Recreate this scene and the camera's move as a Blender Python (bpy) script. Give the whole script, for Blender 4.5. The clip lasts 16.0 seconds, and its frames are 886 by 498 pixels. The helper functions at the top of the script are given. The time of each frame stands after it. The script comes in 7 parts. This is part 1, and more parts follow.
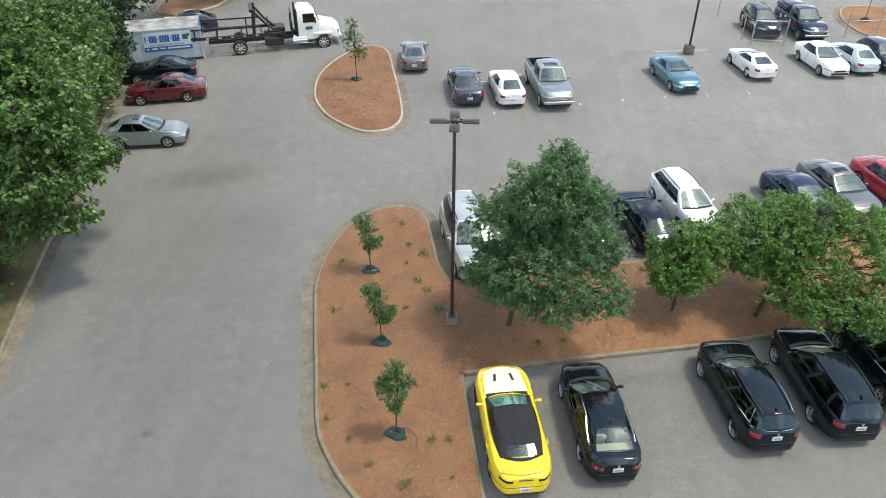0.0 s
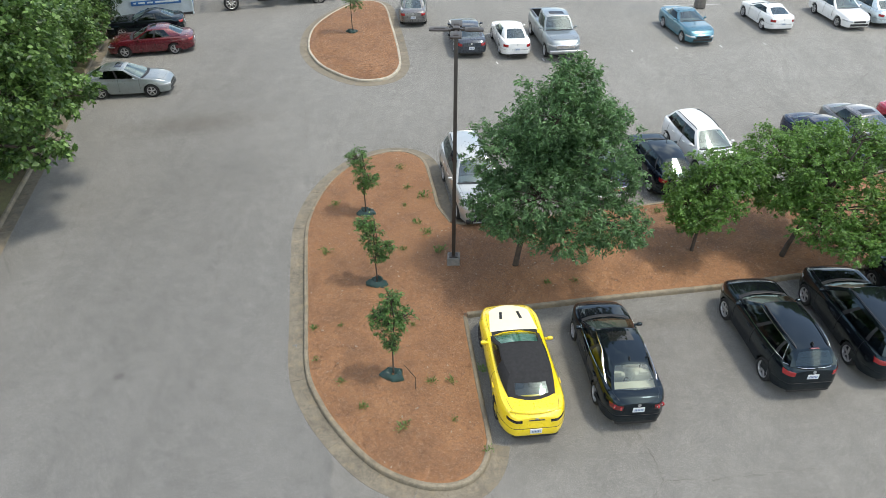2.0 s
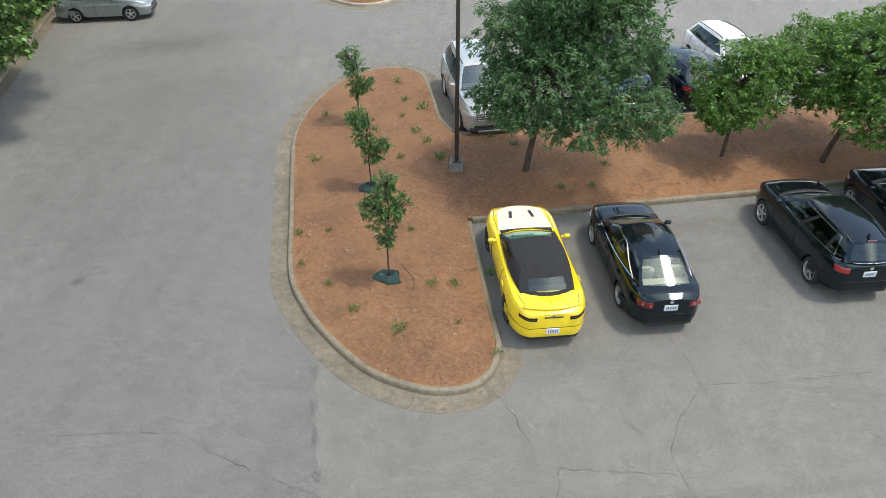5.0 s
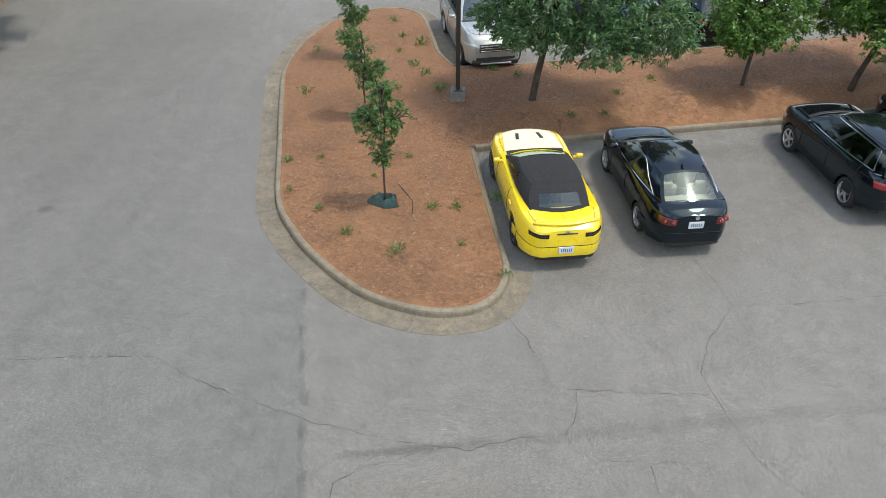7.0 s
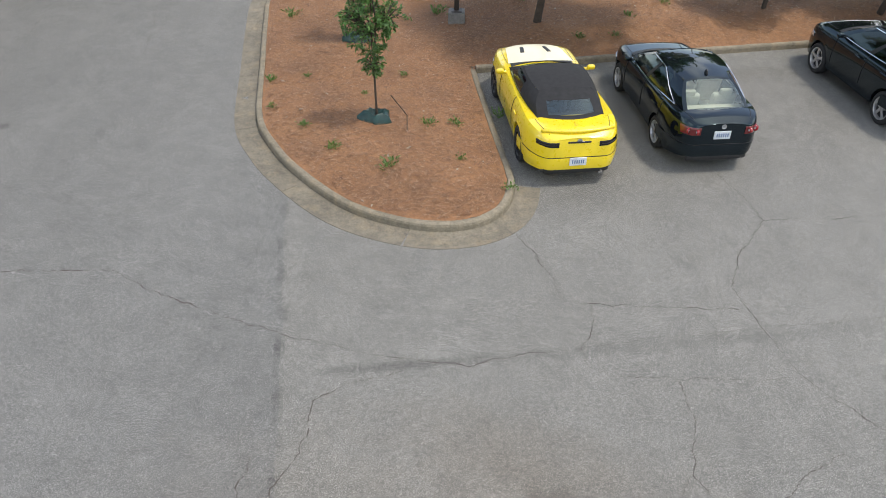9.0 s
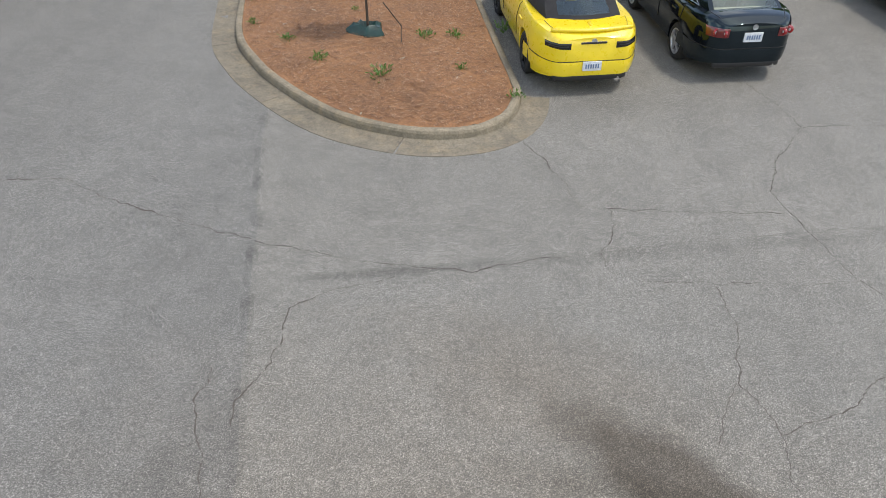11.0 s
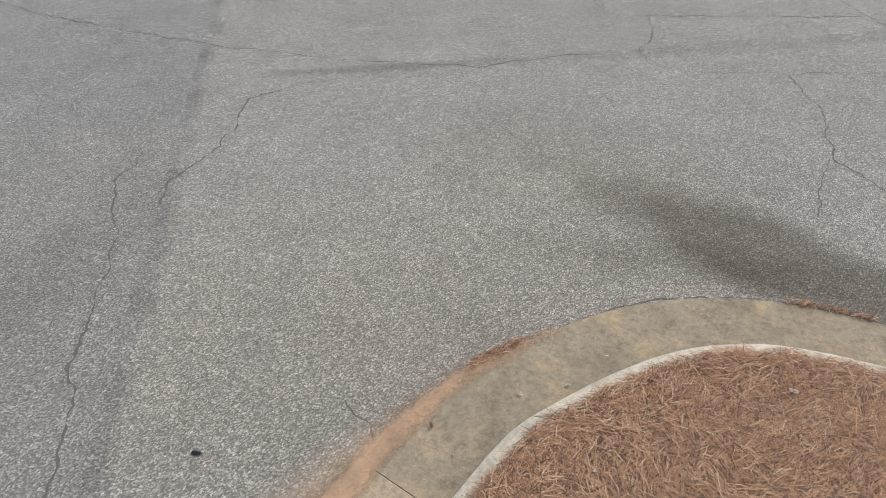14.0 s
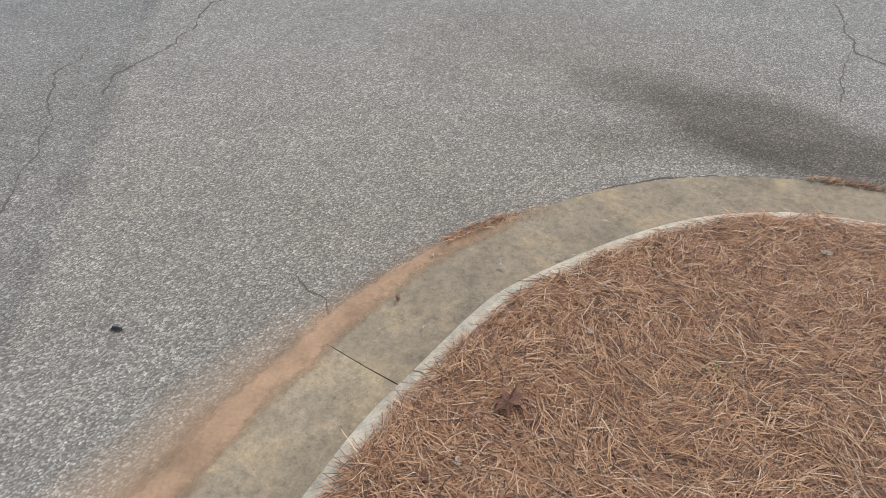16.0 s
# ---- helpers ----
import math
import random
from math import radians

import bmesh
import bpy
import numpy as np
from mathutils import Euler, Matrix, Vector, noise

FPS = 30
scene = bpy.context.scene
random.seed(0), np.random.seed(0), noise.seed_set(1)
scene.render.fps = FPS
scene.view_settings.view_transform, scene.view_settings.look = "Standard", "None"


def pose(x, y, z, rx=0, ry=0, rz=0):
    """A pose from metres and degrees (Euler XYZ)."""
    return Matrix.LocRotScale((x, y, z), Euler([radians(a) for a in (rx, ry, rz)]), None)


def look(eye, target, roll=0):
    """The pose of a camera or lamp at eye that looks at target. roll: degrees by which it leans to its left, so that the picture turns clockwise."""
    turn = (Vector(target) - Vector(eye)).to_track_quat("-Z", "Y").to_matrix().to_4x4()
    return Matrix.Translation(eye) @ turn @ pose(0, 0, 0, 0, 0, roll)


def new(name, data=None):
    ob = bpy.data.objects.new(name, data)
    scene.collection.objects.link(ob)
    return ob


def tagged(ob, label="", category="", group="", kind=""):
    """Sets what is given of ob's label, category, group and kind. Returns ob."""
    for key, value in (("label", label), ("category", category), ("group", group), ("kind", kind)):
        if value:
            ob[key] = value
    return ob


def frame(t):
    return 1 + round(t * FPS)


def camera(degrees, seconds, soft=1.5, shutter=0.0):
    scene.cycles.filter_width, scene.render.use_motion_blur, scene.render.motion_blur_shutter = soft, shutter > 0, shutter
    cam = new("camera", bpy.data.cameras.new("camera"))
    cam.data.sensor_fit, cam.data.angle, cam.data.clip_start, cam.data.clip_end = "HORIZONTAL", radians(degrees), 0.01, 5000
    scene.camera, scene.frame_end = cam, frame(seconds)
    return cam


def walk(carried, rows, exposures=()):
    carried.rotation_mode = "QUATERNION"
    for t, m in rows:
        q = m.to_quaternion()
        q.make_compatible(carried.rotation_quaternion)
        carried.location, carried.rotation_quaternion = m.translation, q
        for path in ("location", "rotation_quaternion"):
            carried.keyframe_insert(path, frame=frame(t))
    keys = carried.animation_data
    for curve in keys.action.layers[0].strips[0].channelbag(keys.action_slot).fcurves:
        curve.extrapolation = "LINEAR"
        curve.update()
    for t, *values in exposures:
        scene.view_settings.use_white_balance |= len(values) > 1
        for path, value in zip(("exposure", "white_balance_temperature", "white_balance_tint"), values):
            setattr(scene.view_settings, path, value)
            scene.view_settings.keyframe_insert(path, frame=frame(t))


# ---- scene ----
cam = camera(64.0, 16.0, 0.8)
PATH = [
    (0, (0.462, -21.391, 17.45), (0.294, -19.752, 16.316), 0.3),
    (0.5, (0.444, -21.246, 16.731), (0.278, -19.61, 15.594), 0.3),
    (1, (0.421, -21.115, 16.05), (0.254, -19.482, 14.907), 0.3),
    (1.5, (0.405, -20.987, 15.373), (0.238, -19.358, 14.225), 0.2),
    (2, (0.403, -20.858, 14.689), (0.235, -19.231, 13.538), 0.1),
    (2.5, (0.381, -20.762, 14.05), (0.213, -19.138, 12.894), 0.1),
    (3, (0.396, -20.685, 13.417), (0.225, -19.064, 12.259), -0.1),
    (3.5, (0.382, -20.594, 12.824), (0.211, -18.976, 11.661), -0.1),
    (4, (0.368, -20.508, 12.283), (0.197, -18.893, 11.115), -0.1),
    (6.5, (0.277, -20.172, 9.493), (0.109, -18.57, 8.307), -0.2),
    (7, (0.251, -20.139, 8.953), (0.085, -18.539, 7.765), -0.3),
    (7.5, (0.232, -20.09, 8.422), (0.069, -18.493, 7.23), -0.2),
    (8, (0.211, -20.015, 7.92), (0.054, -18.422, 6.722), -0.0),
    (10.5, (0.195, -19.481, 5.742), (0.043, -17.922, 4.498), -0.2),
    (11, (0.2, -19.458, 5.285), (0.044, -17.899, 4.042), -0.4),
    (11.5, (0.184, -19.443, 4.83), (0.027, -17.883, 3.587), -0.5),
    (12, (0.166, -19.429, 4.393), (0.012, -17.869, 3.151), -0.4),
    (12.5, (0.194, -19.413, 3.984), (0.034, -17.855, 2.74), -0.6),
    (13, (0.216, -19.396, 3.573), (0.057, -17.839, 2.329), -0.7),
    (13.5, (0.206, -19.39, 3.154), (0.046, -17.831, 1.911), -0.7),
    (14, (0.184, -19.379, 2.75), (0.022, -17.821, 1.507), -0.9),
    (14.5, (0.205, -19.355, 2.393), (0.047, -17.798, 1.148), -0.8),
    (15, (0.22, -19.334, 2.111), (0.066, -17.78, 0.861), -0.7),
    (15.5, (0.235, -19.334, 2.019), (0.083, -17.78, 0.769), -0.8),
    (16, (0.283, -19.35, 1.941), (0.132, -17.796, 0.691), -0.8),
]
walk(cam, [(t, look(eye, target, roll)) for t, eye, target, roll in PATH], ((0, 1.0, 6900, 7), (4, 1.0, 6900, 7), (7.5, 0.94, 6850, 9), (11, 0.90, 6900, 10), (13.2, 0.97, 7000, 10), (14.5, 0.85, 6950, 10), (16, 0.87, 6900, 10)))

# ---- light ----
SUN_ELEV, SUN_AZ = 66.0, 84.0   # degrees; azimuth from +y towards +x
world = bpy.data.worlds.new("world")
scene.world = world
world.use_nodes = True
wn = world.node_tree.nodes
sky = wn.new("ShaderNodeTexSky")
sky.sky_type, sky.sun_disc = "NISHITA", False
sky.sun_elevation, sky.sun_rotation = radians(SUN_ELEV), radians(SUN_AZ)
sky.air_density, sky.dust_density, sky.ozone_density = 1.0, 1.2, 1.0
# broken cloud: the blue is washed out by white cloud
wcoord = wn.new("ShaderNodeTexCoord")
wnoise = wn.new("ShaderNodeTexNoise")
wnoise.inputs["Scale"].default_value, wnoise.inputs["Detail"].default_value = 2.6, 7
wramp = wn.new("ShaderNodeValToRGB")
wramp.color_ramp.elements[0].position, wramp.color_ramp.elements[1].position = 0.50, 0.68
wramp.color_ramp.elements[0].color, wramp.color_ramp.elements[1].color = (0.05, 0.05, 0.05, 1), (0.85, 0.85, 0.85, 1)
wmix = wn.new("ShaderNodeMix")
wmix.data_type = "RGBA"
wmix.inputs["B"].default_value = (11.8, 11.8, 11.6, 1)
wl = world.node_tree.links
wl.new(wcoord.outputs["Generated"], wnoise.inputs["Vector"])
wl.new(wnoise.outputs["Fac"], wramp.inputs["Fac"])
wl.new(wramp.outputs["Color"], wmix.inputs["Factor"])
wl.new(sky.outputs["Color"], wmix.inputs["A"])
wl.new(wmix.outputs["Result"], wn["Background"].inputs["Color"])
wn["Background"].inputs["Strength"].default_value = 0.142
sun = new("sun", bpy.data.lights.new("sun", "SUN"))
sun.data.energy, sun.data.angle, sun.data.color = 1.3, radians(8.0), (1.0, 0.96, 0.90)
sa, se = radians(SUN_AZ), radians(SUN_ELEV)
sun.matrix_world = look((0, 0, 60), (-60 * math.sin(sa) * math.cos(se), -60 * math.cos(sa) * math.cos(se), 60 - 60 * math.sin(se)))


# ---- materials ----
def nodes_of(name):
    m = bpy.data.materials.new(name)
    m.use_nodes = True
    return m, m.node_tree.nodes, m.node_tree.links, m.node_tree.nodes["Principled BSDF"]


def tex_noise(n, l, vec, scale, detail=4.0, rough=0.55):
    t = n.new("ShaderNodeTexNoise")
    t.inputs["Scale"].default_value, t.inputs["Detail"].default_value, t.inputs["Roughness"].default_value = scale, detail, rough
    l.new(vec, t.inputs["Vector"])
    return t.outputs["Fac"]


def ramp(n, l, fac, stops):
    r = n.new("ShaderNodeValToRGB")
    e = r.color_ramp.elements
    while len(e) < len(stops):
        e.new(0.5)
    for el, (p, c) in zip(e, stops):
        el.position, el.color = p, (*c, 1) if len(c) == 3 else c
    l.new(fac, r.inputs["Fac"])
    return r.outputs["Color"]


def grey(v):
    return (v, v, v)


def mixc(n, l, mode, fac, a, b):
    m = n.new("ShaderNodeMix")
    m.data_type, m.blend_type = "RGBA", mode
    for sock, val in (("Factor", fac), ("A", a), ("B", b)):
        s = m.inputs[sock]
        if isinstance(val, (int, float)):
            s.default_value = val
        elif isinstance(val, tuple):
            s.default_value = (*val, 1)
        else:
            l.new(val, s)
    return m.outputs["Result"]


def math_node(n, l, op, a, b=0.0, c=0.0):
    m = n.new("ShaderNodeMath")
    m.operation = op
    for s, val in zip(m.inputs, (a, b, c)):
        if isinstance(val, (int, float)):
            s.default_value = val
        else:
            l.new(val, s)
    return m.outputs[0]


def bump(n, l, bsdf, height, strength, distance):
    b = n.new("ShaderNodeBump")
    b.inputs["Strength"].default_value, b.inputs["Distance"].default_value = strength, distance
    l.new(height, b.inputs["Height"])
    l.new(b.outputs["Normal"], bsdf.inputs["Normal"])


def worn(name, color, rough=0.7, scale=8.0, fine=90.0, spread=0.25, relief=0.3, depth=0.004, metal=0.0, tint=None):
    """A surface with variation at two scales and fine relief."""
    m, n, l, p = nodes_of(name)
    co = n.new("ShaderNodeTexCoord").outputs["Object"]
    big, small = tex_noise(n, l, co, scale, 5), tex_noise(n, l, co, fine, 3)
    lo = tuple(c * (1 - spread) for c in color)
    hi = tint or tuple(min(1, c * (1 + spread)) for c in color)
    col = ramp(n, l, big, [(0.3, lo), (0.7, hi)])
    col = mixc(n, l, "MULTIPLY", 0.6, col, ramp(n, l, small, [(0.3, grey(0.75)), (0.7, grey(1.2))]))
    l.new(col, p.inputs["Base Color"])
    p.inputs["Roughness"].default_value, p.inputs["Metallic"].default_value = rough, metal
    bump(n, l, p, small, relief, depth)
    return m


def paint(name, color, metal=0.0, rough=0.32, coat=1.0):
    m, n, l, p = nodes_of(name)
    co = n.new("ShaderNodeTexCoord").outputs["Object"]
    dust = ramp(n, l, tex_noise(n, l, co, 2.5, 6), [(0.35, color), (0.75, tuple(min(1, c * 1.12 + 0.004) for c in color))])
    l.new(dust, p.inputs["Base Color"])
    l.new(ramp(n, l, tex_noise(n, l, co, 14, 4), [(0.3, grey(rough * 0.8)), (0.7, grey(rough * 1.25))]), p.inputs["Roughness"])
    p.inputs["Metallic"].default_value = metal
    p.inputs["Coat Weight"].default_value, p.inputs["Coat Roughness"].default_value = coat, 0.04
    if max(color) < 0.01:
        # deep black: specular tinted blue, standing in for reflected blue sky
        p.inputs["Coat Weight"].default_value, p.inputs["Roughness"].default_value = 0.0, 0.05
        l.remove(p.inputs["Roughness"].links[0])
        p.inputs["Specular IOR Level"].default_value, p.inputs["Specular Tint"].default_value = 0.55, (0.62, 0.88, 1.0, 1)
    elif max(color) < 0.1:
        p.inputs["Specular IOR Level"].default_value = 0.0
    return m


def plain(name, color, rough=0.5, metal=0.0):
    m, n, l, p = nodes_of(name)
    co = n.new("ShaderNodeTexCoord").outputs["Object"]
    l.new(ramp(n, l, tex_noise(n, l, co, 20, 4), [(0.3, tuple(c * 0.85 for c in color)), (0.7, tuple(min(1, c * 1.15) for c in color))]), p.inputs["Base Color"])
    p.inputs["Roughness"].default_value, p.inputs["Metallic"].default_value = rough, metal
    return m


def glass(name, tint, clear, ior=1.55):
    """Thin car glass: tinted see-through with a mirror-like sheen that grows at grazing angles."""
    m, n, l, p = nodes_of(name)
    out = n["Material Output"]
    tr, gl, mx, fr = n.new("ShaderNodeBsdfTransparent"), n.new("ShaderNodeBsdfGlossy"), n.new("ShaderNodeMixShader"), n.new("ShaderNodeFresnel")
    tr.inputs["Color"].default_value = (*(c * clear for c in tint), 1)
    gl.inputs["Roughness"].default_value = 0.05
    gl.inputs["Color"].default_value = (0.80, 0.97, 0.98, 1)
    fr.inputs["IOR"].default_value = 1.55
    l.new(fr.outputs["Fac"], mx.inputs["Fac"])
    l.new(tr.outputs[0], mx.inputs[1])
    l.new(gl.outputs[0], mx.inputs[2])
    l.new(mx.outputs[0], out.inputs["Surface"])
    fr.inputs["IOR"].default_value = ior
    return m


def leaf_mat(name, dark, light, through_col):
    m, n, l, p = nodes_of(name)
    rnd = n.new("ShaderNodeNewGeometry").outputs["Random Per Island"]
    co = n.new("ShaderNodeTexCoord").outputs["Object"]
    col = ramp(n, l, rnd, [(0.0, dark), (0.75, light), (1.0, tuple(min(1, c * 1.5) for c in light))])
    col = mixc(n, l, "MULTIPLY", 0.8, col, ramp(n, l, tex_noise(n, l, co, 0.9, 3), [(0.3, grey(0.72)), (0.7, grey(1.3))]))
    l.new(col, p.inputs["Base Color"])
    p.inputs["Roughness"].default_value = 0.45
    tr = n.new("ShaderNodeBsdfTranslucent")
    tr.inputs["Color"].default_value = (*through_col, 1)
    mx = n.new("ShaderNodeMixShader")
    mx.inputs["Fac"].default_value = 0.3
    l.new(p.outputs[0], mx.inputs[1])
    l.new(tr.outputs[0], mx.inputs[2])
    l.new(mx.outputs[0], n["Material Output"].inputs["Surface"])
    return m


def asphalt_material():
    m, n, l, p = nodes_of("asphalt")
    co = n.new("ShaderNodeTexCoord").outputs["Object"]
    sep = n.new("ShaderNodeSeparateXYZ")
    l.new(co, sep.inputs[0])
    x, y = sep.outputs[0], sep.outputs[1]
    base = ramp(n, l, tex_noise(n, l, co, 0.22, 6, 0.6), [(0.25, (0.199, 0.193, 0.174)), (0.75, (0.242, 0.235, 0.212))])
    base = mixc(n, l, "MULTIPLY", 0.55, base, ramp(n, l, tex_noise(n, l, co, 2.2, 8, 0.72), [(0.3, grey(0.76)), (0.7, grey(1.18))]))
    base = mixc(n, l, "MULTIPLY", 0.8, base, ramp(n, l, tex_noise(n, l, co, 62, 3, 0.8), [(0.38, grey(0.74)), (0.5, grey(1.0)), (0.62, grey(1.26))]))
    base = mixc(n, l, "MULTIPLY", 0.8, base, ramp(n, l, tex_noise(n, l, co, 15, 6, 0.85), [(0.34, grey(0.80)), (0.5, grey(1.0)), (0.66, grey(1.20))]))
    mpw = n.new("ShaderNodeMapping")
    mpw.inputs["Rotation"].default_value, mpw.inputs["Scale"].default_value = (0, 0, radians(-12)), (1.1, 0.06, 1)
    l.new(co, mpw.inputs["Vector"])
    base = mixc(n, l, "MULTIPLY", 0.3, base, ramp(n, l, tex_noise(n, l, mpw.outputs[0], 1.0, 4, 0.6), [(0.35, grey(0.86)), (0.65, grey(1.1))]))
    # aggregate: pale chips of stone standing out of a dark binder, at two sizes
    broken = n.new("ShaderNodeVectorMath")
    l.new(co, broken.inputs[0])
    l.new(math_node(n, l, "MULTIPLY", tex_noise(n, l, co, 130, 2, 0.6), 0.02), broken.inputs[1])

    def stones(scale, size, stops, binder):
        v = n.new("ShaderNodeTexVoronoi")
        v.voronoi_dimensions = "2D"
        v.inputs["Scale"].default_value = scale
        l.new(broken.outputs[0], v.inputs["Vector"])
        sc = n.new("ShaderNodeSeparateColor")
        l.new(v.outputs["Color"], sc.inputs[0])
        reach = math_node(n, l, "MULTIPLY_ADD", sc.outputs[1], size * 0.7, size * 0.6)
        cut = ramp(n, l, math_node(n, l, "DIVIDE", v.outputs["Distance"], reach), [(0.85, grey(1)), (1.0, grey(0))])
        return mixc(n, l, "MIX", cut, grey(binder), ramp(n, l, sc.outputs[0], stops)), v.outputs["Distance"], cut
    chip, vd, vcut = stones(100.0, 0.50, [(0.0, grey(0.66)), (0.4, grey(1.04)), (0.8, grey(1.38)), (1.0, grey(1.75))], 0.58)
    base = mixc(n, l, "MULTIPLY", 1.0, base, chip)
    chip2, _, _ = stones(50.0, 0.42, [(0.0, grey(0.6)), (0.45, grey(0.98)), (0.8, grey(1.25)), (1.0, grey(1.7))], 0.98)
    base = mixc(n, l, "MULTIPLY", 0.5, base, chip2)
    chip3, _, _ = stones(24.0, 0.40, [(0.0, grey(0.72)), (0.5, grey(1.0)), (1.0, grey(1.4))], 1.0)
    base = mixc(n, l, "MULTIPLY", 0.22, base, chip3)
    pits = ramp(n, l, tex_noise(n, l, co, 140, 3, 0.7), [(0.36, grey(0.45)), (0.46, grey(1.0))])
    base = mixc(n, l, "MULTIPLY", 0.7, base, pits)
    # the older lane along the west side is a shade darker and smoother than the lot
    wob = math_node(n, l, "MULTIPLY", math_node(n, l, "SUBTRACT", tex_noise(n, l, co, 1.3, 4), 0.5), 0.22)
    edge = math_node(n, l, "ADD", math_node(n, l, "MULTIPLY_ADD", y, -0.255, -6.05), wob)
    lane = math_node(n, l, "LESS_THAN", x, edge)
    south = math_node(n, l, "LESS_THAN", y, -9.6)
    fade = math_node(n, l, "MINIMUM", math_node(n, l, "MAXIMUM", math_node(n, l, "MULTIPLY_ADD", y, -0.055, 0.42), 0.0), 1.0)
    lane = math_node(n, l, "MULTIPLY", lane, fade)
    base = mixc(n, l, "MULTIPLY", math_node(n, l, "MULTIPLY", lane, 0.75), base, (0.82, 0.835, 0.87))
    # the northern lot is paler, most of all towards the east
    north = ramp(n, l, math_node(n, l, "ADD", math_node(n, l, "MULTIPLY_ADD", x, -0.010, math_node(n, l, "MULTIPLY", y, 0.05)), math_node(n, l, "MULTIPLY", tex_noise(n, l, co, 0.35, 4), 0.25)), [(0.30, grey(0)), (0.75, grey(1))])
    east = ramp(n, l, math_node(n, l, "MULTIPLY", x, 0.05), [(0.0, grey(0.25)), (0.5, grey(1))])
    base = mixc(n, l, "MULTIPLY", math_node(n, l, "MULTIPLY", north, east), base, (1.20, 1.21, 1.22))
    # dark strip of binder along that seam
    dist = math_node(n, l, "ABSOLUTE", math_node(n, l, "SUBTRACT", x, math_node(n, l, "ADD", edge, -0.02)))
    strip = math_node(n, l, "MULTIPLY", math_node(n, l, "LESS_THAN", dist, 0.075), south)
    base = mixc(n, l, "MULTIPLY", math_node(n, l, "MULTIPLY", strip, ramp(n, l, tex_noise(n, l, co, 3.0, 5), [(0.4, grey(0)), (0.65, grey(0.8))])), base, grey(0.70))
    # soft-edged patches that tint the asphalt
    def blob(cx, cy, ang, rx, ry, soft):
        mp = n.new("ShaderNodeMapping")
        mp.vector_type = "TEXTURE"
        mp.inputs["Location"].default_value, mp.inputs["Rotation"].default_value, mp.inputs["Scale"].default_value = (cx, cy, 0), (0, 0, radians(ang)), (rx, ry, 1e4)
        l.new(co, mp.inputs["Vector"])
        ln = n.new("ShaderNodeVectorMath")
        ln.operation = "LENGTH"
        l.new(mp.outputs[0], ln.inputs[0])
        d = math_node(n, l, "ADD", ln.outputs["Value"], math_node(n, l, "MULTIPLY", math_node(n, l, "SUBTRACT", tex_noise(n, l, co, 2.4, 5), 0.5), 0.5))
        return ramp(n, l, d, [(soft, grey(1)), (1.0, grey(0))])
    # damp brown stain that runs out from the gutter of the southern bed
    base = mixc(n, l, "MULTIPLY", math_node(n, l, "MULTIPLY", blob(1.90, -15.90, -36, 1.62, 0.50, 0.52), 0.95), base, (0.50, 0.465, 0.43))
    base = mixc(n, l, "MULTIPLY", math_node(n, l, "MULTIPLY", blob(0.6, -14.7, -25, 1.9, 1.0, 0.1), 0.5), base, (0.78, 0.72, 0.66))
    base = mixc(n, l, "MULTIPLY", math_node(n, l, "MULTIPLY", blob(-14.5, 8.6, 18, 4.2, 1.6, 0.1), 0.7), base, (0.66, 0.62, 0.58))
    base = mixc(n, l, "MULTIPLY", math_node(n, l, "MULTIPLY", blob(-10.3, -7.4, 20, 0.28, 0.2, 0.3), 0.7), base, grey(0.6))
    base = mixc(n, l, "MULTIPLY", math_node(n, l, "MULTIPLY", blob(1.3, -15.95, -8, 1.5, 0.28, 0.2), 0.7), base, (0.62, 0.60, 0.57))
    base = mixc(n, l, "MULTIPLY", math_node(n, l, "MULTIPLY", blob(-2.6, -16.6, 78, 1.9, 0.4, 0.15), 0.6), base, (0.72, 0.72, 0.72))
    base = mixc(n, l, "MULTIPLY", math_node(n, l, "MULTIPLY", blob(3.6, -12.34, 12, 6.0, 0.17, 0.05), 0.5), base, grey(0.68))
    base = mixc(n, l, "MULTIPLY", math_node(n, l, "MULTIPLY", blob(-1.0, -13.3, 12, 1.5, 0.12, 0.2), 0.75), base, grey(0.62))
    # darker patches by the stall kerb, behind the first stall and across the row
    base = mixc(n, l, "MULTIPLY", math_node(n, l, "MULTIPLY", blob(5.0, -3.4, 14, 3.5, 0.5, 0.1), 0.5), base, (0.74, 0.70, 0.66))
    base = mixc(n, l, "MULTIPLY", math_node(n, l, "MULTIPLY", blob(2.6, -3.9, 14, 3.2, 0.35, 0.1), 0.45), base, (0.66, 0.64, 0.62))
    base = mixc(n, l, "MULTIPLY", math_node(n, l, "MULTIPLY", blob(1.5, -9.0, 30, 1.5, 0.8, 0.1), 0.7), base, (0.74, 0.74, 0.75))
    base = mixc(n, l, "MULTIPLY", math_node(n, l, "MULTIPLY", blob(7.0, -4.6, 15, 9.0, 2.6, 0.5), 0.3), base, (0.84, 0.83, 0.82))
    base = mixc(n, l, "MULTIPLY", math_node(n, l, "MULTIPLY", blob(0.5, -17.0, -10, 5.5, 3.2, 0.1), 0.9), base, (0.97, 0.90, 0.83))
    # wide darker band down the west side of the lot
    base = mixc(n, l, "MULTIPLY", math_node(n, l, "MULTIPLY", blob(-13.0, 6.0, 102, 19.0, 4.5, 0.3), 0.8), base, (0.82, 0.82, 0.82))
    # clay washed into the gutter's edge
    base = mixc(n, l, "MIX", math_node(n, l, "MULTIPLY", blob(-0.68, -18.05, 58, 1.1, 0.30, 0.1), 0.7), base, (0.30, 0.20, 0.12))
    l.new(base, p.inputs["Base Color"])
    p.inputs["Roughness"].default_value, p.inputs["Specular IOR Level"].default_value = 0.82, 0.35
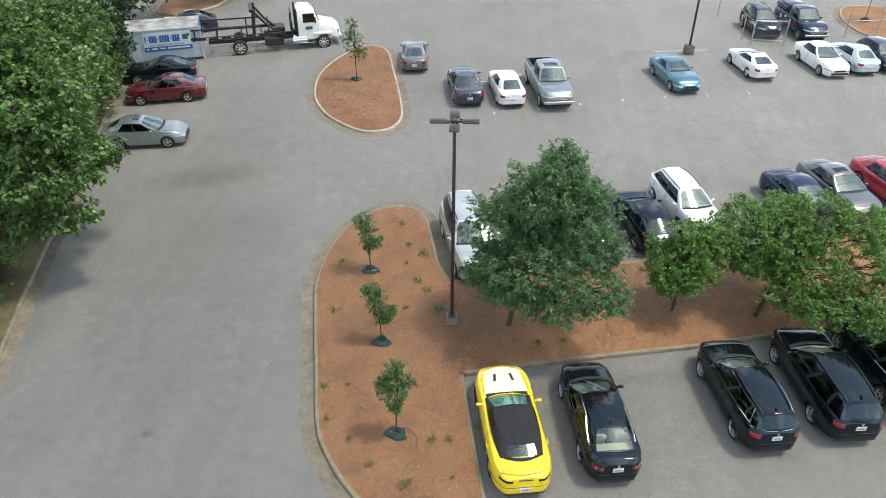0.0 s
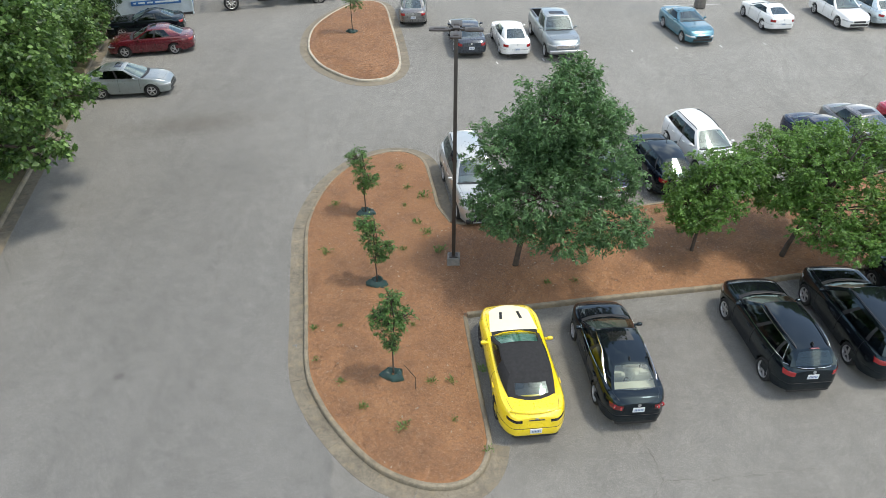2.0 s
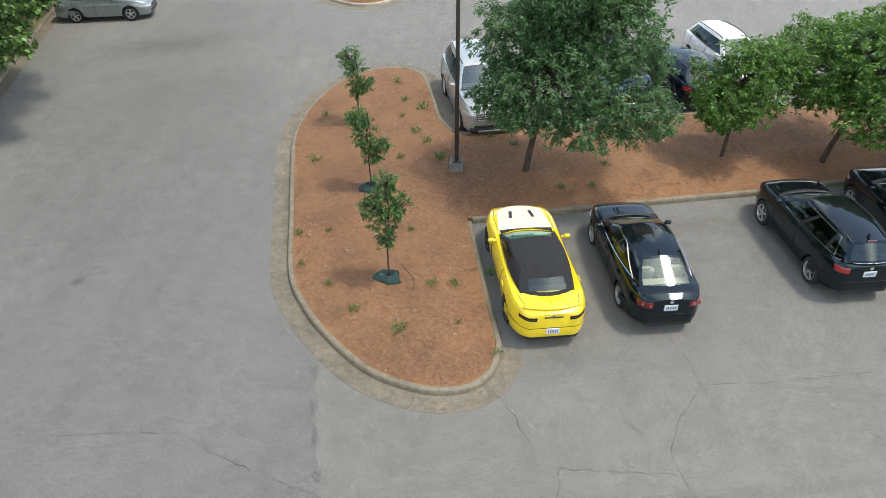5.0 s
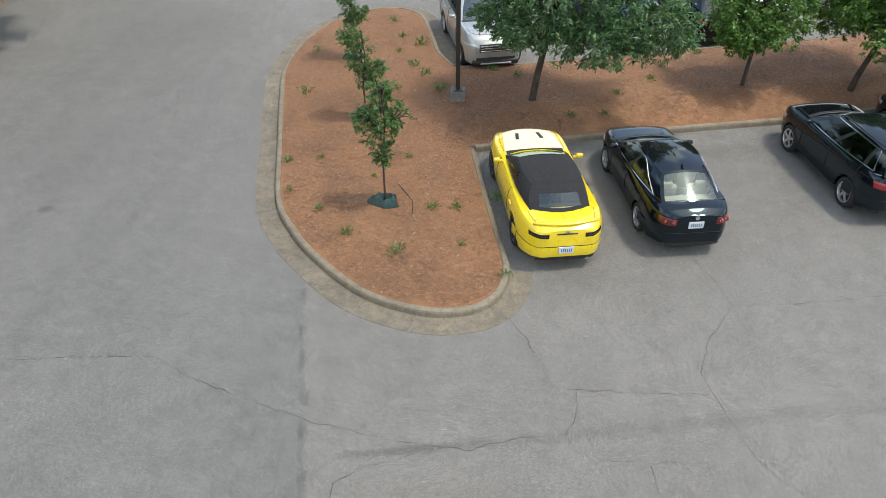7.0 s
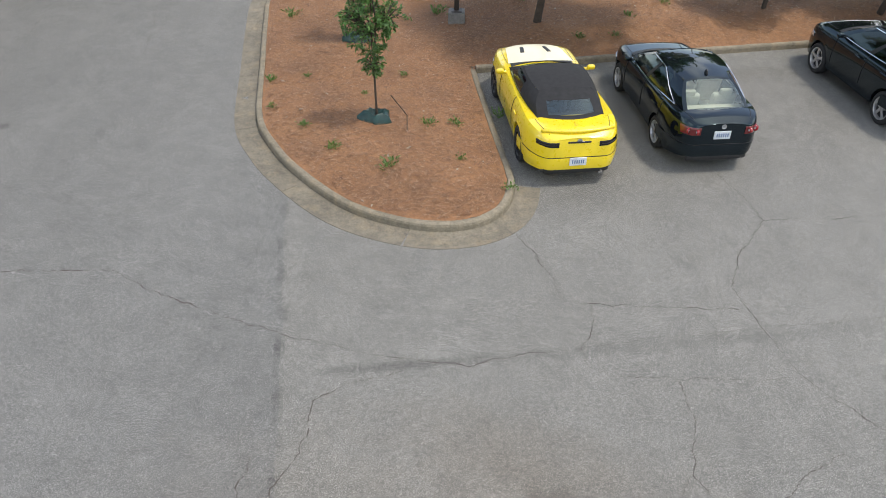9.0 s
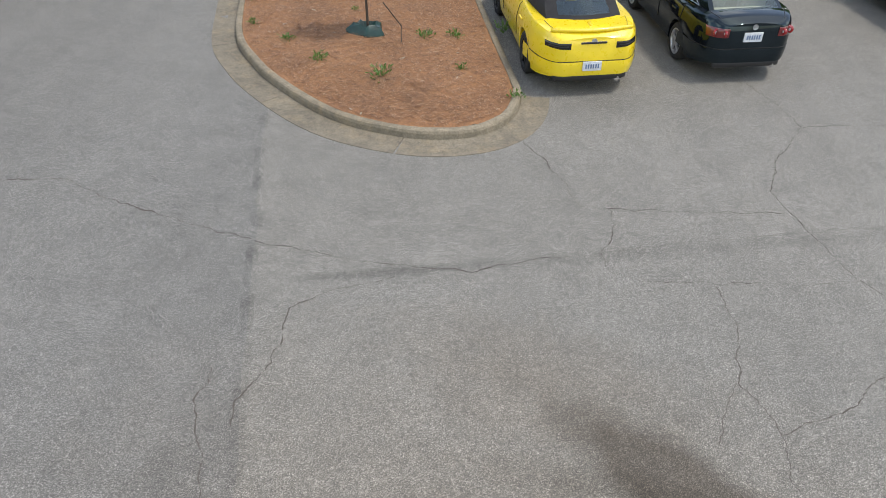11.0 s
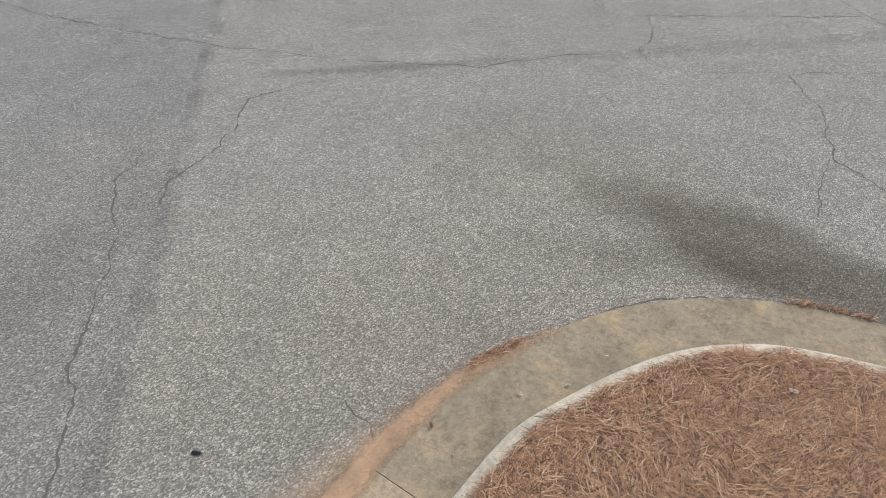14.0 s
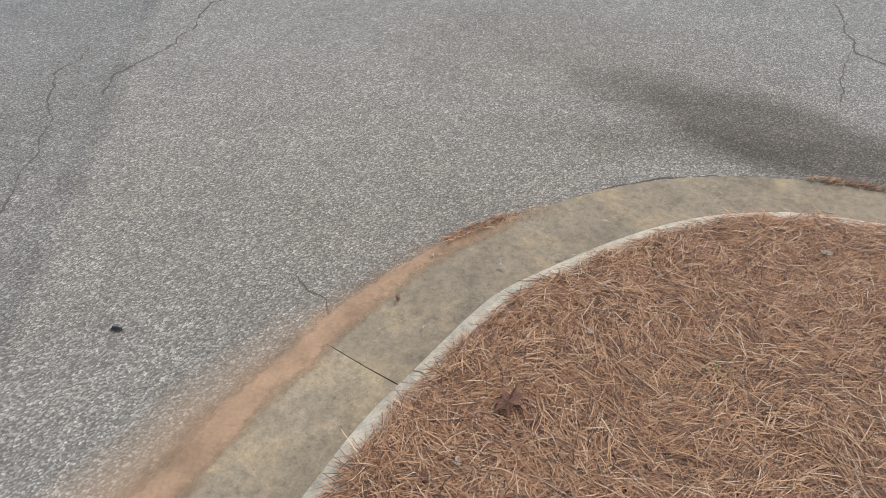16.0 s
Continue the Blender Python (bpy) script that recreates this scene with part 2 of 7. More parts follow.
    h = math_node(n, l, "ADD", vcut, math_node(n, l, "MULTIPLY", tex_noise(n, l, co, 95, 3, 0.7), 1.2))
    bump(n, l, p, h, 0.6, 0.004)
    return m


def concrete_material(name, color, clay):
    m, n, l, p = nodes_of(name)
    co = n.new("ShaderNodeTexCoord").outputs["Object"]
    base = ramp(n, l, tex_noise(n, l, co, 1.6, 6, 0.65), [(0.3, tuple(c * 0.72 for c in color)), (0.55, color), (0.75, tuple(c * 1.18 for c in color))])
    base = mixc(n, l, "MIX", math_node(n, l, "MULTIPLY", ramp(n, l, tex_noise(n, l, co, 2.9, 6, 0.7), [(0.5, grey(0)), (0.68, grey(1))]), clay), base, (0.36, 0.27, 0.15))
    base = mixc(n, l, "MULTIPLY", 0.75, base, ramp(n, l, tex_noise(n, l, co, 7, 6, 0.75), [(0.3, grey(0.6)), (0.5, grey(1.0)), (0.72, grey(1.25))]))
    base = mixc(n, l, "MULTIPLY", 0.8, base, ramp(n, l, tex_noise(n, l, co, 30, 6, 0.8), [(0.32, grey(0.62)), (0.5, grey(1.0)), (0.7, grey(1.3))]))
    grain = tex_noise(n, l, co, 110, 4, 0.7)
    base = mixc(n, l, "MULTIPLY", 0.7, base, ramp(n, l, grain, [(0.3, grey(0.66)), (0.5, grey(1.0)), (0.75, grey(1.22))]))
    # flaked pale patches and small dark pits
    flake = math_node(n, l, "MULTIPLY", ramp(n, l, tex_noise(n, l, co, 42, 6, 0.75), [(0.52, grey(0)), (0.60, grey(1))]), ramp(n, l, tex_noise(n, l, co, 3.4, 5, 0.7), [(0.42, grey(0)), (0.62, grey(1))]))
    base = mixc(n, l, "MIX", math_node(n, l, "MULTIPLY", flake, 0.55), base, tuple(c * 1.55 for c in color))
    base = mixc(n, l, "MULTIPLY", 0.8, base, ramp(n, l, tex_noise(n, l, co, 75, 3, 0.8), [(0.30, grey(0.45)), (0.38, grey(1.0))]))
    rnd = n.new("ShaderNodeObjectInfo").outputs["Random"]
    base = mixc(n, l, "MULTIPLY", 0.7, base, ramp(n, l, rnd, [(0, grey(0.82)), (1, grey(1.12))]))
    l.new(base, p.inputs["Base Color"])
    p.inputs["Roughness"].default_value = 0.85
    bump(n, l, p, grain, 0.35, 0.004)
    return m


def straw_material(name, stops, wave=True):
    m, n, l, p = nodes_of(name)
    co = n.new("ShaderNodeTexCoord").outputs["Object"]
    base = ramp(n, l, tex_noise(n, l, co, 0.8, 5), stops)
    streak = None
    for ang, sc in ((20, 26), (75, 30), (130, 24)):
        mp = n.new("ShaderNodeMapping")
        mp.inputs["Rotation"].default_value, mp.inputs["Scale"].default_value = (0, 0, radians(ang)), (sc, sc * 7, 1)
        l.new(co, mp.inputs["Vector"])
        f = tex_noise(n, l, mp.outputs[0], 1.0, 3, 0.6)
        streak = f if streak is None else math_node(n, l, "MAXIMUM", streak, f)
    base = mixc(n, l, "MULTIPLY", 0.85, base, ramp(n, l, streak, [(0.44, grey(0.42)), (0.57, grey(0.97)), (0.74, grey(1.42))]))
    base = mixc(n, l, "MULTIPLY", 0.8, base, ramp(n, l, tex_noise(n, l, co, 11, 5, 0.8), [(0.32, grey(0.70)), (0.5, grey(1.0)), (0.68, grey(1.32))]))
    l.new(base, p.inputs["Base Color"])
    p.inputs["Roughness"].default_value = 0.8
    bump(n, l, p, streak, 0.8, 0.02)
    return m


def needle_material():
    m, n, l, p = nodes_of("pine_needle")
    rnd = n.new("ShaderNodeNewGeometry").outputs["Random Per Island"]
    col = ramp(n, l, rnd, [(0.0, (0.03, 0.017, 0.011)), (0.25, (0.145, 0.066, 0.032)), (0.6, (0.30, 0.152, 0.075)), (0.88, (0.43, 0.258, 0.142)), (1.0, (0.50, 0.39, 0.28))])
    l.new(col, p.inputs["Base Color"])
    p.inputs["Roughness"].default_value = 0.55
    return m


ASPHALT = asphalt_material()
GUTTER = concrete_material("gutter_concrete", (0.205, 0.168, 0.117), 0.55)
GUTTER_GREY = concrete_material("grey_gutter_concrete", (0.178, 0.155, 0.115), 0.3)
KERB_OLD = concrete_material("stained_kerb_concrete", (0.215, 0.183, 0.130), 0.45)
KERB = concrete_material("kerb_concrete", (0.40, 0.362, 0.285), 0.2)
BASECONC = concrete_material("pole_base_concrete", (0.15, 0.14, 0.125), 0.1)
STRAW = straw_material("pine_straw", [(0.25, (0.178, 0.092, 0.046)), (0.5, (0.275, 0.135, 0.060)), (0.75, (0.32, 0.164, 0.075))])
VERGE = straw_material("verge_soil", [(0.35, (0.10, 0.07, 0.04)), (0.6, (0.16, 0.15, 0.06))])
# sheet under loose needles, coloured dark to give the gaps their shade
STRAW_GAP_SHADE = straw_material("gap_shade_straw", [(0.3, (0.06, 0.032, 0.018)), (0.7, (0.11, 0.058, 0.032))])
NEEDLE = needle_material()
CRACK = plain("crack_fill", (0.075, 0.066, 0.056), 0.9)
CLAY = worn("washed_clay", (0.29, 0.187, 0.115), 0.9, 6, 60, 0.3, 0.5, 0.006)


def thin_out(m):
    """Lets a film of dirt thin out to nothing where its own 'cover' runs low."""
    n, l = m.node_tree.nodes, m.node_tree.links
    at = n.new("ShaderNodeAttribute")
    at.attribute_name = "cover"
    co = n.new("ShaderNodeTexCoord").outputs["Object"]
    k = math_node(n, l, "ADD", at.outputs["Fac"], math_node(n, l, "MULTIPLY", math_node(n, l, "SUBTRACT", tex_noise(n, l, co, 16, 6, 0.7), 0.5), 0.9))
    l.new(ramp(n, l, k, [(0.15, grey(0)), (0.75, grey(0.85))]), n["Principled BSDF"].inputs["Alpha"])


thin_out(CLAY)
MARKING = worn("road_marking", (0.46, 0.46, 0.44), 0.7, 4, 40, 0.2)
BARK = worn("bark", (0.062, 0.046, 0.034), 0.9, 6, 40, 0.4, 0.9, 0.02)
TYRE = worn("tyre_rubber", (0.018, 0.018, 0.018), 0.85, 8, 60, 0.3)
BLACKTRIM = plain("black_trim", (0.015, 0.015, 0.016), 0.45)
SEAT_DARK = plain("dark_upholstery", (0.03, 0.03, 0.032), 0.8)
DASH = plain("grey_dashboard", (0.20, 0.215, 0.21), 0.7)
SEAT_BEIGE = plain("beige_upholstery", (0.55, 0.50, 0.42), 0.75)
ALLOY = plain("wheel_alloy", (0.55, 0.55, 0.56), 0.3, 0.8)
DARKALLOY = plain("dark_wheel_alloy", (0.03, 0.03, 0.03), 0.35, 0.6)
CHROME = plain("chrome", (0.75, 0.75, 0.76), 0.12, 1.0)
GLASS = glass("car_glass", (0.60, 0.82, 0.80), 0.6, 2.3)
DARKGLASS = glass("tinted_car_glass", (0.35, 0.40, 0.42), 0.25)
REARGLASS = glass("rear_car_glass", (0.42, 0.58, 0.60), 0.4, 1.8)
PALEGLASS = glass("pale_rear_glass", (0.75, 0.88, 0.82), 0.9, 1.9)
DEEPRED = paint("deep_red_lens", (0.12, 0.004, 0.006), 0, 0.15)
REDLENS = paint("red_lamp_lens", (0.27, 0.006, 0.009), 0, 0.2)
CLEARLENS = paint("clear_lamp_lens", (0.55, 0.57, 0.58), 0.4, 0.12)
SMOKELENS = paint("smoked_lamp_lens", (0.012, 0.012, 0.012), 0, 0.15)
AMBERLENS = paint("amber_lamp_lens", (0.7, 0.25, 0.02), 0, 0.2)
PLATE = plain("licence_plate", (0.62, 0.64, 0.66), 0.4)
PLATEBAR = plain("plate_marks", (0.12, 0.18, 0.30), 0.5)
SHADE = worn("sunshade_foil", (0.30, 0.55, 0.50), 0.4, 9, 40, 0.4, 0.4, 0.01)
BRONZE = worn("bronze_paint", (0.032, 0.026, 0.022), 0.45, 5, 60, 0.2, 0.1)
SOFTTOP = worn("black_canvas", (0.016, 0.016, 0.017), 0.9, 10, 300, 0.25, 0.4, 0.002)
STEEL = worn("dark_steel", (0.03, 0.03, 0.032), 0.5, 5, 60, 0.35, 0.2, 0.003, 0.4)
GALV = plain("galvanised_steel", (0.45, 0.46, 0.47), 0.4, 0.8)


# ---- geometry helpers ----
def mesh_object(name, verts, faces, material, smooth=False):
    me = bpy.data.meshes.new(name)
    me.from_pydata([tuple(v) for v in verts], [], [tuple(f) for f in faces])
    me.materials.append(material)
    if smooth:
        me.polygons.foreach_set("use_smooth", [True] * len(me.polygons))
    me.update()
    return new(name, me)


def under(ob, parent, label=""):
    ob.parent = parent
    return tagged(ob, label) if label else ob


def part(name, bm, material, parent, label="", smooth=False, flat_angle=None):
    me = bpy.data.meshes.new(name)
    bm.normal_update()
    bm.to_mesh(me)
    bm.free()
    me.materials.append(material)
    if smooth:
        me.polygons.foreach_set("use_smooth", [True] * len(me.polygons))
        if flat_angle:
            me.set_sharp_from_angle(angle=radians(flat_angle))
    return under(new(name, me), parent, label)


def thing(name, m, label, category, group="", kind=""):
    e = new(name)
    e.matrix_world = m
    return tagged(e, label, category, group, kind)


def add_box(bm, c, size, bev=0.0, turn=None, taper=1.0):
    """A bevelled box; taper narrows its top."""
    b = bmesh.new()
    bmesh.ops.create_cube(b, size=1.0)
    for v in b.verts:
        k = taper if v.co.z > 0 else 1.0
        v.co = Vector((v.co.x * size[0] * k, v.co.y * size[1] * k, v.co.z * size[2]))
    if bev > 0:
        bmesh.ops.bevel(b, geom=list(b.edges), offset=bev, segments=2, profile=0.5, affect="EDGES")
    m = Matrix.Translation(c) @ (turn or Matrix.Identity(4))
    b.transform(m)
    me = bpy.data.meshes.new("tmp")
    b.to_mesh(me)
    b.free()
    bm.from_mesh(me)
    bpy.data.meshes.remove(me)
    return bm


def box(c, size, bev=0.01, turn=None, taper=1.0):
    return add_box(bmesh.new(), c, size, bev, turn, taper)


def add_tube(bm, pts, radii, seg=8, cap=True):
    """A tapered tube along points."""
    pts = [Vector(p) for p in pts]
    rings = []
    for i, p in enumerate(pts):
        d = (pts[min(i + 1, len(pts) - 1)] - pts[max(i - 1, 0)]).normalized()
        a = d.orthogonal().normalized() if i == 0 else (rings[-1][1] - d * rings[-1][1].dot(d)).normalized()
        b = d.cross(a)
        rings.append(([bm.verts.new(p + radii[i] * (math.cos(2 * math.pi * k / seg) * a + math.sin(2 * math.pi * k / seg) * b)) for k in range(seg)], a))
    for (r0, _), (r1, _) in zip(rings, rings[1:]):
        for k in range(seg):
            bm.faces.new((r0[k], r0[(k + 1) % seg], r1[(k + 1) % seg], r1[k]))
    if cap:
        bm.faces.new(rings[0][0][::-1])
        bm.faces.new(rings[-1][0])
    return bm


def tube(pts, radii, seg=8):
    if isinstance(radii, (int, float)):
        radii = [radii] * len(pts)
    return add_tube(bmesh.new(), pts, radii, seg)


def lathe(profile, seg=24, axis="y"):
    """Turns (radius, offset) pairs about an axis."""
    bm = bmesh.new()
    rings = []
    for r, o in profile:
        ring = []
        for k in range(seg):
            a = 2 * math.pi * k / seg
            c, s = r * math.cos(a), r * math.sin(a)
            ring.append(bm.verts.new((c, o, s) if axis == "y" else (c, s, o)))
        rings.append(ring)
    for r0, r1 in zip(rings, rings[1:]):
        for k in range(seg):
            bm.faces.new((r0[k], r0[(k + 1) % seg], r1[(k + 1) % seg], r1[k]))
    bmesh.ops.recalc_face_normals(bm, faces=bm.faces)
    return bm


# ---- the lie of the land ----
RISE = ((-60, 0), (-4.5, 0), (-1.9, 0.10), (0.8, 0.16), (5, 0.18), (14, 0.33), (30, 0.45), (60, 0.5))
ACROSS = ((-30, 0.3), (-20, 0.5), (-12, 0.8), (-6, 1), (60, 1))


def land(x, y):
    """Ground height: the northern lot lies a little above the southern one."""
    v = y - 0.2 * x
    return float(np.interp(v, *zip(*RISE)) * np.interp(x, *zip(*ACROSS)))


def closed_spline(pts, step=0.25):
    """A closed smooth line through points, at even steps."""
    n, out = len(pts), []
    for i in range(n):
        p0, p1, p2, p3 = (np.array(pts[(i + k) % n], float) for k in (-1, 0, 1, 2))
        for t in np.linspace(0, 1, 12, endpoint=False):
            out.append(0.5 * (2 * p1 + (p2 - p0) * t + (2 * p0 - 5 * p1 + 4 * p2 - p3) * t**2 + (3 * p1 - p0 - 3 * p2 + p3) * t**3))
    return resample(np.array(out + [out[0]]), step)


def open_spline(pts, step=0.25):
    p = np.array(pts, float)
    ext = np.vstack([2 * p[0] - p[1], p, 2 * p[-1] - p[-2]])
    out = []
    for i in range(1, len(ext) - 2):
        p0, p1, p2, p3 = ext[i - 1], ext[i], ext[i + 1], ext[i + 2]
        for t in np.linspace(0, 1, 12, endpoint=False):
            out.append(0.5 * (2 * p1 + (p2 - p0) * t + (2 * p0 - 5 * p1 + 4 * p2 - p3) * t**2 + (3 * p1 - p0 - 3 * p2 + p3) * t**3))
    return resample(np.array(out + [p[-1]]), step)


def resample(line, step):
    d = np.r_[0, np.cumsum(np.linalg.norm(np.diff(line, axis=0), axis=1))]
    n = max(3, int(round(d[-1] / step)))
    s = np.linspace(0, d[-1], n + 1)
    return np.stack([np.interp(s, d, line[:, k]) for k in range(2)], 1)


def inside(poly, x, y):
    c, j = False, len(poly) - 1
    for i in range(len(poly)):
        xi, yi, xj, yj = *poly[i], *poly[j]
        if (yi > y) != (yj > y) and x < (xj - xi) * (y - yi) / (yj - yi) + xi:
            c = not c
        j = i
    return c


def inside_many(poly, p):
    """Which of many points lie inside a polygon."""
    a, c = np.array(poly), np.zeros(len(p), bool)
    x, y = p[:, 0], p[:, 1]
    for (xi, yi), (xj, yj) in zip(a, np.roll(a, 1, axis=0)):
        if yi != yj:
            c ^= ((yi > y) != (yj > y)) & (x < (xj - xi) * (y - yi) / (yj - yi) + xi)
    return c


def sweep(line, profile, name, material, parent, lift=0.0, wear=0.0):
    """A strip along a line of ground points; profile: (offset to the left, height) pairs."""
    verts, faces, k = [], [], len(profile)
    tang = np.gradient(line, axis=0)
    tang /= np.linalg.norm(tang, axis=1, keepdims=True)
    for (x, y), (tx, ty) in zip(line, tang):
        for o, h in profile:
            px, py = x - ty * o, y + tx * o
            w = wear * noise.noise((px * 3.1, py * 3.1, h * 7)) if h > 0.05 else 0
            verts.append((px, py, land(px, py) + h + lift + w))
    for i in range(len(line) - 1):
        for j in range(k - 1):
            faces.append((i * k + j, i * k + j + 1, (i + 1) * k + j + 1, (i + 1) * k + j))
    faces.append(tuple(range(k)))
    faces.append(tuple(range(len(verts) - 1, len(verts) - 1 - k, -1)))
    me = bpy.data.meshes.new(name)
    me.from_pydata(verts, [], faces)
    bm = bmesh.new()
    bm.from_mesh(me)
    bmesh.ops.recalc_face_normals(bm, faces=bm.faces)
    bm.to_mesh(me)
    bm.free()
    me.materials.append(material)
    return under(new(name, me), parent)


KERB_PROFILE = ((0.0, -0.05), (0.012, 0.10), (0.03, 0.137), (0.06, 0.15), (0.12, 0.15), (0.145, 0.14), (0.155, 0.05))
GUTTER_PROFILE = ((-0.46, -0.06), (-0.455, 0.008), (-0.2, 0.006), (-0.02, 0.016), (0.0, 0.02), (0.02, -0.06))


def kerb_run(line, parent, every=3.0, offset=0.0, gutter=True, gutter_mat=None, kerb_mat=None):
    """Kerb and gutter laid in lengths with open joints; the kerb's face stands on the line, the bed lies on its left."""
    d = np.r_[0, np.cumsum(np.linalg.norm(np.diff(line, axis=0), axis=1))]
    cuts = [0.0] + list(np.arange(offset or every, d[-1] - 0.6, every)) + [d[-1]]
    for a, b in zip(cuts, cuts[1:]):
        s = np.linspace(a + 0.003, b - 0.003, max(2, int((b - a) / 0.09)) + 1)
        seg = np.stack([np.interp(s, d, line[:, k]) for k in range(2)], 1)
        sweep(seg, KERB_PROFILE, "kerb_length", kerb_mat or KERB, parent, wear=0.012)
        if gutter:
            sweep(seg, GUTTER_PROFILE, "gutter_length", gutter_mat or GUTTER, parent)


def bed_height(line, crown, seed, inset=0.15, top=0.13, mound=0.0):
    """The height of a bed's mulch over the plan; mound heaps it higher towards the east."""
    pl = np.array(line[:-1])

    def height(x, y):
        up = min(1.0, max(0.0, float(np.sqrt(((pl - (x, y)) ** 2).sum(1)).min()) - inset) / 1.2)
        return land(x, y) + top + crown * (1 + mound * min(1.0, max(0.0, (x + 2) / 5))) * up + 0.05 * up * noise.noise((x * 0.9, y * 0.9, seed)) + 0.02 * noise.noise((x * 5, y * 5, seed))

    def many(p):
        near = np.concatenate([np.sqrt(((q[:, None] - pl[None]) ** 2).sum(2)).min(1) for q in np.array_split(p, max(1, len(p) // 2000))])
        up = np.clip((near - inset) / 1.2, 0, 1)
        lie = np.interp(p[:, 1] - 0.2 * p[:, 0], *zip(*RISE)) * np.interp(p[:, 0], *zip(*ACROSS))
        wave = np.array([(noise.noise((x * 0.9, y * 0.9, seed)), noise.noise((x * 5, y * 5, seed))) for x, y in p])
        return lie + top + crown * (1 + mound * np.clip((p[:, 0] + 2) / 5, 0, 1)) * up + 0.05 * up * wave[:, 0] + 0.02 * wave[:, 1]
    height.many = many
    return height


def bed(name, line, label, crown, seed, step=0.3, inset=0.15, top=0.13, mound=0.0):
    """A mulched bed: a sheet inside the kerb, uneven and a little crowned, resting against the kerb's back."""
    poly = [tuple(p) for p in line[:-1]]
    xs, ys = line[:, 0], line[:, 1]
    bm = bmesh.new()
    tang = np.gradient(line, axis=0)
    tang /= np.linalg.norm(tang, axis=1, keepdims=True)
    rim = [bm.verts.new((x - ty * inset, y + tx * inset, 0)) for (x, y), (tx, ty) in zip(line[:-1], tang[:-1])]
    for a, b in zip(rim, rim[1:] + rim[:1]):
        bm.edges.new((a, b))
    bmesh.ops.triangle_fill(bm, use_beauty=True, edges=list(bm.edges))
    # cut into a grid so that the sheet can undulate
    for axis, lo, hi in ((0, xs.min(), xs.max()), (1, ys.min(), ys.max())):
        for c in np.arange(lo + step, hi, step):
            co, no = [0, 0, 0], [0, 0, 0]
            co[axis], no[axis] = c, 1
            bmesh.ops.bisect_plane(bm, geom=list(bm.verts) + list(bm.edges) + list(bm.faces), plane_co=co, plane_no=no, dist=1e-4)
    height = bed_height(line, crown, seed, inset, top, mound)
    for v in bm.verts:
        v.co.z = height(v.co.x, v.co.y)
    bmesh.ops.recalc_face_normals(bm, faces=bm.faces)
    me = bpy.data.meshes.new(name)
    bm.to_mesh(me)
    bm.free()
    me.materials.append(STRAW)
    me.polygons.foreach_set("use_smooth", [True] * len(me.polygons))
    return tagged(new(name, me), label, "mulch bed", kind="structure")


# ---- ground ----
def ground_sheet():
    gx = np.r_[-400, -200, -90, np.arange(-45, 51, 1.0), 90, 200, 400]
    gy = np.r_[-400, -200, -70, np.arange(-32, 71, 1.0), 120, 220, 400]
    verts = [(x, y, land(x, y)) for y in gy for x in gx]
    k = len(gx)
    faces = [(j * k + i, j * k + i + 1, (j + 1) * k + i + 1, (j + 1) * k + i) for j in range(len(gy) - 1) for i in range(k - 1)]
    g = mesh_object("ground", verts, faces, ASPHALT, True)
    return tagged(g, "worn grey asphalt parking lot with cracks and stains", "asphalt", kind="structure")


ground_sheet()

# main bed: round nose to the south, long arm to the east between two parking rows
BED_WEST = open_spline([(-1.52, 1.31), (-2.11, 2.39), (-2.42, 3.6), (-2.77, 4.89), (-3.07, 5.81), (-3.52, 6.39), (-4.22, 6.7), (-4.94, 6.56), (-5.69, 6.01), (-6.33, 5.14), (-6.82, 3.79), (-7.01, 2.25), (-6.93, 0.47), (-6.45, -1.57), (-5.83, -3.88), (-5.07, -6.65), (-4.33, -7.95), (-3.64, -8.78), (-2.78, -9.58), (-2.05, -10.02), (-1.19, -10.26), (-0.59, -10.24), (-0.1, -10.05), (0.24, -9.68), (0.4, -9.2), (0.44, -8.7)])
BED_STALL = open_spline([(0.44, -8.69), (0.33, -8.1), (0.08, -6.99), (-0.57, -3.88)])
BED_SOUTH = open_spline([(-0.57, -3.84), (1.91, -3.09), (4.68, -2.33), (7.73, -1.52), (10.47, -0.66), (14.95, 0.63), (19.96, 2.06), (23.85, 3.15)])
BED_NORTH = open_spline([(23.99, 9.13), (19.98, 8.08), (15.69, 6.99), (10.83, 4.92), (6.45, 3.58), (2.59, 2.35), (-0.54, 1.39), (-1.5, 1.27)])
BED_EAST = np.array([(23.9, 3.2), (23.95, 9.09)])
main_kerb = thing("kerb_main_bed", Matrix(), "weathered concrete kerb and gutter round the mulched bed", "kerb", kind="structure")
# one joint of the kerb stands at the tip of the bed's southern end
_run = np.r_[0, np.cumsum(np.linalg.norm(np.diff(BED_WEST, axis=0), axis=1))]
_tip = float(_run[np.argmin(np.linalg.norm(BED_WEST - (-1.2, -10.26), axis=1))])
kerb_run(BED_WEST, main_kerb, 2.55, _tip % 2.55, True, GUTTER_GREY, KERB_OLD)
for ln in (BED_STALL, BED_SOUTH, BED_NORTH):
    kerb_run(ln, main_kerb, 3.0, gutter=False, kerb_mat=KERB_OLD)
main_line = np.vstack([BED_WEST[:-1], BED_STALL[:-1], BED_SOUTH[:-1], BED_EAST[:1], BED_NORTH])
bed("mulch_bed_main", main_line, "reddish-brown pine straw mulch in a kerbed parking bed", 0.10, 1.0, mound=1.9)
main_top = bed_height(main_line, 0.10, 1.0, mound=1.9)

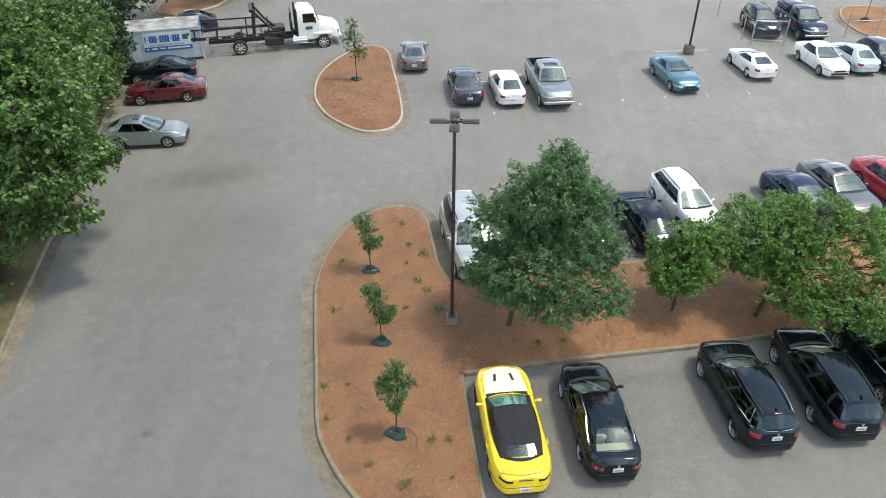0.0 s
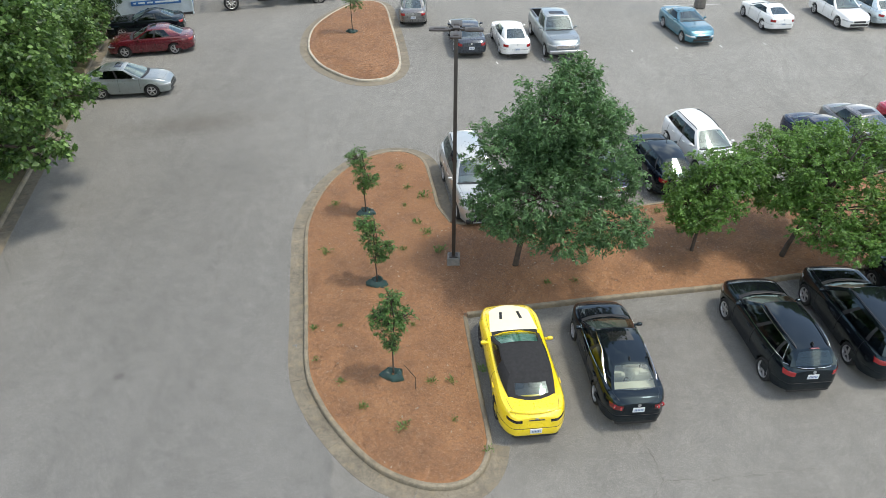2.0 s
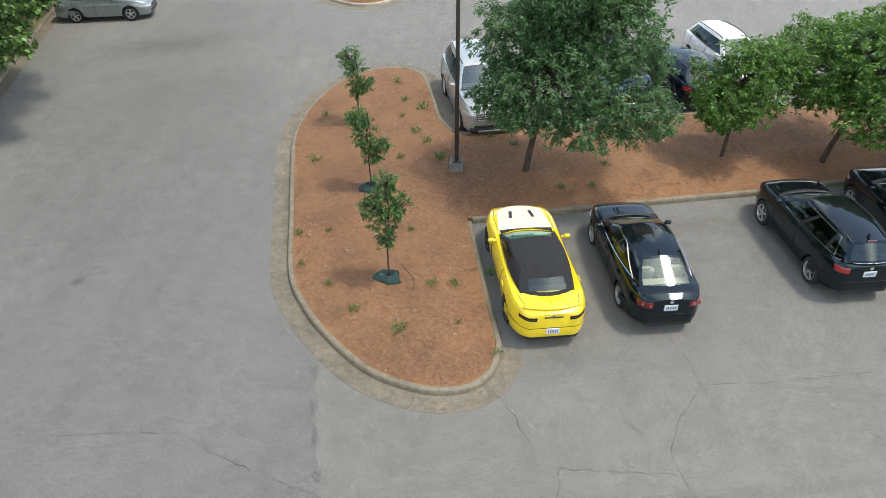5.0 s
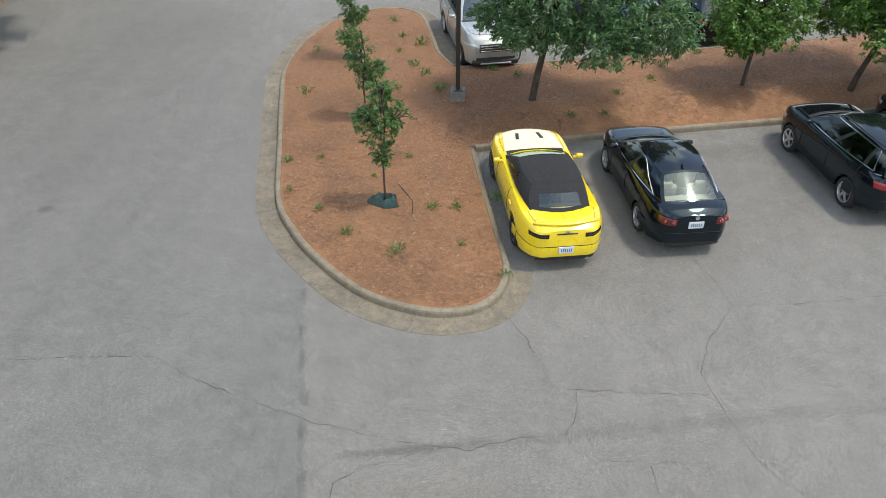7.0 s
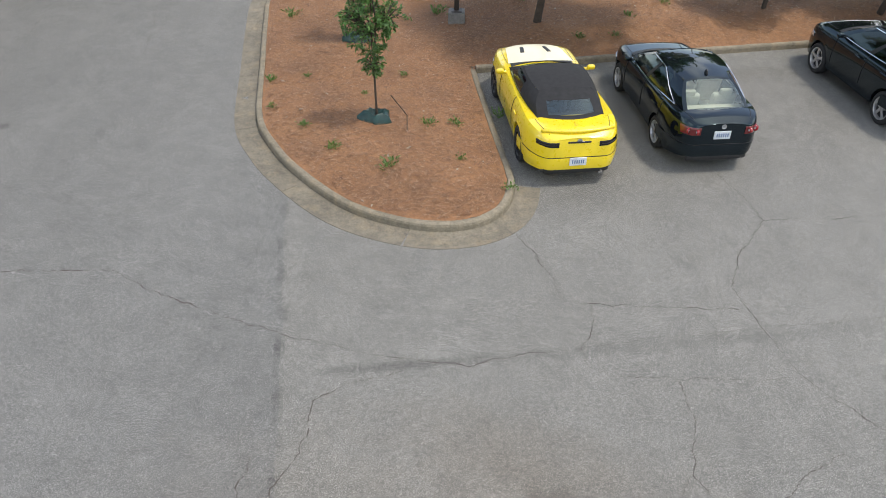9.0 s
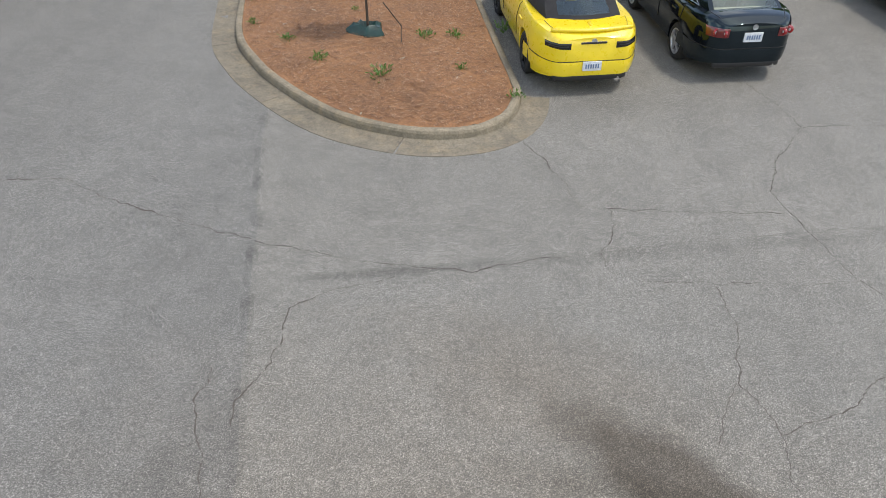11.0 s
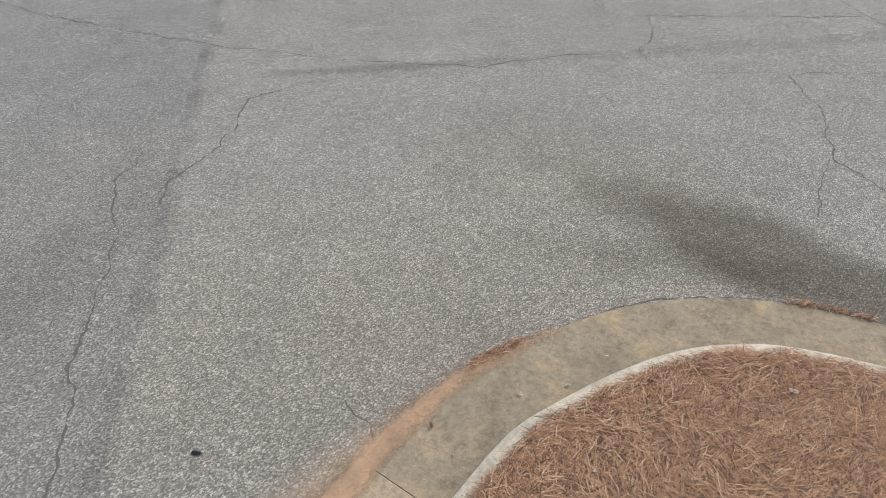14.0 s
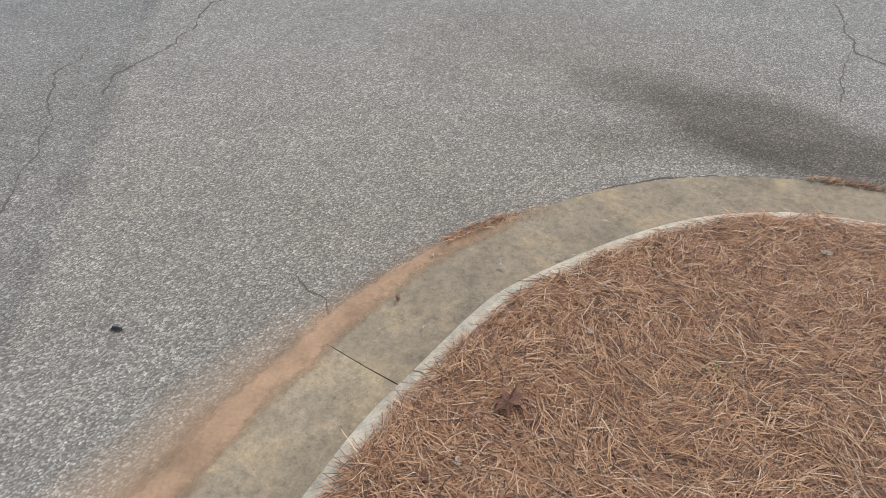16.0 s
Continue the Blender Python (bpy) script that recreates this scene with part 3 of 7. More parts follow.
ISLE = closed_spline([(-7.8, 14.23), (-6.26, 14.62), (-5.79, 16.18), (-6.14, 18.43), (-7.28, 22.98), (-8.65, 27.56), (-10.41, 28.25), (-11.72, 25.82), (-12.31, 22.55), (-11.82, 19.24), (-10.93, 17.16), (-9.73, 15.58)])
isle_kerb = thing("kerb_north_island", Matrix(), "pale concrete kerb and gutter round a teardrop island", "kerb", kind="structure")
kerb_run(ISLE, isle_kerb, 3.0, 0.0, True, GUTTER_GREY)
bed("mulch_bed_island", ISLE, "pine straw mulch on a teardrop parking island", 0.12, 2.0, 0.5)

NOSE = closed_spline([(2.3, -16.93), (1.93, -16.78), (1.65, -16.72), (1.42, -16.72), (1.2, -16.76), (0.98, -16.84), (0.79, -16.95), (0.63, -17.05), (0.42, -17.21), (0.30, -17.31), (0.20, -17.43), (0.02, -17.71),
                      (-0.19, -18.08), (-0.43, -18.7), (-0.66, -19.5), (-0.85, -20.8), (-0.5, -22.3), (1.0, -23.2), (3.0, -22.6), (3.7, -20.6), (3.5, -18.6), (2.95, -17.45)], 0.12)
nose_kerb = thing("kerb_south_bed", Matrix(), "cracked clay-stained concrete kerb and gutter", "kerb", kind="structure")
kerb_run(NOSE, nose_kerb, 3.05, 2.74)
nose_bed = bed("mulch_bed_south", NOSE, "loose pine straw mulch behind a worn concrete kerb", 0.05, 3.0, 0.2)
nose_bed.data.materials[0] = STRAW_GAP_SHADE
nose_top = bed_height(NOSE, 0.05, 3.0, 0.15, 0.146)

WESTLINE = open_spline([(-12.5, -18), (-14.9, -11), (-16.75, -5.05), (-18.15, -0.85), (-19.68, 4.02), (-21.7, 10.55), (-22.78, 14.02), (-25.34, 21.74), (-28.84, 29.71), (-35.79, 35.68)])
west_kerb = thing("kerb_west_edge", Matrix(), "long straight concrete kerb along the wooded edge", "kerb", kind="structure")
kerb_run(WESTLINE, west_kerb, 6.0, 0.0, True, GUTTER_GREY, KERB_OLD)
vx = [(p[0] - 0.16, p[1] - 0.03) for p in WESTLINE]
vv, vf = [], []
for i, (x, y) in enumerate(vx):
    for o in (0, 0.6, 1.5, 4.0, 10, 25, 60):
        vv.append((x - o, y, land(x, y) + 0.12 + 0.03 * min(o, 8) + 0.08 * min(1, o) * noise.noise((x * 0.7, y * 0.7, o))))
    if i:
        vf += [((i - 1) * 7 + j, (i - 1) * 7 + j + 1, i * 7 + j + 1, i * 7 + j) for j in range(6)]
tagged(mesh_object("verge", vv, vf, VERGE, True), "bare soil and leaf litter under the trees", "soil", kind="structure")


# ---- vehicles ----
def smooth01(t):
    return 4 * t * (1 - t)


def grid_patch(P, us, vs, pick):
    """Cells of a surface P(u, v) sorted by pick(u, v) into meshes by key."""
    out = {}
    for u0, u1 in zip(us, us[1:]):
        for v0, v1 in zip(vs, vs[1:]):
            key = pick((u0 + u1) / 2, (v0 + v1) / 2)
            bm = out.setdefault(key, bmesh.new())
            bm.faces.new([bm.verts.new(P(u, v)) for u, v in ((u0, v0), (u1, v0), (u1, v1), (u0, v1))])
    return out


def face_out(bm, centre):
    bm.normal_update()
    wrong = [f for f in bm.faces if f.normal.dot(f.calc_center_median() - Vector(centre)) < 0]
    bmesh.ops.reverse_faces(bm, faces=wrong)


def ticks(*stops, n=3):
    """Parameter stops with n steps between neighbours."""
    out = [stops[0]]
    for a, b in zip(stops, stops[1:]):
        out += list(np.linspace(a, b, n + 1)[1:])
    return out


def wheel(parent, x, y, r, width, rim_mat, spokes, out):
    t = lathe([(r * 0.62, -width * 0.45), (r * 0.9, -width * 0.5), (r * 0.985, -width * 0.38), (r, -width * 0.2), (r, width * 0.2), (r * 0.985, width * 0.38), (r * 0.9, width * 0.5), (r * 0.68, width * 0.45), (r * 0.62, width * 0.3)], 28)
    t.transform(Matrix.Translation((x, y, r)))
    w = part("wheel", t, TYRE, parent, "black rubber tyre", True)
    s = out
    b = lathe([(r * 0.70, s * width * 0.47), (r * 0.64, s * width * 0.46), (r * 0.60, s * width * 0.30), (r * 0.60, -s * width * 0.3)], 28)
    for k in range(spokes):
        a = 2 * math.pi * k / spokes + 0.3
        add_box(b, (r * 0.36 * math.cos(a), s * width * 0.38, r * 0.36 * math.sin(a)), (r * 0.56, width * 0.14, r * 0.17), 0.006, Matrix.Rotation(-a, 4, "Y"))
    hub = lathe([(0.001, s * width * 0.47), (r * 0.15, s * width * 0.46), (r * 0.2, s * width * 0.40), (r * 0.2, s * width * 0.2)], 14)
    me = bpy.data.meshes.new("tmp")
    hub.to_mesh(me)
    hub.free()
    b.from_mesh(me)
    bpy.data.meshes.remove(me)
    b.transform(Matrix.Translation((x, y, r)))
    part("rim", b, rim_mat, w, "alloy rim", True, 40)
    d = lathe([(0.001, s * width * 0.2), (r * 0.6, s * width * 0.2)], 20)
    d.transform(Matrix.Translation((x, y, r)))
    part("brake_disc", d, BLACKTRIM, w)


def car(name, label, spec, at, heading, group="parked cars"):
    """A car from a table of sizes: x ahead, y to its left, z up, origin on the ground under its middle."""
    S = dict(L=4.6, W=1.8, H=1.45, wb=2.65, fo=0.92, r=0.33, nose=0.71, hood=0.86, cowl=0.98, deck=1.02, tail=0.94, A=0.84, B=0.02, C=-1.08, D=-1.76, roof_w=0.60, belt_w=0.87, taper=0.16,
             roof_mat=None, glass=GLASS, side_glass=DARKGLASS, rim=ALLOY, spokes=5, seat=SEAT_DARK, lamp="wide", rear_up=0.0, quarter=False, doors=4, plate="rear", hatch=False, sill=0.22)
    S.update(spec)
    L, W, body = S["L"], S["W"], S["mat"]
    hw, xf = W / 2, S["L"] / 2 - S["fo"]
    xr, r = xf - S["wb"], S["r"]
    m = Matrix.Translation((*at, land(*at))) @ Matrix.Rotation(radians(heading), 4, "Z")
    # lie on the slope of the lot
    hx, hy = math.cos(radians(heading)), math.sin(radians(heading))
    zf, zr = land(at[0] + hx * xf, at[1] + hy * xf), land(at[0] + hx * xr, at[1] + hy * xr)
    zl, zq = land(at[0] - hy * 0.8, at[1] + hx * 0.8), land(at[0] + hy * 0.8, at[1] - hx * 0.8)
    mid = (zf * -xr + zr * xf) / (xf - xr)
    m = Matrix.Translation((*at, mid)) @ Matrix.Rotation(radians(heading), 4, "Z") @ Matrix.Rotation(-math.atan2(zf - zr, xf - xr), 4, "Y") @ Matrix.Rotation(math.atan2(zl - zq, 1.6), 4, "X")
    e = thing(name, m, label, "car", group)
    A, B, C, D = S["A"], S["B"], S["C"], S["D"]
    he = L / 2
    top_x = [-he, -he + 0.05, -he + 0.22, D, (A + D) / 2, A, A + 0.05, (A + he) / 2 + 0.1, he - 0.35, he - 0.1, he]
    top_z = [S["tail"] - 0.10, S["tail"], S["deck"] - 0.01 if not S["hatch"] else S["deck"], S["deck"], (S["deck"] + S["cowl"]) / 2 - 0.01, S["cowl"], S["cowl"], S["hood"] + 0.06, S["hood"] - 0.02, S["nose"] + 0.03, S["nose"] - 0.12]
    wid_x = [-he, -he + 0.5, -he + 1.1, 0, he - 1.0, he - 0.6, he]
    wid_f = [0.96, 0.985, 1.0, 0.98, 0.99, 0.98, 0.95]
    low_x = [-he, -he + 0.1, -he + 0.5, he - 0.6, he - 0.1, he]
    low_z = [S["sill"] + 0.16, S["sill"] + 0.08, S["sill"], S["sill"], S["sill"] + 0.0, S["sill"] + 0.08]
    rf, rb = S.get("round_front", 0.85), S.get("round_rear", 0.60)

    def ends(x):
        """Plan rounding of nose and tail, as part of an ellipse."""
        f = 1.0
        for dd, reach, least in ((he - x, rf, S.get("nose_w", 0.60)), (he + x, rb, S.get("tail_w", 0.64))):
            if dd < reach:
                f = min(f, least + (1 - least) * math.sqrt(max(0.0, 1 - (1 - max(dd, 0) / reach) ** 2)))
        return f

    def corner(fy, rear=True):
        """How far in from the end the flank reaches this share of the half width, and its turn there."""
        ds = np.linspace(0.0, 0.5, 101)
        fs = [ends(-he + q if rear else he - q) * 0.985 for q in ds]
        q = float(np.interp(fy, fs, ds))
        t = math.degrees(math.atan2(float(np.interp(min(0.98, fy + 0.05), fs, ds)) - float(np.interp(fy - 0.05, fs, ds)), 0.10 * hw))
        return q, t
    ar = r + 0.055
    xs = set(np.round(np.linspace(-he, he, 34), 3)) | {round(v, 3) for v in (*(-he + q for q in (0.012, 0.03, 0.06, 0.10, 0.15, 0.22, 0.3)), *(he - q for q in (0.012, 0.03, 0.06, 0.10, 0.15, 0.22, 0.3, 0.4)), A, A - 0.03, D, D + 0.03, D - 0.11, D - 0.13, -he + 0.13, -he + 0.15)}
    for xw in (xf, xr):
        xs |= {round(xw + ar * math.cos(a), 3) for a in np.linspace(0, math.pi, 13)}
    xs = sorted(xs)
    xs = [x for i, x in enumerate(xs) if i == 0 or x - xs[i - 1] > 0.008]

    def soft(x, xp, fp, s=0.07):
        """A profile with its corners rounded off."""
        return float(np.mean([np.interp(x + k * s, xp, fp) for k in (-1.5, -0.75, 0, 0.75, 1.5)]))

    def low(x):
        z = float(np.interp(x, low_x, low_z))
        for xw in (xf, xr):
            d = abs(x - xw)
            if d < ar:
                z = max(z, r + math.sqrt(ar * ar - d * d))
        return z

    def section(x):
        w, zb, zt = hw * soft(x, wid_x, wid_f, 0.05) * ends(x), low(x), soft(x, top_x, top_z)
        zt = max(zt, zb + 0.05)
        h = zt - zb
        load = S.get("open_bed") and -he + 0.14 < x < D - 0.12
        cab = load or D + 0.02 < x < A - 0.02
        flat = float(np.interp(x, low_x, low_z))
        hh = zt - flat

        def at_h(f):
            return max(zb + 0.004 * f, flat + f * hh)
        fl = 0.74 if load else 0.42
        u = min(1.0, max(0.0, (A - x) / (A - D)))
        tub = min(0.85, (hw * (S["belt_w"] * (1 - S["taper"] * u**3) + 0.055 * smooth01(u)) - 0.02) / w)
        inner = [(tub, zt), (tub - 0.03, fl + 0.03), (0.4, fl), (0, fl)] if cab else [(0.80, zt + 0.012), (0.6, zt + 0.030), (0.3, zt + 0.043), (0, zt + 0.047)]
        if cab:
            inner = [(f, max(z, zb + 0.02)) for f, z in inner]
        half = [(0, zb), (0.82, zb), (0.955, at_h(0.03)), (0.985, at_h(0.25)), (1.0, at_h(0.5)), (0.995, at_h(0.68)), (0.97, at_h(0.80)), (0.945, at_h(0.92)), (0.89, zt - 0.004)] + inner
        return [(f * w, z) for f, z in half]

    bm = bmesh.new()
    rings = []
    for x in xs:
        half = section(x)
        ring = [bm.verts.new((x, y, z)) for y, z in half] + [bm.verts.new((x, -y, z)) for y, z in half[-2:0:-1]]
        rings.append(ring)
    k = len(rings[0])
    for r0, r1 in zip(rings, rings[1:]):
        for j in range(k):
            bm.faces.new((r0[j], r1[j], r1[(j + 1) % k], r0[(j + 1) % k]))
    bm.faces.new(rings[0])
    bm.faces.new(rings[-1][::-1])
    bmesh.ops.recalc_face_normals(bm, faces=bm.faces)
    part("body", bm, body, e, "", True, 38)
    # outline of both ends at each height, for lamps and bumpers that follow the body
    qs = np.r_[0.0, 0.004, 0.012, 0.03, np.arange(0.06, 1.0, 0.04)]
    outline = {end: [section((-he if end else he) + (q if end else -q)) for q in qs] for end in (True, False)}

    def on_end(y, z, rear, out):
        rows = outline[rear]
        ys = np.maximum.accumulate([np.interp(z, [p[1] for p in h[2:9]], [p[0] for p in h[2:9]]) for h in rows])
        q = float(np.interp(abs(y), ys, qs)) if abs(y) > ys[0] else 0.0
        over = next((qq for qq, h in zip(qs, rows) if h[8][1] >= z - 0.01), 0.0)
        q = max(q, over)
        turn = min(1.0, q / 0.35)
        return Vector(((-he + q - out * (1 - 0.6 * turn)) if rear else (he - q + out * (1 - 0.6 * turn)), y + math.copysign(out * turn, y), z))

    def end_patch(nm, y0, y1, z0, z1, mat, parent, label="", rear=True, out=0.006, slant=0.0, n=9, rise=0.0):
        """A panel that hugs the nose or tail between two widths and two heights."""
        bm2 = bmesh.new()
        skin = []
        for o in (out, -0.02):
            skin.append([[bm2.verts.new(on_end(y0 + (y1 - y0) * f, (z0 + rise * f) * (1 - g) + z1 * g + slant * f, rear, o - (0.006 if o > 0 and g in (0, 1) else 0))) for g in (0, 0.12, 0.5, 0.88, 1)] for f in np.linspace(0, 1, n)])
        for layer in skin:
            for r0, r1 in zip(layer, layer[1:]):
                for j in range(4):
                    bm2.faces.new((r0[j], r1[j], r1[j + 1], r0[j + 1]))
        F, K = skin
        for j in range(4):
            bm2.faces.new((F[0][j], F[0][j + 1], K[0][j + 1], K[0][j]))
            bm2.faces.new((F[-1][j], F[-1][j + 1], K[-1][j + 1], K[-1][j]))
        for i in range(n - 1):
            bm2.faces.new((F[i][0], F[i + 1][0], K[i + 1][0], K[i][0]))
            bm2.faces.new((F[i][4], F[i + 1][4], K[i + 1][4], K[i][4]))
        bmesh.ops.recalc_face_normals(bm2, faces=bm2.faces)
        return part(nm, bm2, mat, parent, label, True, 50)
    # cabin: five curved faces that meet at the pillars
    hb, hr, H = hw * S["belt_w"], hw * S["roof_w"], S["H"]
    zA, zD = S["cowl"] + 0.005, S["deck"] + 0.005
    Hb, Hc = H - 0.05, H - 0.05 + S["rear_up"]

    def belt(u, s):
        return Vector((A + (D - A) * u, s * (hb * (1 - S["taper"] * u**3) + 0.055 * smooth01(u) * hw), zA + (zD - zA) * u))

    def rail(u, s):
        return Vector((B + (C - B) * u, s * (hr * (1 - S["taper"] * 0.6 * u**3) + 0.05 * smooth01(u)), Hb + (Hc - Hb) * u + 0.045 * smooth01(u)))

    def side(s):
        return lambda u, v: belt(u, s).lerp(rail(u, s), v) + Vector((0, s * 0.035 * smooth01(v), 0))

    def cross(u):
        e0 = side(1)

        def P(w, v):
            p = e0(u, v)
            y = p.y * (1 - 2 * w)
            f = smooth01(w)
            return Vector((p.x + (0.16 if u == 0 else -S.get("rear_bow", 0.13)) * f * (1 - v), y, p.z + 0.045 * f * v + 0.01 * f))
        return P

    def roofp(u, w):
        p = rail(u, 1)
        return Vector((p.x, p.y * (1 - 2 * w), p.z + 0.055 * smooth01(w) * (0.8 + 0.2 * smooth01(u))))

    def on_top(x, f):
        """A point on the hood or the trunk lid at a share f of the half width."""
        w = hw * soft(x, wid_x, wid_f, 0.05) * ends(x)
        return Vector((x, f * w, soft(x, top_x, top_z) + float(np.interp(abs(f), (0, 0.3, 0.6, 0.8, 0.89), (0.047, 0.043, 0.030, 0.012, -0.004)))))

    lines = [[on_top(x, s * 0.79) for x in np.linspace(A + 0.2, he - 0.42, 9)] for s in (1, -1)] + [[on_top(he - 0.42 + 0.14 * math.sqrt(1 - k * k), 0.79 * k) for k in np.linspace(-1, 1, 13)]]
    if not S["hatch"] and D > -he + 0.35:
        lines += [[on_top(x, s * 0.76) for x in np.linspace(D - 0.04, -he + 0.12, 6)] for s in (1, -1)]
    for pts in lines:
        part("panel_seam", tube([p + Vector((0, 0, 0.001)) for p in pts], 0.005, 4), BLACKTRIM, e)
    cowl_strip = bmesh.new()
    rows = []
    for w in np.linspace(0.03, 0.97, 15):
        p = cross(0)(w, 0)
        rows.append([cowl_strip.verts.new(on_top(p.x + dx, p.y / (hw * soft(p.x + dx, wid_x, wid_f, 0.05) * ends(p.x + dx))) + Vector((0, 0, 0.009))) for dx in (-0.03, 0.05, S.get("cowl_deep", 0.10))])
    for r0, r1 in zip(rows, rows[1:]):
        for j in range(2):
            cowl_strip.faces.new((r0[j], r0[j + 1], r1[j + 1], r1[j]))
    bmesh.ops.recalc_face_normals(cowl_strip, faces=cowl_strip.faces)
    bmesh.ops.solidify(cowl_strip, geom=list(cowl_strip.faces), thickness=0.008)
    cw = part("cowl_panel", cowl_strip, BLACKTRIM, e, "black plastic cowl", True, 50)
    for y0, y1 in ((0.42, -0.12), (-0.08, -0.60)):
        q0, q1 = cross(0)(0.5 - y0 / (2 * hb), 0.03), cross(0)(0.5 - y1 / (2 * hb), 0.07)
        part("wiper", tube([q0 + Vector((0.03, 0, 0.02)), q1 + Vector((0.02, 0, 0.025))], 0.009, 5), BLACKTRIM, cw)

    shell = bmesh.new()
    shell_roof = bmesh.new()

    def merge(dst, src):
        me = bpy.data.meshes.new("tmp")
        src.to_mesh(me)
        src.free()
        dst.from_mesh(me)
        bpy.data.meshes.remove(me)

    for s in (1, -1):
        if S["doors"] == 4:
            wins = [(0.07, 0.40), (0.45, 0.78)] + ([(0.82, 0.95)] if S["quarter"] else [])
        else:
            wins = [(0.08, 0.56), (0.61, 0.83)] if not S["quarter"] else [(0.08, 0.56)]
        stops = [0.0]
        for a, b in wins:
            stops += [a, b]
        us, vs = ticks(*stops, 1.0, n=3), ticks(0, 0.05, 0.87, 1.0, n=3)

        def pick(u, v, wins=wins):
            if 0.05 < v < 0.87 and wins[0][1] < u < wins[-1][0]:
                if all(not a < u < b for a, b in wins):
                    return "post%d" % sum(a < u for a, b in wins)
            return next((i for i, (a, b) in enumerate(wins) if a < u < b and 0.05 < v < 0.87), "paint")
        for key, b in grid_patch(side(s), us, vs, pick).items():
            if key == "paint":
                merge(shell, b)
            elif str(key).startswith("post"):
                bmesh.ops.remove_doubles(b, verts=b.verts, dist=1e-4)
                face_out(b, ((A + D) / 2, 0, 0.9))
                bmesh.ops.solidify(b, geom=list(b.faces), thickness=0.012)
                part("door_post", b, BLACKTRIM, e, "black door post", True, 50)
            else:
                bmesh.ops.remove_doubles(b, verts=b.verts, dist=1e-4)
                face_out(b, ((A + D) / 2, 0, 0.9))
                part("side_window", b, S["side_glass"], e, "", True).visible_shadow = False
    for u, nm in ((0, "windshield"), (1, "rear_window")):
        lo, hi, inn = (0.03, 0.93, 0.05) if u == 0 else S.get("rear_pane", (0.08, 0.90, 0.09))
        for key, b in grid_patch(cross(u), ticks(0, inn, 1 - inn, 1, n=4), ticks(0, lo, hi, 1, n=3), lambda w, v, lo=lo, hi=hi, inn=inn: "glass" if inn < w < 1 - inn and lo < v < hi else "paint").items():
            if key == "glass":
                bmesh.ops.remove_doubles(b, verts=b.verts, dist=1e-4)
                face_out(b, ((A + D) / 2, 0, 0.9))
                part(nm, b, S["glass"] if u == 0 else S.get("rear_glass", S["glass"]), e, "", True).visible_shadow = False
            else:
                merge(shell_roof if (u == 1 and S.get("soft")) else shell, b)
    if S.get("sunshade"):
        q = grid_patch(cross(0), ticks(0.08, 0.92, n=9), ticks(0.08, 0.86, n=4), lambda w, v: 0)[0]
        for v in q.verts:
            v.co += Vector((-0.05, 0, -0.03 + 0.012 * math.sin(v.co.y * 23)))
        bmesh.ops.remove_doubles(q, verts=q.verts, dist=1e-4)
        part("sunshade", q, SHADE, e, "pale green folding sunshade behind the windshield", True)
    roof_win = S.get("sunroof")
    rp = grid_patch(roofp, ticks(0, 0.12, 0.42, 1, n=3), ticks(0, 0.2, 0.8, 1, n=3), lambda u, w: "sun" if roof_win and 0.12 < u < 0.42 and 0.2 < w < 0.8 else "roof")
    for key, b in rp.items():
        if key == "sun":
            bmesh.ops.remove_doubles(b, verts=b.verts, dist=1e-4)
            part("sunroof", b, SMOKELENS, e, "dark glass sunroof", True)
        else:
            merge(shell_roof if S["roof_mat"] else shell, b)
    for b, nm, mt in ((shell, "pillar_frame", SOFTTOP if S.get("soft") else body), (shell_roof, "roof", S["roof_mat"])):
        if len(b.verts):
            bmesh.ops.remove_doubles(b, verts=b.verts, dist=1e-4)
            face_out(b, ((A + D) / 2, 0, 0.9))
            bmesh.ops.solidify(b, geom=list(b.faces), thickness=0.012)
            for v in b.verts:
                v.co.y = min(hw * 0.93, max(-hw * 0.93, v.co.y))
                v.co.z = min(H + 0.12, max(0.6, v.co.z))
            bmesh.ops.recalc_face_normals(b, faces=b.faces)
            part(nm, b, mt, e, "", True, 75 if S.get("soft") else 40)
        else:
            b.free()
    # cabin lining and seats
    q = bmesh.new()
    add_box(q, ((A + D) / 2, 0, 0.46), (A - D - 0.1, W * 0.72, 0.05), 0.01)
    add_box(q, (D + 0.14, 0, S["deck"] - 0.10), (0.42, W * 0.70, 0.08), 0.02)
    part("dashboard", box((A - 0.24, 0, S["cowl"] - 0.10), (0.56, W * 0.70, 0.20), 0.05), DASH, e, "", True, 50)
    part("cabin_lining", q, S["seat"] if S.get("pale_lining") else SEAT_DARK, e)
    for x in (B - 0.42, C + 0.25) if S["doors"] == 4 else (B - 0.5, C + 0.2):
        for y in (-0.36, 0.36):
            q = bmesh.new()
            add_box(q, (x, y, 0.62), (0.5, 0.5, 0.22), 0.05)
            add_box(q, (x - 0.28, y, 0.88), (0.14, 0.48, 0.55), 0.05, Matrix.Rotation(radians(-14), 4, "Y"))
            add_box(q, (x - 0.36, y, 1.17), (0.09, 0.24, 0.15), 0.03, Matrix.Rotation(radians(-14), 4, "Y"))
            part("seat", q, S["seat"], e)
    # wheels and underside
    for xw in (xf, xr):
        for s in (1, -1):
            wheel(e, xw, s * (hw - 0.125), r, 0.21, S["rim"], S["spokes"], s)
    part("underbody", box((0, 0, 0.30), (L * 0.86, W * 0.62, 0.16), 0.03), BLACKTRIM, e)
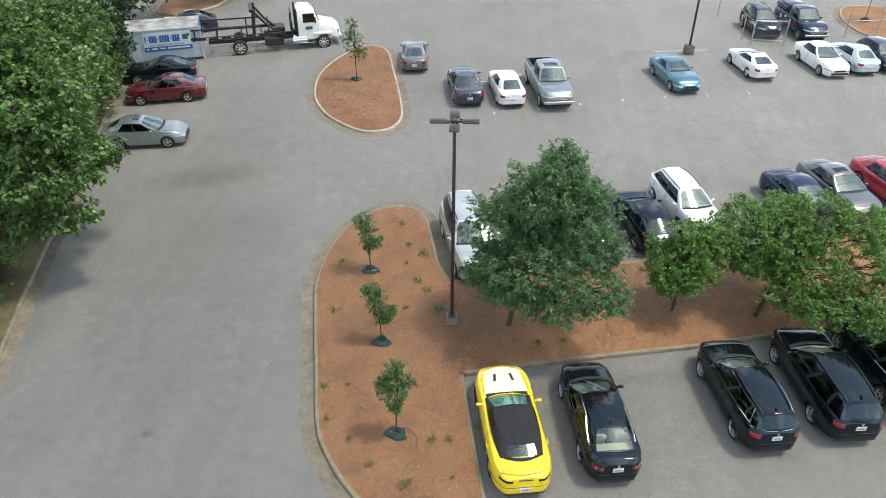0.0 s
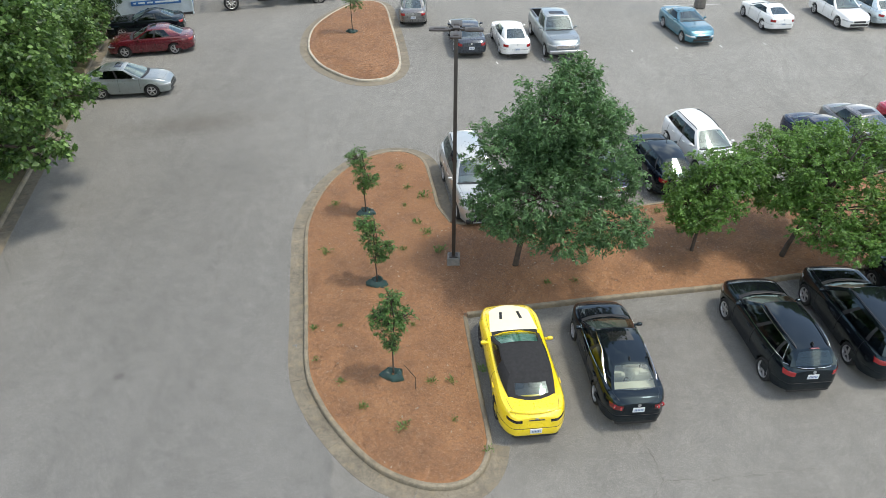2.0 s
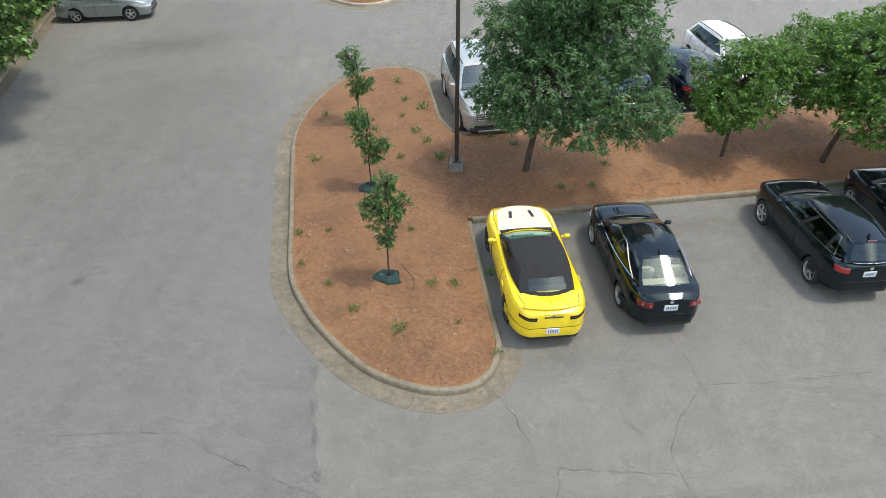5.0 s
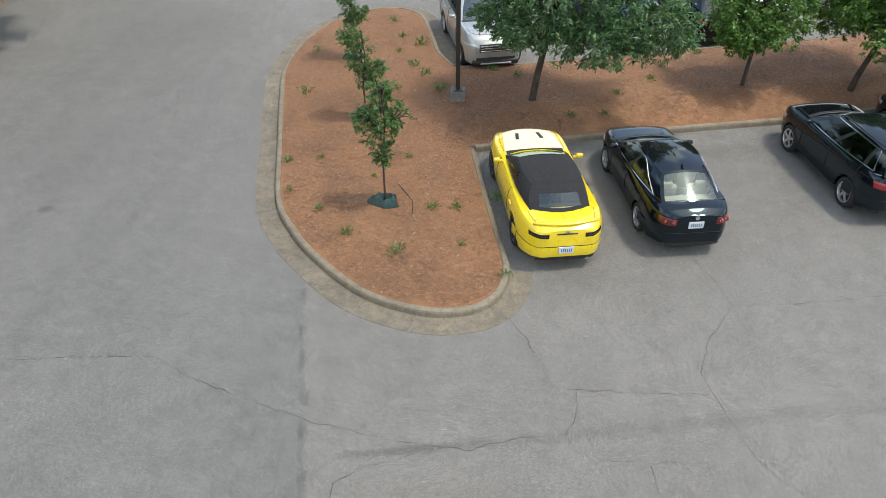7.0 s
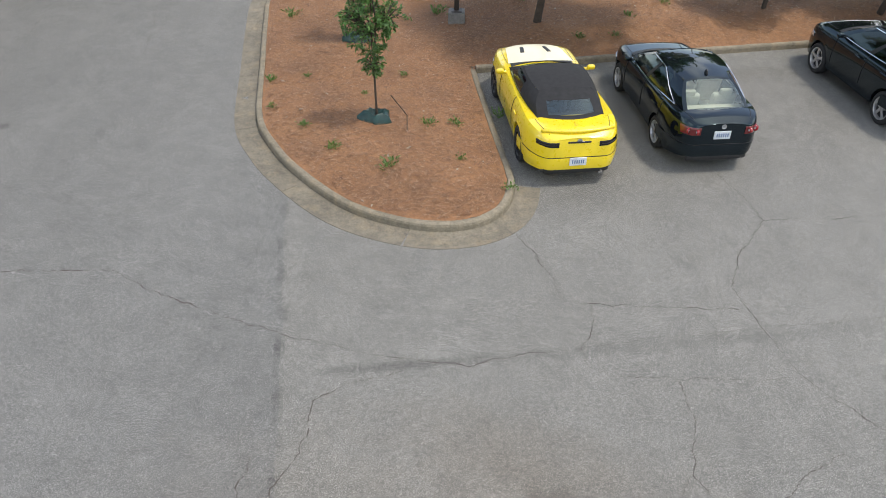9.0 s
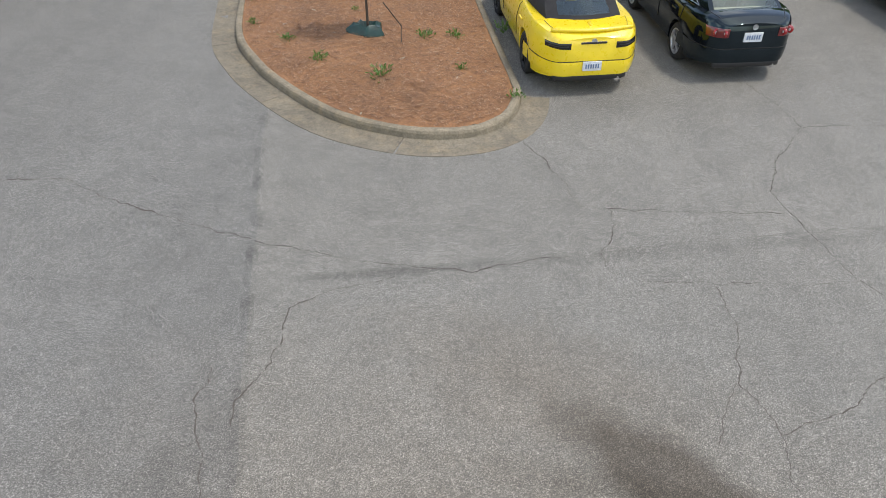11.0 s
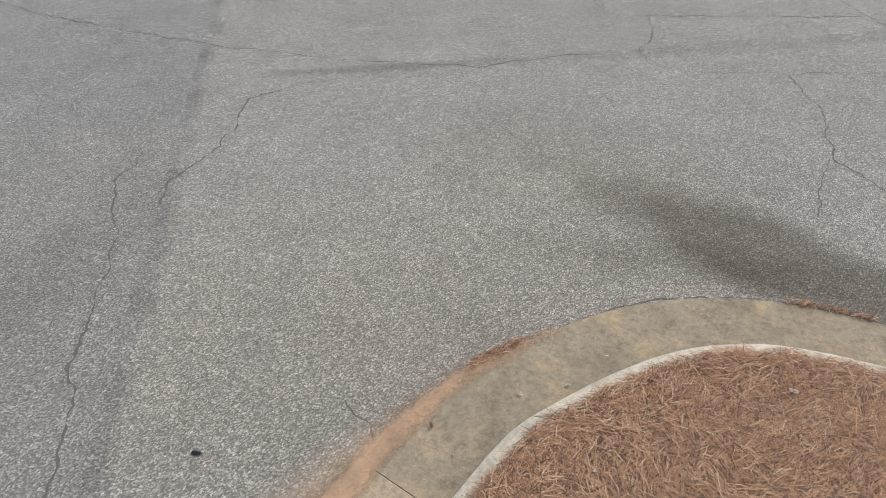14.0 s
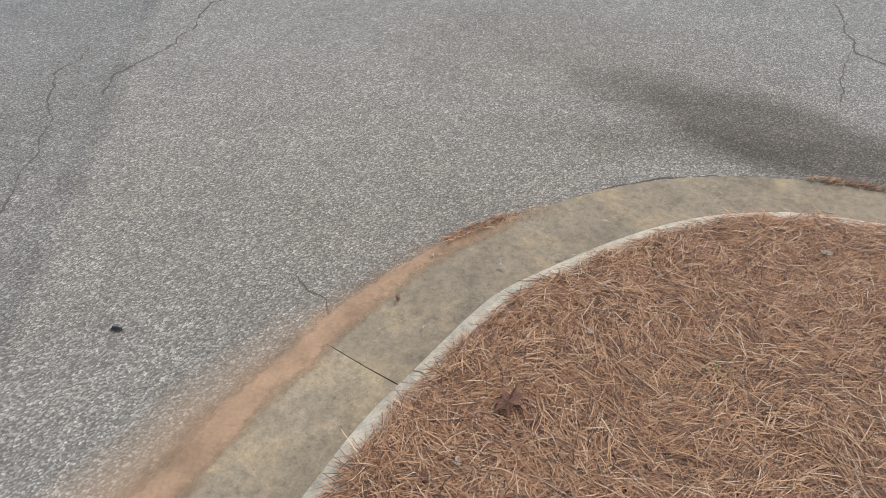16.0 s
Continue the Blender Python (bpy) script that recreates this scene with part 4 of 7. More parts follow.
    # trim: mirrors, lamps, bumper strips, plate, handles
    for s in (1, -1):
        q = bmesh.new()
        add_box(q, (A - 0.30, s * (hw + 0.045), zA + 0.06), (0.10, 0.16, 0.10), 0.035)
        add_box(q, (A - 0.27, s * (hw - 0.04), zA + 0.02), (0.07, 0.12, 0.05), 0.015)
        part("mirror", q, S.get("mirror", body), e, "", True, 50)
        nz = S["nose"]
        end_patch("headlight", s * hw * 0.50, s * hw * 0.93, nz - 0.17, nz - 0.05, CLEARLENS, e, "clear headlight", False, rise=0.05)
        tz = S["tail"] - 0.11
        if S["lamp"] == "slim":
            tl = end_patch("taillight", s * hw * 0.40, s * hw * 0.80, tz - 0.09, tz + 0.015, SMOKELENS, e, "slim smoked taillight", True, 0.006, 0.0, 9, 0.02)
            end_patch("lamp_strip", s * hw * 0.45, s * hw * 0.76, tz - 0.045, tz - 0.03, BLACKTRIM, tl, "", True, 0.012)
        elif S["lamp"] == "round":
            tl = end_patch("taillight", s * hw * 0.48, s * hw * 0.83, tz - 0.13, tz + 0.02, DEEPRED, e, "dark red taillight with round lamps", True, 0.008)
            for yy, rr in ((0.73, 0.06), (0.57, 0.05)):
                at_l = on_end(s * hw * yy, tz - 0.055, True, 0.012)
                nxt = on_end(s * hw * (yy + 0.03), tz - 0.055, True, 0.012)
                yaw = math.atan2(nxt.x - at_l.x, abs(nxt.y - at_l.y))
                for nm2, r1, mt2, hh in (("lamp_ring", rr, REDLENS, 0.008), ("reflector", rr * 0.42, CLEARLENS, 0.014)):
                    b2 = lathe([(0.001, hh), (r1 * 0.85, hh), (r1, 0.0), (r1, -0.03)], 18)
                    b2.transform(Matrix.Translation(at_l) @ Matrix.Rotation(-s * yaw, 4, "Z") @ Matrix.Rotation(radians(-90), 4, "Y"))
                    part(nm2, b2, mt2, tl, "", True, 50)
        else:
            end_patch("taillight", s * hw * 0.58, s * hw * 0.86, tz - 0.10, tz + 0.05, REDLENS, e, "red taillight", True, 0.006)
        for xd in ((0.40, -0.55) if S["doors"] == 4 else (-0.35,)):
            part("door_handle", box((A - 1.0 + (xd - 0.4), s * (hw * 0.985 + 0.012), S["cowl"] - 0.14), (0.19, 0.035, 0.035), 0.012), S.get("handle", body), e)
        if S.get("chrome_line"):
            pts = [side(s)(u, 0.0) + Vector((0, s * 0.012, 0.01)) for u in np.linspace(0.03, 0.9, 10)] + [side(s)(u, 0.93 * (1 - (max(0.0, u - 0.5) / 0.42) ** 2 if S.get("pointed") else 1)) + Vector((0, s * 0.02, 0)) for u in np.linspace(0.86, 0.05, 12)]
            part("window_trim", tube(pts, 0.011, 5), CHROME, e, "bright chrome window trim")
        if S.get("rails"):
            pts = [rail(u, s) + Vector((0, -s * 0.03, 0.045 if 0.06 < u < 0.94 else 0.0)) for u in np.linspace(0.03, 0.97, 12)]
            part("roof_rail", tube(pts, 0.018, 6), BLACKTRIM, e)
        # door seams
        for u in ((0.03, 0.425, 0.80) if S["doors"] == 4 else (0.03, 0.58)):
            p0 = belt(u, s)
            q = bmesh.new()
            x0 = p0.x
            rows = [(f * 1.0 + (0.004 if f else 0), z) for f, z in ((yy, zz) for yy, zz in section(x0)[3:9])]
            add_tube(q, [(x0, s * (yy + 0.001), zz) for yy, zz in rows], [0.006] * len(rows), 4)
            part("door_seam", q, BLACKTRIM, e)
    sl = S["sill"]
    end_patch("grille", -hw * 0.42, hw * 0.42, S["nose"] - 0.20, S["nose"] - 0.08, BLACKTRIM, e, "", False, 0.012)
    end_patch("air_intake", -hw * 0.62, hw * 0.62, sl + 0.10, sl + 0.24, BLACKTRIM, e, "", False, 0.014, n=13)
    end_patch("rear_bumper", -hw * 0.985, hw * 0.985, sl + 0.13, sl + 0.36, body, e, "", True, 0.018, n=25)
    end_patch("bumper_seam", -hw * 0.97, hw * 0.97, sl + 0.362, sl + 0.374, BLACKTRIM, e, "", True, 0.010, n=21)
    end_patch("rear_valance", -hw * 0.66, hw * 0.66, sl + 0.05, sl + 0.15, BLACKTRIM, e, "", True, 0.012, n=15)
    pz = S.get("plate_z", 0.62)
    px = -he - (0.036 if pz < S["sill"] + 0.44 else 0.008)
    pl = part("licence_plate", box((px, 0, pz), (0.02, 0.31, 0.155), 0.004), PLATE, e, "pale licence plate")
    q = bmesh.new()
    for k in range(6):
        add_box(q, (px - 0.012, -0.10 + 0.04 * k, pz), (0.006, 0.022, 0.07), 0)
    part("plate_marks", q, PLATEBAR, pl)
    bd = lathe([(0.001, 0.0), (0.028, 0.0), (0.034, 0.006), (0.046, 0.006), (0.048, -0.02)], 18)
    bd.transform(Matrix.Translation((-he - 0.004, 0, S["tail"] - 0.075)) @ Matrix.Rotation(radians(90), 4, "Z"))
    part("badge", bd, GALV, e, "round metal badge", True, 40)
    for kind, *arg in S.get("extra", ()):
        kind(e, S, *arg)
    return e


YELLOW = paint("yellow_paint", (0.76, 0.565, 0.013), 0, 0.3)
CREAM = paint("cream_vinyl", (0.78, 0.70, 0.50), 0, 0.4, 0.4)
BLACKP = paint("black_paint", (0.003, 0.004, 0.006), 0, 0.2)
NAVY = paint("navy_paint", (0.012, 0.022, 0.05), 0.3, 0.25)
WHITEP = paint("white_paint", (0.68, 0.68, 0.665), 0, 0.3)
SILVERP = paint("silver_paint", (0.25, 0.28, 0.28), 0.6, 0.32)
PALESILVER = paint("pale_silver_paint", (0.42, 0.44, 0.43), 0.6, 0.32)
TRUCKP = paint("grey_silver_paint", (0.20, 0.235, 0.25), 0.55, 0.32)
GREYP = paint("grey_paint", (0.14, 0.14, 0.14), 0.6, 0.3)
SLATEP = paint("slate_paint", (0.045, 0.055, 0.07), 0.5, 0.28)
REDP = paint("dark_red_paint", (0.10, 0.005, 0.012), 0.3, 0.25)
BRIGHTRED = paint("red_paint", (0.36, 0.012, 0.035), 0.2, 0.25)
BLUEP = paint("light_blue_paint", (0.04, 0.15, 0.205), 0.45, 0.3)
ICEP = paint("ice_blue_paint", (0.50, 0.58, 0.61), 0.45, 0.3)


def hood_panel(e, S):
    bm = bmesh.new()
    he = S["L"] / 2
    px, pz = [S["A"], (S["A"] + he) / 2 + 0.1, he - 0.35, he - 0.1], [S["cowl"], S["hood"] + 0.06, S["hood"] - 0.02, S["nose"] + 0.03]

    def top(x):
        return float(np.mean([np.interp(x + k * 0.07, px, pz) for k in (-1.5, -0.75, 0, 0.75, 1.5)]))
    rows = []
    for f in np.linspace(0, 1, 13):
        row = []
        for k in np.linspace(-1, 1, 13):
            x = S["A"] + 0.16 + f * (he - 0.26 - 0.30 * k * k - S["A"] - 0.16)
            w = S["W"] / 2 * (0.76 - 0.12 * f)
            row.append(bm.verts.new((x, w * k, top(x) + 0.058 - 0.036 * k * k)))
        rows.append(row)
    for a, b in zip(rows, rows[1:]):
        for i in range(12):
            bm.faces.new((a[i], b[i], b[i + 1], a[i + 1]))
    bmesh.ops.recalc_face_normals(bm, faces=bm.faces)
    bmesh.ops.solidify(bm, geom=list(bm.faces), thickness=-0.006)
    hp = part("hood_panel", bm, CREAM, e, "cream panel on the yellow hood", True, 40)
    x = S["A"] + 0.85
    for s in (1, -1):
        part("hood_vent", box((x, s * 0.27, top(x) + 0.052), (0.40, 0.10, 0.04), 0.012, Matrix.Rotation(-s * radians(8), 4, "Z") @ Matrix.Rotation(radians(5), 4, "Y"), 0.75), BLACKTRIM, hp, "black hood vent")


def lip_spoiler(e, S):
    pts = [(-S["L"] / 2 + 0.09 + 0.13 * abs(k) ** 2, k * S["W"] * 0.36, S["deck"] + 0.03 - 0.02 * abs(k) ** 4) for k in np.linspace(-1, 1, 11)]
    part("spoiler", tube(pts, 0.032, 6), S["mat"], e, "", True)


def roof_fin(e, S):
    part("antenna", box((S["C"] + 0.12, 0, S["H"] + 0.04), (0.14, 0.04, 0.08), 0.015, None, 0.5), BLACKTRIM, e, "short roof antenna")


def wiper(e, S):
    part("rear_wiper", tube([(S["D"] - 0.06, 0.0, S["deck"] + 0.06), (S["D"] + 0.08, 0.35, S["deck"] + 0.16)], 0.012, 5), BLACKTRIM, e)


def rear_fascia(e, S):
    """The low black diffuser, the recess round the plate and the centre bar."""
    he = S["L"] / 2
    part("trunk_bar", box((-he + 0.0, 0, S["tail"] - 0.10), (0.03, 0.42, 0.035), 0.01), BLACKTRIM, e)
    part("trunk_ridge", box((-he + 0.34, 0, S["deck"] + 0.04), (0.16, 0.05, 0.04), 0.015), S["mat"], e)


def side_graphics(e, S, colours):
    """Printed panels along both flanks and over the hood: plain patches of colour."""
    rg = random.Random(9)
    for s in (1, -1):
        for i in range(9):
            x = -1.6 + 0.36 * i
            part("graphic_panel", box((x, s * (S["W"] / 2 + 0.004), S["cowl"] - 0.32 + rg.uniform(-0.12, 0.12)), (rg.uniform(0.2, 0.42), 0.012, rg.uniform(0.14, 0.36)), 0.005), colours[rg.randrange(len(colours))], e)
    for i in range(4):
        part("hood_graphic", box((S["A"] + 0.62, -0.45 + 0.3 * i, S["hood"] + 0.10), (0.16, 0.2, 0.012), 0.004), colours[0], e)


def rear_chrome(e, S):
    """A bright strip round the tail under the rear window, and a bumper line."""
    he, w = S["L"] / 2, S["W"] / 2
    pts = [(-he + 0.02 + 0.30 * abs(k) ** 3, k * w * 0.86, S["deck"] + 0.015) for k in np.linspace(-1, 1, 13)]
    part("rear_trim", tube(pts, 0.007, 6), CHROME, e, "thin chrome strip")
    part("brake_light", box((S["C"] - 0.03, 0, S["H"] - 0.01), (0.04, 0.24, 0.02), 0.006), DEEPRED, e, "high red brake light")


def bumper_lip(e, S):
    part("exhaust", tube([(-S["L"] / 2 + 0.16, -0.45, 0.27), (-S["L"] / 2 - 0.01, -0.45, 0.27)], 0.04, 10), CHROME, e, "chrome exhaust tip")


SUV = dict(L=4.5, W=1.84, H=1.66, wb=2.65, fo=0.88, r=0.35, nose=0.86, hood=1.02, cowl=1.11, deck=1.14, tail=1.10, A=0.90, B=0.10, C=-1.84, D=-2.06, roof_w=0.58, belt_w=0.87, taper=0.15, quarter=True, hatch=True, rear_up=-0.02, rails=True, sill=0.26, plate_z=0.86, rear_glass=REARGLASS, rear_pane=(0.12, 0.86, 0.10))
COUPE = dict(doors=2, H=1.36, W=1.82, A=0.64, B=-0.12, C=-1.0, D=-1.72)
PICKUP = dict(L=5.8, W=2.0, H=1.93, wb=3.7, fo=0.95, r=0.40, nose=1.02, hood=1.20, cowl=1.27, deck=1.28, tail=1.2, A=1.20, B=0.62, C=-0.62, D=-0.78, roof_w=0.66, belt_w=0.84, sill=0.42, plate_z=0.7)


def truck_bed(e, S):
    """The open load bed: a black liner with floor and walls, side caps and tailgate cap."""
    he, w, z1 = S["L"] / 2, S["W"] / 2, S["deck"]
    x0, x1 = -he + 0.17, S["D"] - 0.15
    xm, ln = (x0 + x1) / 2, x1 - x0
    part("bed_floor", box((xm, 0, 0.79), (ln, w * 1.5, 0.04), 0.01), BLACKTRIM, e, "black load bed floor")
    for s in (1, -1):
        part("bed_wall", box((xm, s * w * 0.735, (z1 + 0.8) / 2), (ln, 0.03, z1 - 0.8), 0.008), BLACKTRIM, e, "black bed liner")
        part("bed_rail", box((xm, s * w * 0.80, z1 + 0.012), (ln + 0.1, 0.13, 0.035), 0.012), BLACKTRIM, e)
    for x in (x0, x1):
        part("bed_end", box((x, 0, (z1 + 0.8) / 2), (0.03, w * 1.48, z1 - 0.8), 0.008), BLACKTRIM, e, "black bed liner")
    part("tailgate", box((-he + 0.09, 0, z1 + 0.01), (0.10, w * 1.62, 0.05), 0.015), S["mat"], e)


def truck_cover(e, S):
    he, w = S["L"] / 2, S["W"] / 2
    part("bed_cover", box(((S["D"] - he) / 2 - 0.02, 0, S["deck"] + 0.25), (he + S["D"] - 0.1, w * 1.7, 0.5), 0.12, None, 0.9), NAVY, e, "dark bed cover", True, 50)


def front_bar(e, S):
    he = S["L"] / 2
    part("front_bumper", box((he + 0.01, 0, S["nose"] - 0.42), (0.14, S["W"] * 0.90, 0.18), 0.05), GALV, e, "bright metal front bumper", True, 50)
    part("grille_bars", box((he - 0.005, 0, S["nose"] - 0.14), (0.07, S["W"] * 0.52, 0.20), 0.03), CHROME, e, "chrome grille", True, 50)


def wide_grille(e, S):
    """A broad grille of bright bars, a dark lower bumper and a skid plate."""
    he, w, z = S["L"] / 2, S["W"] / 2, S["nose"]
    gr = part("grille_panel", box((he + 0.005, 0, z - 0.16), (0.05, w * 1.05, 0.24), 0.02), BLACKTRIM, e, "black grille", True, 50)
    for k in range(3):
        part("grille_bar", box((he + 0.035, 0, z - 0.235 + 0.075 * k), (0.03, w * 1.0, 0.032), 0.01), CHROME, gr, "bright grille bar", True, 50)
    part("front_valance", box((he - 0.03, 0, S["sill"] + 0.08), (0.16, w * 1.5, 0.16), 0.05), BLACKTRIM, e, "", True, 50)
    part("skid_plate", box((he + 0.05, 0, S["sill"] + 0.06), (0.05, w * 1.0, 0.05), 0.015), GALV, e, "", True, 50)


car("yellow_coupe", "bright yellow two-door coupe with cream hood panel and black canvas roof",
             dict(mat=YELLOW, L=4.78, W=1.82, H=1.36, wb=2.81, fo=0.94, r=0.355, nose=0.74, hood=0.90, cowl=0.99, deck=1.03, tail=0.99, A=0.70, B=0.0, C=-1.12, D=-1.70, cowl_deep=0.15, doors=2, quarter=True, soft=True, sunshade=True, taper=0.12, rear_bow=0.26, round_front=1.0, nose_w=0.5, round_rear=0.85, tail_w=0.56,
                  roof_mat=SOFTTOP, rim=DARKALLOY, lamp="slim", roof_w=0.60, belt_w=0.77, plate_z=0.52, rear_pane=(0.20, 0.62, 0.15), rear_glass=PALEGLASS, pale_lining=True, extra=((hood_panel,), (lip_spoiler,), (bumper_lip,), (rear_fascia,))),
             (1.035, -6.21), 101.7)
car("black_sedan", "glossy black four-door sedan with sunroof and beige seats",
            dict(mat=BLACKP, pointed=True, L=4.55, W=1.72, H=1.45, wb=2.58, fo=0.90, r=0.32, A=1.0, B=0.15, C=-1.22, D=-1.82, rear_glass=PALEGLASS, rear_pane=(0.05, 0.93, 0.06), round_rear=0.7, tail_w=0.58, deck=1.06, tail=1.02, cowl=0.98, lamp="round", round_front=1.0, taper=0.17, seat=SEAT_BEIGE, pale_lining=True, sunroof=True, chrome_line=True, plate_z=0.78, extra=((roof_fin,), (bumper_lip,))),
            (3.725, -5.59), 100.5)
car("black_crossover", "glossy black crossover with chrome window line and roof rails",
              {**SUV, **dict(mat=BLACKP, L=4.40, W=1.79, H=1.60, wb=2.636, chrome_line=True, extra=((wiper,), (roof_fin,), (rear_chrome,)))}, (8.53, -4.05), 101.0)
car("black_suv", "black mid-size utility vehicle with silver alloy wheels",
              {**SUV, **dict(mat=BLACKP, L=4.67, W=1.84, H=1.68, wb=2.70, A=0.98, B=0.16, C=-1.95, D=-2.2, extra=((wiper,), (roof_fin,)))}, (11.24, -3.22), 98.8)
car("black_suv", "black utility vehicle parked beside another black one", {**SUV, **dict(mat=BLACKP, L=4.7, W=1.9, H=1.70, chrome_line=True)}, (13.75, -2.2), 101.0)
car("silver_suv", "pale silver full-size utility vehicle beside the mulched bed",
               {**SUV, **dict(mat=PALESILVER, L=5.04, W=1.98, H=1.77, wb=2.86, r=0.38, A=1.10, B=0.28, C=-2.12, D=-2.36, nose=0.95, hood=1.14, cowl=1.20, deck=1.22, tail=1.16, extra=((wide_grille,),))}, (-0.98, 3.6), -74.0)
car("blue_pickup", "dark blue pickup truck behind the large tree", {**PICKUP, **dict(mat=NAVY, open_bed=True, extra=((truck_bed,), (front_bar,)))}, (3.66, 5.8), -74.0)
car("black_hatchback", "black hatchback with red taillights", {**SUV, **dict(mat=BLACKP, L=4.35, W=1.74, H=1.48, r=0.32, nose=0.68, hood=0.92, cowl=1.02, deck=1.06, tail=1.02, D=-1.98, C=-1.40, B=0.15, A=0.9, rear_glass=DARKGLASS, rear_bow=0.06, rails=False, sill=0.22)}, (6.56, 6.08), 103.2)
car("white_crossover", "white compact crossover with dark windows", {**SUV, **dict(mat=WHITEP, L=4.45, W=1.78, H=1.62, A=1.12, B=0.38, C=-1.62, D=-1.98)}, (8.53, 7.6), -73.0)
car("dark_blue_sedan", "dark blue sedan half hidden by a small tree", dict(mat=NAVY, L=4.8, W=1.84), (14.1, 8.5), -72.0)
car("grey_sedan", "metallic grey sedan with a sunroof", dict(mat=GREYP, L=4.6, W=1.8, sunroof=True), (16.1, 9.8), -72.0)
car("red_sedan", "bright red sedan in the north row", dict(mat=BRIGHTRED, L=4.6, W=1.8), (18.9, 10.5), -72.0)
car("slate_sedan", "dark slate four-door sedan with silver bumper edge", dict(mat=SLATEP, L=4.9, W=1.85, wb=2.78, H=1.46), (-2.53, 20.62), 101.8)
car("white_sedan", "white compact sedan with dark rear window", dict(mat=WHITEP, L=4.58, W=1.76, wb=2.64), (0.04, 20.57), 102.4)
car("silver_pickup", "silver four-door pickup truck with an empty black load bed", {**PICKUP, **dict(mat=TRUCKP, sunroof=True, open_bed=True, D=-1.02, C=-0.85, extra=((truck_bed,), (front_bar,)))}, (2.57, 21.1), -77.4)
car("light_blue_coupe", "light metallic blue two-door coupe", {**COUPE, **dict(mat=BLUEP, L=4.77, W=1.87, wb=2.72, nose=0.68, hood=0.88)}, (10.73, 24.0), -75.2)
car("white_coupe", "white two-door coupe with a dark sunroof", {**COUPE, **dict(mat=WHITEP, L=4.5, W=1.75, wb=2.585, H=1.32, sunroof=True)}, (16.17, 26.68), 101.9)
car("white_sedan", "white mid-size sedan facing the aisle", dict(mat=WHITEP, L=4.85, W=1.85, wb=2.77, H=1.46, fo=0.95), (21.05, 27.9), -78.7)
car("silver_sedan", "pale ice-blue compact sedan", dict(mat=ICEP, L=4.62, W=1.78, wb=2.70), (23.25, 28.57), 100.0)
car("blue_grey_hatchback", "blue-grey hatchback at the row's end", {**SUV, **dict(mat=SLATEP, L=4.2, H=1.5, D=-1.9, C=-1.5, nose=0.66, hood=0.9, cowl=1.0, deck=1.04, tail=1.0, rails=False)}, (25.36, 28.9), -79.0)
car("black_suv", "boxy black utility vehicle with coloured graphics on its doors", {**SUV, **dict(mat=BLACKP, L=4.58, W=1.86, H=1.77, nose=1.0, hood=1.15, cowl=1.2, deck=1.2, tail=1.15, extra=((side_graphics, (WHITEP, AMBERLENS, CREAM, BLACKTRIM)),))}, (18.85, 35.05), -84.0)
car("dark_blue_pickup", "dark blue pickup truck with graphics along its side", {**PICKUP, **dict(mat=NAVY, extra=((front_bar,), (truck_cover,), (side_graphics, (WHITEP, NAVY, REDLENS, SLATEP))))}, (21.9, 35.5), -82.3)
car("dark_grey_sedan", "dark grey sedan parked beside the teardrop island", dict(mat=GREYP, L=4.5, W=1.75, wb=2.7), (-6.35, 25.45), 98.0)
car("silver_sedan", "silver compact sedan with sunroof parked across the lane", dict(mat=SILVERP, L=4.38, W=1.735, wb=2.51, sunroof=True), (-19.2, 12.0), 11.7)
car("dark_red_sedan", "dark red metallic sedan with sunroof", dict(mat=REDP, L=4.74, W=1.82, wb=2.75, sunroof=True), (-20.7, 18.0), -162.3)
car("black_coupe", "black two-door coupe beside the storage container", {**COUPE, **dict(mat=BLACKP, L=4.55, W=1.83)}, (-22.5, 21.15), -162.0)


# ---- trees and plants ----
LEAF_OAK = leaf_mat("oak_leaf", (0.020, 0.055, 0.022), (0.105, 0.205, 0.080), (0.14, 0.29, 0.08))
LEAF_BRIGHT = leaf_mat("bright_leaf", (0.032, 0.080, 0.018), (0.115, 0.228, 0.046), (0.20, 0.38, 0.06))
LEAF_WOOD = leaf_mat("wood_leaf", (0.018, 0.050, 0.017), (0.128, 0.218, 0.060), (0.15, 0.28, 0.06))
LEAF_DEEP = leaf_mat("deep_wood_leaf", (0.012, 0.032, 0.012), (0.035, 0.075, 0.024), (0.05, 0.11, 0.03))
LEAF_SAP = leaf_mat("sapling_leaf", (0.03, 0.08, 0.022), (0.095, 0.19, 0.05), (0.12, 0.26, 0.05))
WEED = leaf_mat("weed_leaf", (0.06, 0.12, 0.03), (0.13, 0.24, 0.06), (0.2, 0.36, 0.07))
WRAP = worn("green_plastic_sheet", (0.008, 0.036, 0.03), 0.35, 5, 30, 0.4, 0.6, 0.01)


def quick_mesh(name, verts, faces, material):
    """A mesh from arrays of equal-sided faces."""
    me = bpy.data.meshes.new(name)
    nv, (nf, k) = len(verts), faces.shape
    me.vertices.add(nv)
    me.vertices.foreach_set("co", verts.astype(np.float32).ravel())
    me.loops.add(nf * k)
    me.loops.foreach_set("vertex_index", faces.astype(np.int32).ravel())
    me.polygons.add(nf)
    me.polygons.foreach_set("loop_start", np.arange(0, nf * k, k, dtype=np.int32))
    me.update(calc_edges=True)
    me.materials.append(material)
    return me


